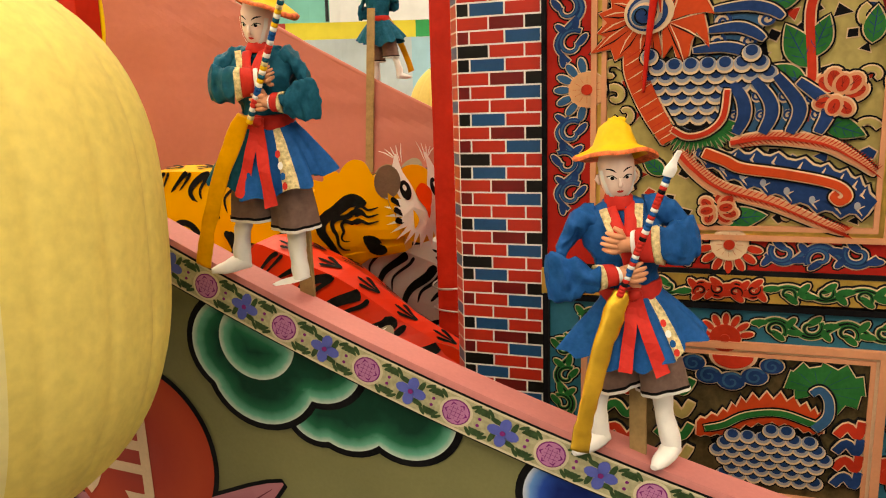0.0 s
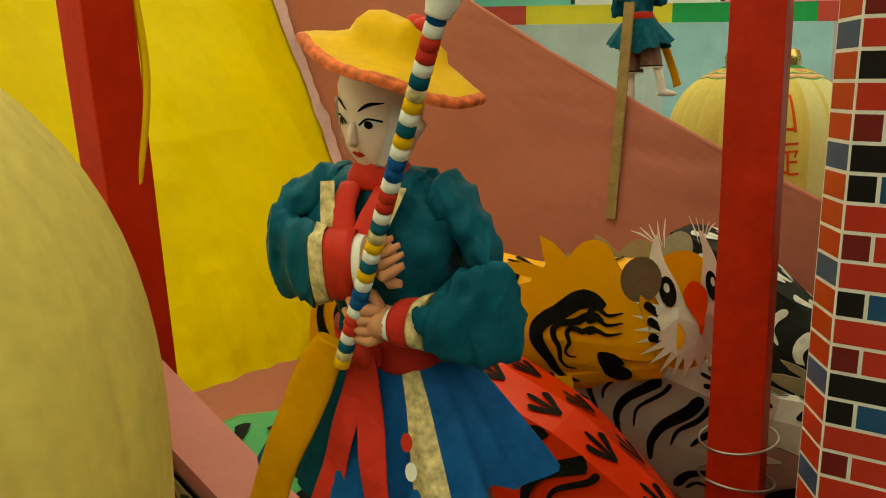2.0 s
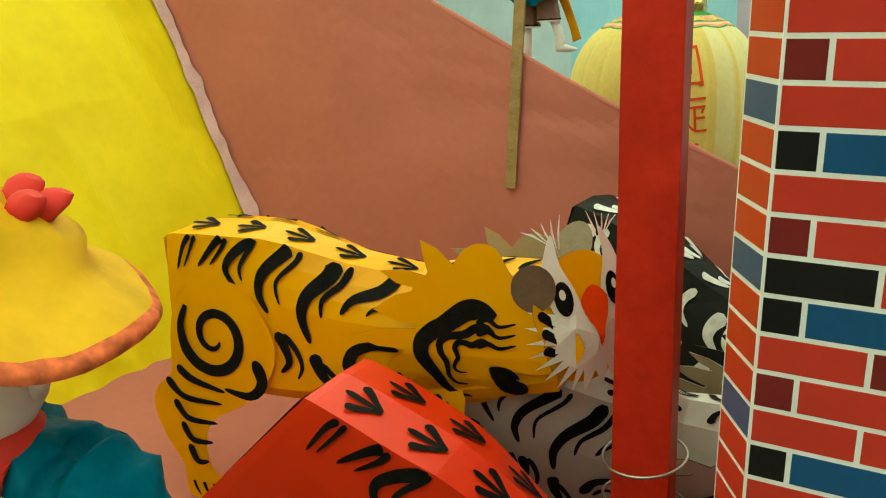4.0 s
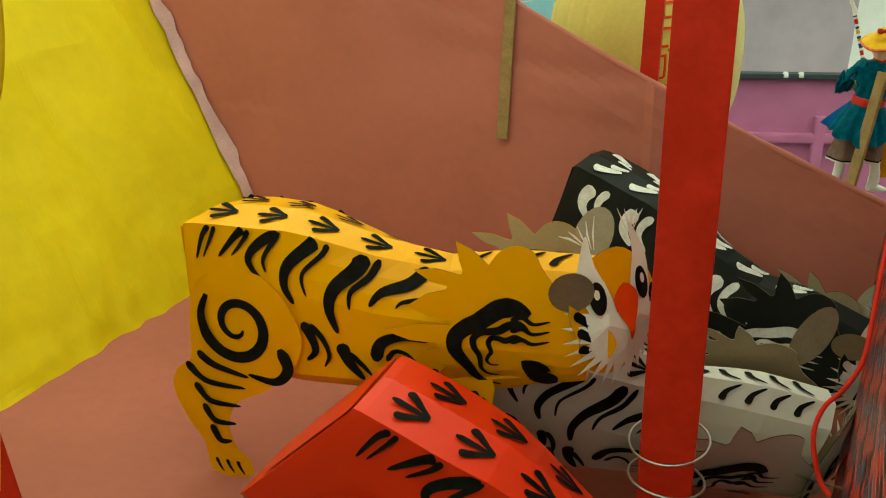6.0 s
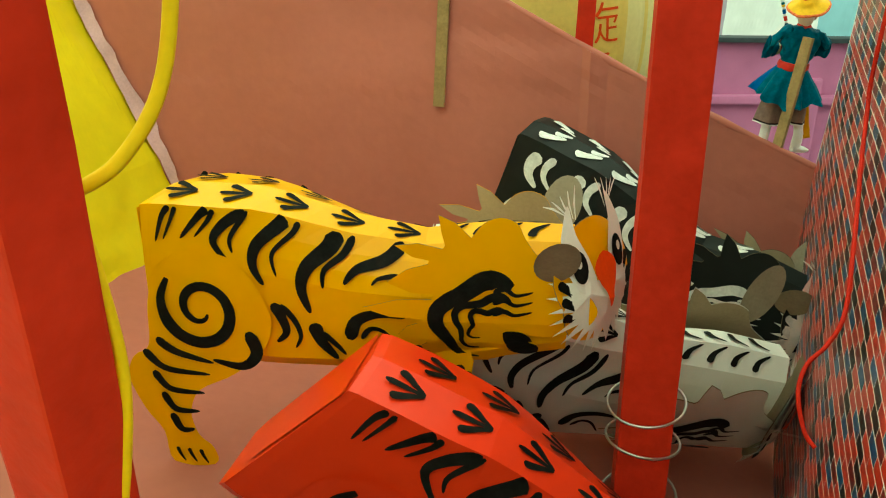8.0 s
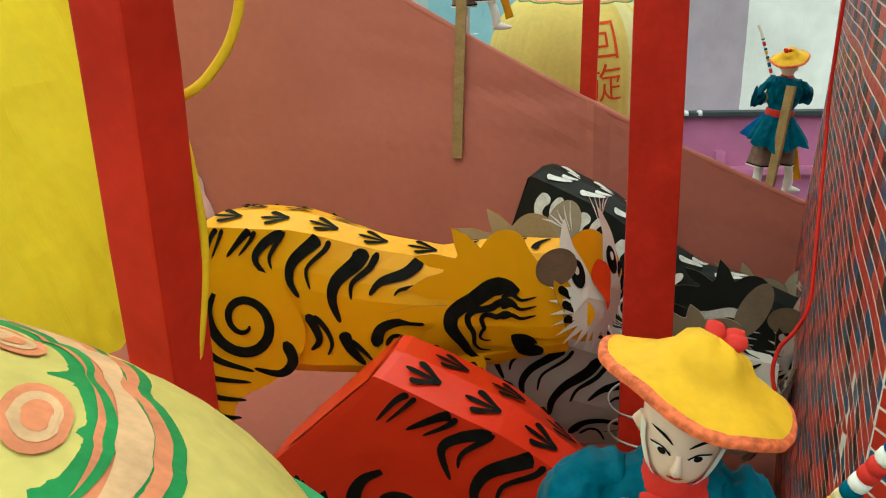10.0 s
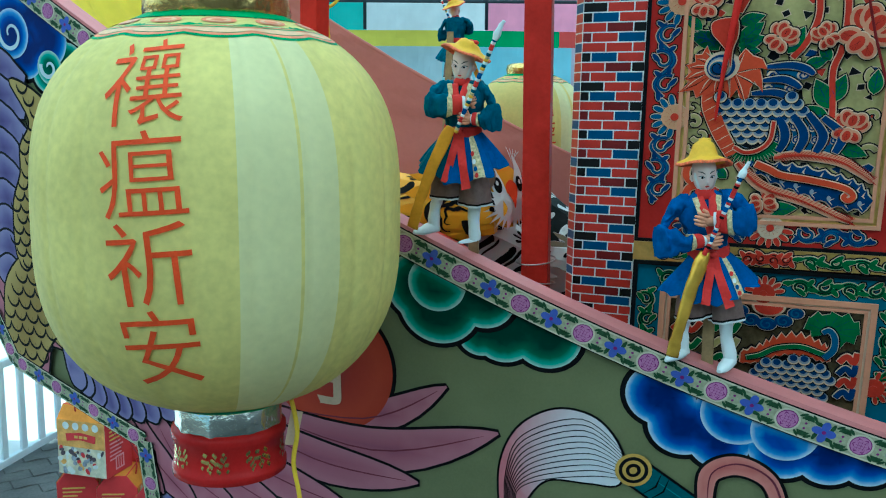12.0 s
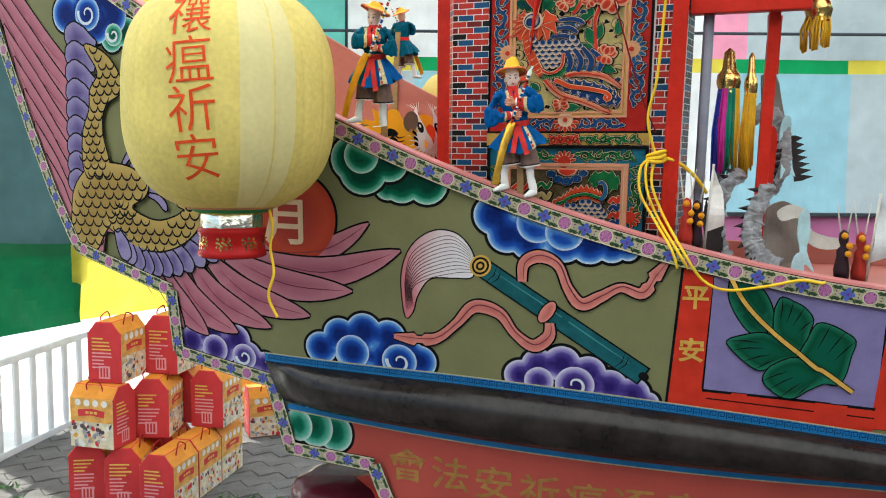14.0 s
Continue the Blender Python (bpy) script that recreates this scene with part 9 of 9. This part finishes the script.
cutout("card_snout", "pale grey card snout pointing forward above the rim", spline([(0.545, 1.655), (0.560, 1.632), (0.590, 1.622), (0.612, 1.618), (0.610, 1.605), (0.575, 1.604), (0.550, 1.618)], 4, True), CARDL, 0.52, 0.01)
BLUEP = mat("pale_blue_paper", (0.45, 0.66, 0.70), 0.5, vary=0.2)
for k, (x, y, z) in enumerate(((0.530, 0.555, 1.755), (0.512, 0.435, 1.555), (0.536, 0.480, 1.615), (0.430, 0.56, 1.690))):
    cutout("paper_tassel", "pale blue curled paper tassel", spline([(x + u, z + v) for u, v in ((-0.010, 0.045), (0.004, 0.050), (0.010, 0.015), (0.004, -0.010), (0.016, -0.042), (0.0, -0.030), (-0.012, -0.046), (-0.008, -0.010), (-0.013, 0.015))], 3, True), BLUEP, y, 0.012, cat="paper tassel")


def tassel(at, cols, L, r):
    e = thing("silk_tassel", "hanging silk tassel of coloured threads under a gold cap", "tassel", "silk tassels", at=at)
    bm = bmesh.new()
    lathe(bm, [(0.001, 0.052), (r * 0.45, 0.046), (r * 0.55, 0.020), (r * 0.9, 0.012), (r, 0.0), (r * 0.8, -0.012), (r * 0.9, -0.016)], n=20, wob=lambda a, z: 1 + 0.12 * math.sin(9 * a + z * 200))
    part("cap", bm, GOLDFOIL, e, "gold cap")
    rnd = random.Random(int(at[0] * 999))
    for c, m in enumerate(cols):
        bm = bmesh.new()
        for k in range(16):
            a = 3.1 + 3.3 * (c + rnd.random()) / len(cols)
            q = r * (0.75 + 0.35 * rnd.random())
            l = L * (0.92 + 0.12 * rnd.random()) * (1.0 if c else 1.12)
            tube(bm, [(q * math.cos(a) * 0.8, q * math.sin(a) * 0.8, -0.010), (q * math.cos(a) * 1.05 - 0.003, q * math.sin(a) * 1.1, -l * 0.5), (q * math.cos(a) * 0.95 - 0.006 + 0.004 * rnd.random(), q * math.sin(a) * 1.1, -l)], 0.0016, 4)
        part("fringe", bm, m, e)["kind"] = "stuff"


SY = mat("silk_yellow", (0.80, 0.46, 0.03), 0.4, vary=0.2)
SM = mat("silk_magenta", (0.60, 0.03, 0.30), 0.4, vary=0.2)
SG = mat("silk_green", (0.02, 0.22, 0.14), 0.4, vary=0.2)
SB = mat("silk_blue", (0.04, 0.06, 0.45), 0.4, vary=0.2)
tassel((0.436, 0.555, 1.856), [SB, SM, SG, SY, SY], 0.135, 0.018)
tassel((0.472, 0.560, 1.850), [SY, SY], 0.125, 0.010)
tassel((0.568, 0.555, 1.965), [SY, SY], 0.055, 0.020)


def figurine(at, robe, balls):
    """A tiny robed figure in one mesh, with pompons and thin plumes."""
    bm = bmesh.new()
    lathe(bm, [(0.001, 0), (0.010, 0.0), (0.011, 0.012), (0.008, 0.03), (0.009, 0.04), (0.004, 0.046), (0.007, 0.055), (0.006, 0.066), (0.001, 0.070)], n=16, wob=lambda a, z: 1 + 0.12 * math.sin(3 * a) * (z < 0.04))
    for k, (x, y, z) in enumerate(balls):
        bmesh.ops.create_icosphere(bm, subdivisions=2, radius=0.0048, matrix=Matrix.Translation((x, y, z)))
    for f in bm.faces:
        if f.calc_center_median().y < -0.0115:
            f.material_index = 1
    for s in (-1, 1):
        tube(bm, [(0.004 * s, 0, 0.06), (0.008 * s, 0, 0.085), (0.012 * s, 0, 0.112)], [0.0014, 0.0012, 0.0005], 5, 2)
    ob = obj("figurine", bm, [robe, DORANGE, CARDL], smooth=True)
    ob.location = at
    tagged(ob, "tiny dark robed figurine with orange pompons on the rim", "figurine", "tiny rim figurines")


IDARK = mat("idol_dark", (0.03, 0.015, 0.02), 0.5)
IRED = mat("idol_red", (0.35, 0.03, 0.02), 0.5)
for x, y, m in ((0.358, 0.475, IRED), (0.374, 0.480, IDARK), (0.575, 0.44, IDARK), (0.600, 0.44, IRED)):
    figurine((x, y, rim(x) + 0.004), m, [(0.002, -0.013, 0.036), (0.003, -0.014, 0.048), (-0.004, -0.013, 0.062)])


def pennant(at, lean, m):
    e = thing("pennant", "small paper pennant on a thin stick at the rim", "pennant", "rim pennants", at=at)
    bm = bmesh.new()
    tube(bm, [(0, 0, 0), (lean, 0, 0.13)], 0.0018, 6)
    part("staff", bm, CARDL, e)
    bm = bmesh.new()
    S = lambda x, z, o: Vector((x, 0.004 * math.sin(z * 80) - o, z))
    shape(bm, [(lean * 0.95, 0.125), (lean * 0.95 + 0.016, 0.09), (lean * 0.6 + 0.022, 0.04), (lean * 0.3, 0.03)], S, 0, 0, step=0.01, thick=0.0006)
    part("flag", bm, m, e)


pennant((0.385, 0.475, rim(0.385)), 0.01, mat("pennant_white", (0.7, 0.66, 0.62), 0.5, vary=0.2))
pennant((0.625, 0.41, rim(0.62)), 0.035, mat("pennant_pink", (0.62, 0.16, 0.22), 0.5, vary=0.3))
pennant((0.605, 0.43, rim(0.60)), 0.015, mat("pennant_pale", (0.6, 0.62, 0.62), 0.5, vary=0.2))

# ---- printed bricks of the cabin paper ----
BRICKS = {"R": BRED, "D": BDRED, "B": BBLUE, "K": BBLACK}
ROWH, LEN = 0.0096, 0.0245
PRINT = ("KRR", "KBR", "RDK", "DRB", "RRR", "KBR", "RDK", "DRB")


def brick_rows(surf, u0, u1, z0, z1, phase, skip=None, shift=0):
    """Rows of the brick print as (u-range, z-range, colour), the rows running level round the cabin."""
    out = []
    j1 = math.floor((1.9365 - z1) / ROWH)
    for j in range(j1, j1 + int((z1 - z0) / ROWH) + 2):
        zt = 1.9365 - ROWH * j
        lo, hi = max(z0, zt - ROWH), min(z1, zt)
        if hi - lo < 0.003:
            continue
        k, u = 0, u0 - phase - (0.0155 if j % 2 else 0.002)
        while u < u1:
            a, b = max(u, u0) + 0.0007, min(u + LEN, u1) - 0.0007
            if b - a > 0.002 and not (skip and skip(a, b, lo)):
                out.append((a, b, lo + 0.0007, hi - 0.0007, PRINT[j % 8][(k + shift) % 3]))
            u += LEN
            k += 1
    return out


def brick_mesh(surf, a, b, z, y, bm):
    q = [surf(a, z, 0.0001), surf(b, z, 0.0001), surf(b, y, 0.0001), surf(a, y, 0.0001)]
    w = [surf(a - 0.0001, z - 0.0001, 0), surf(b + 0.0001, z - 0.0001, 0), surf(b + 0.0001, y + 0.0001, 0), surf(a - 0.0001, y + 0.0001, 0)]
    return mesh_from(q + w, [(0, 1, 2, 3), (4, 5, 1, 0), (5, 6, 2, 1), (6, 7, 3, 2), (7, 4, 0, 3)], 0, bm)


def lay_bricks(surf, rows, parent, singles):
    """The nearest bricks singly, the rest joined by colour."""
    rest = {}
    n = 0
    for a, b, z, y, c in rows:
        if singles(a, z) and n < 300:
            part("brick", brick_mesh(surf, a, b, z, y, bmesh.new()), BRICKS[c], parent)
            n += 1
        else:
            brick_mesh(surf, a, b, z, y, rest.setdefault(c, bmesh.new()))
    for c, bm in rest.items():
        part("brick_print", bm, BRICKS[c], parent)["kind"] = "stuff"


lay_bricks(wall, brick_rows(wall, 0.0115, 0.0707, 1.53, 2.35, 0.0), near_wall, lambda a, z: 1.6 < z < 2.1)
lay_bricks(wall, brick_rows(wall, 0.313, 0.356, 1.53, 2.35, 0.005), near_wall, lambda a, z: 1.6 < z < 2.0)
lay_bricks(lambda u, z, o=0.0: wall(u, z, o + 0.001), brick_rows(wall, 0.072, 0.311, 1.60, 2.2, 0.004, lambda a, b, z: not (0.11 < (a + b) / 2 < 0.28)), near_wall, lambda a, z: False)
lay_bricks(wall, brick_rows(wall, 0.363, 0.519, 1.975, 2.35, 0.0), lintel, lambda a, z: z < 2.06)
AFT = lambda u, z, o=0.0: stern_wall(u, z, o + 0.004 * noise.noise((u * 6, z * 5, 2)) * min(1, u * 12))
lay_bricks(AFT, brick_rows(AFT, 0.001, 0.75, 1.53, 2.35, 0.02), aft_wall, lambda a, z: a < 0.16 and 1.62 < z < 2.02)
lay_bricks(corner, [(0.0007, 0.0205, z, y, "R" if round((1.9365 - y) / ROWH) % 4 else "B") for a, b, z, y, c in brick_rows(corner, 0.0, 0.010, 1.53, 2.35, 0.0) if a < 0.001], corner_strip, lambda a, z: 1.6 < z < 2.05)
lay_bricks(RETURN, [(a, b, z, y, "KBKD"[int(z * 1000) % 4]) for a, b, z, y, c in brick_rows(RETURN, 0.001, 0.044, 1.53, 2.35, 0.02)], jamb, lambda a, z: False)


# ---- interlocking pavers ----
def paver_outline(u, v):
    """An interlocking stone with stepped flanks, at (u, v) of the bond."""
    L, B, z = 0.112, 0.056, 0.012
    return [(u - L, v - B), (u - L * 0.34, v - B + z), (u + L * 0.34, v - B - z), (u + L, v - B), (u + L, v + B), (u + L * 0.34, v + B - z), (u - L * 0.34, v + B + z), (u - L, v + B)]


pave = thing("pavement", "grey interlocking concrete pavers with weeds in the joints", "pavement", kind="structure")
rnd = random.Random(21)
ca, sa = math.cos(0.62), math.sin(0.62)
rest = bmesh.new()
count = 0
for j in range(-90, 110):
    for i in range(-50, 62):
        u, v = 0.228 * (i + 0.5 * (j % 2)), 0.116 * j
        x, y = -1.7 + u * ca - v * sa - 1.0, 2.4 + u * sa + v * ca
        if not (-5.6 < x < 6.4 and -5.2 < y < 6.4):
            continue
        h, tx, ty = 0.004 * rnd.random(), 0.012 * (rnd.random() - 0.5), 0.012 * (rnd.random() - 0.5)
        o = paver_outline(0, 0)
        top = [(p * ca * 0.98 - q * sa * 0.965, p * sa * 0.98 + q * ca * 0.965, -0.003 + h - 0.004 + tx * p + ty * q) for p, q in o]
        low = [(p * ca - q * sa, p * sa + q * ca, -0.011) for p, q in o]
        single = -2.6 < x < -0.75 and 2.7 < y < 3.75 and count < 290
        bm = bmesh.new() if single else rest
        at = Vector((0, 0, 0)) if single else Vector((x, y, 0))
        mesh_from([Vector(p) + at for p in top + low], [tuple(range(8))] + [(k + 8, (k + 1) % 8 + 8, (k + 1) % 8, k) for k in range(8)], 0, bm)
        if single:
            part("paver", bm, PAVER, pave).location = (x, y, 0)
            count += 1
part("far_paver", rest, PAVER, pave)["kind"] = "stuff"
bm = bmesh.new()
for c in range(34):
    cx, cy = -2.3 + 1.7 * rnd.random(), 3.0 + 0.75 * rnd.random()
    for k in range(14):
        x, y, a = cx + 0.05 * rnd.gauss(0, 1), cy + 0.02 * rnd.gauss(0, 1), rnd.random() * 6.28
        h, w = 0.012 + 0.022 * rnd.random(), 0.004
        d = Vector((math.cos(a), math.sin(a), 0))
        n = Vector((-d.y, d.x, 0)) * w
        p = Vector((x, y, -0.002))
        mesh_from([p - n, p + n, p + d * h * 0.5 + n * 0.8 + Vector((0, 0, h * 0.8)), p + d * h + Vector((0, 0, h)), p + d * h * 0.5 - n * 0.8 + Vector((0, 0, h * 0.8))], [(0, 1, 2, 3, 4)], 0, bm)
tagged(obj("weeds", bm, mat("weed_green", (0.10, 0.20, 0.07), 0.6, vary=0.3, transl=0.4)), "small green weeds growing in the paving joints", "weeds", kind="stuff")
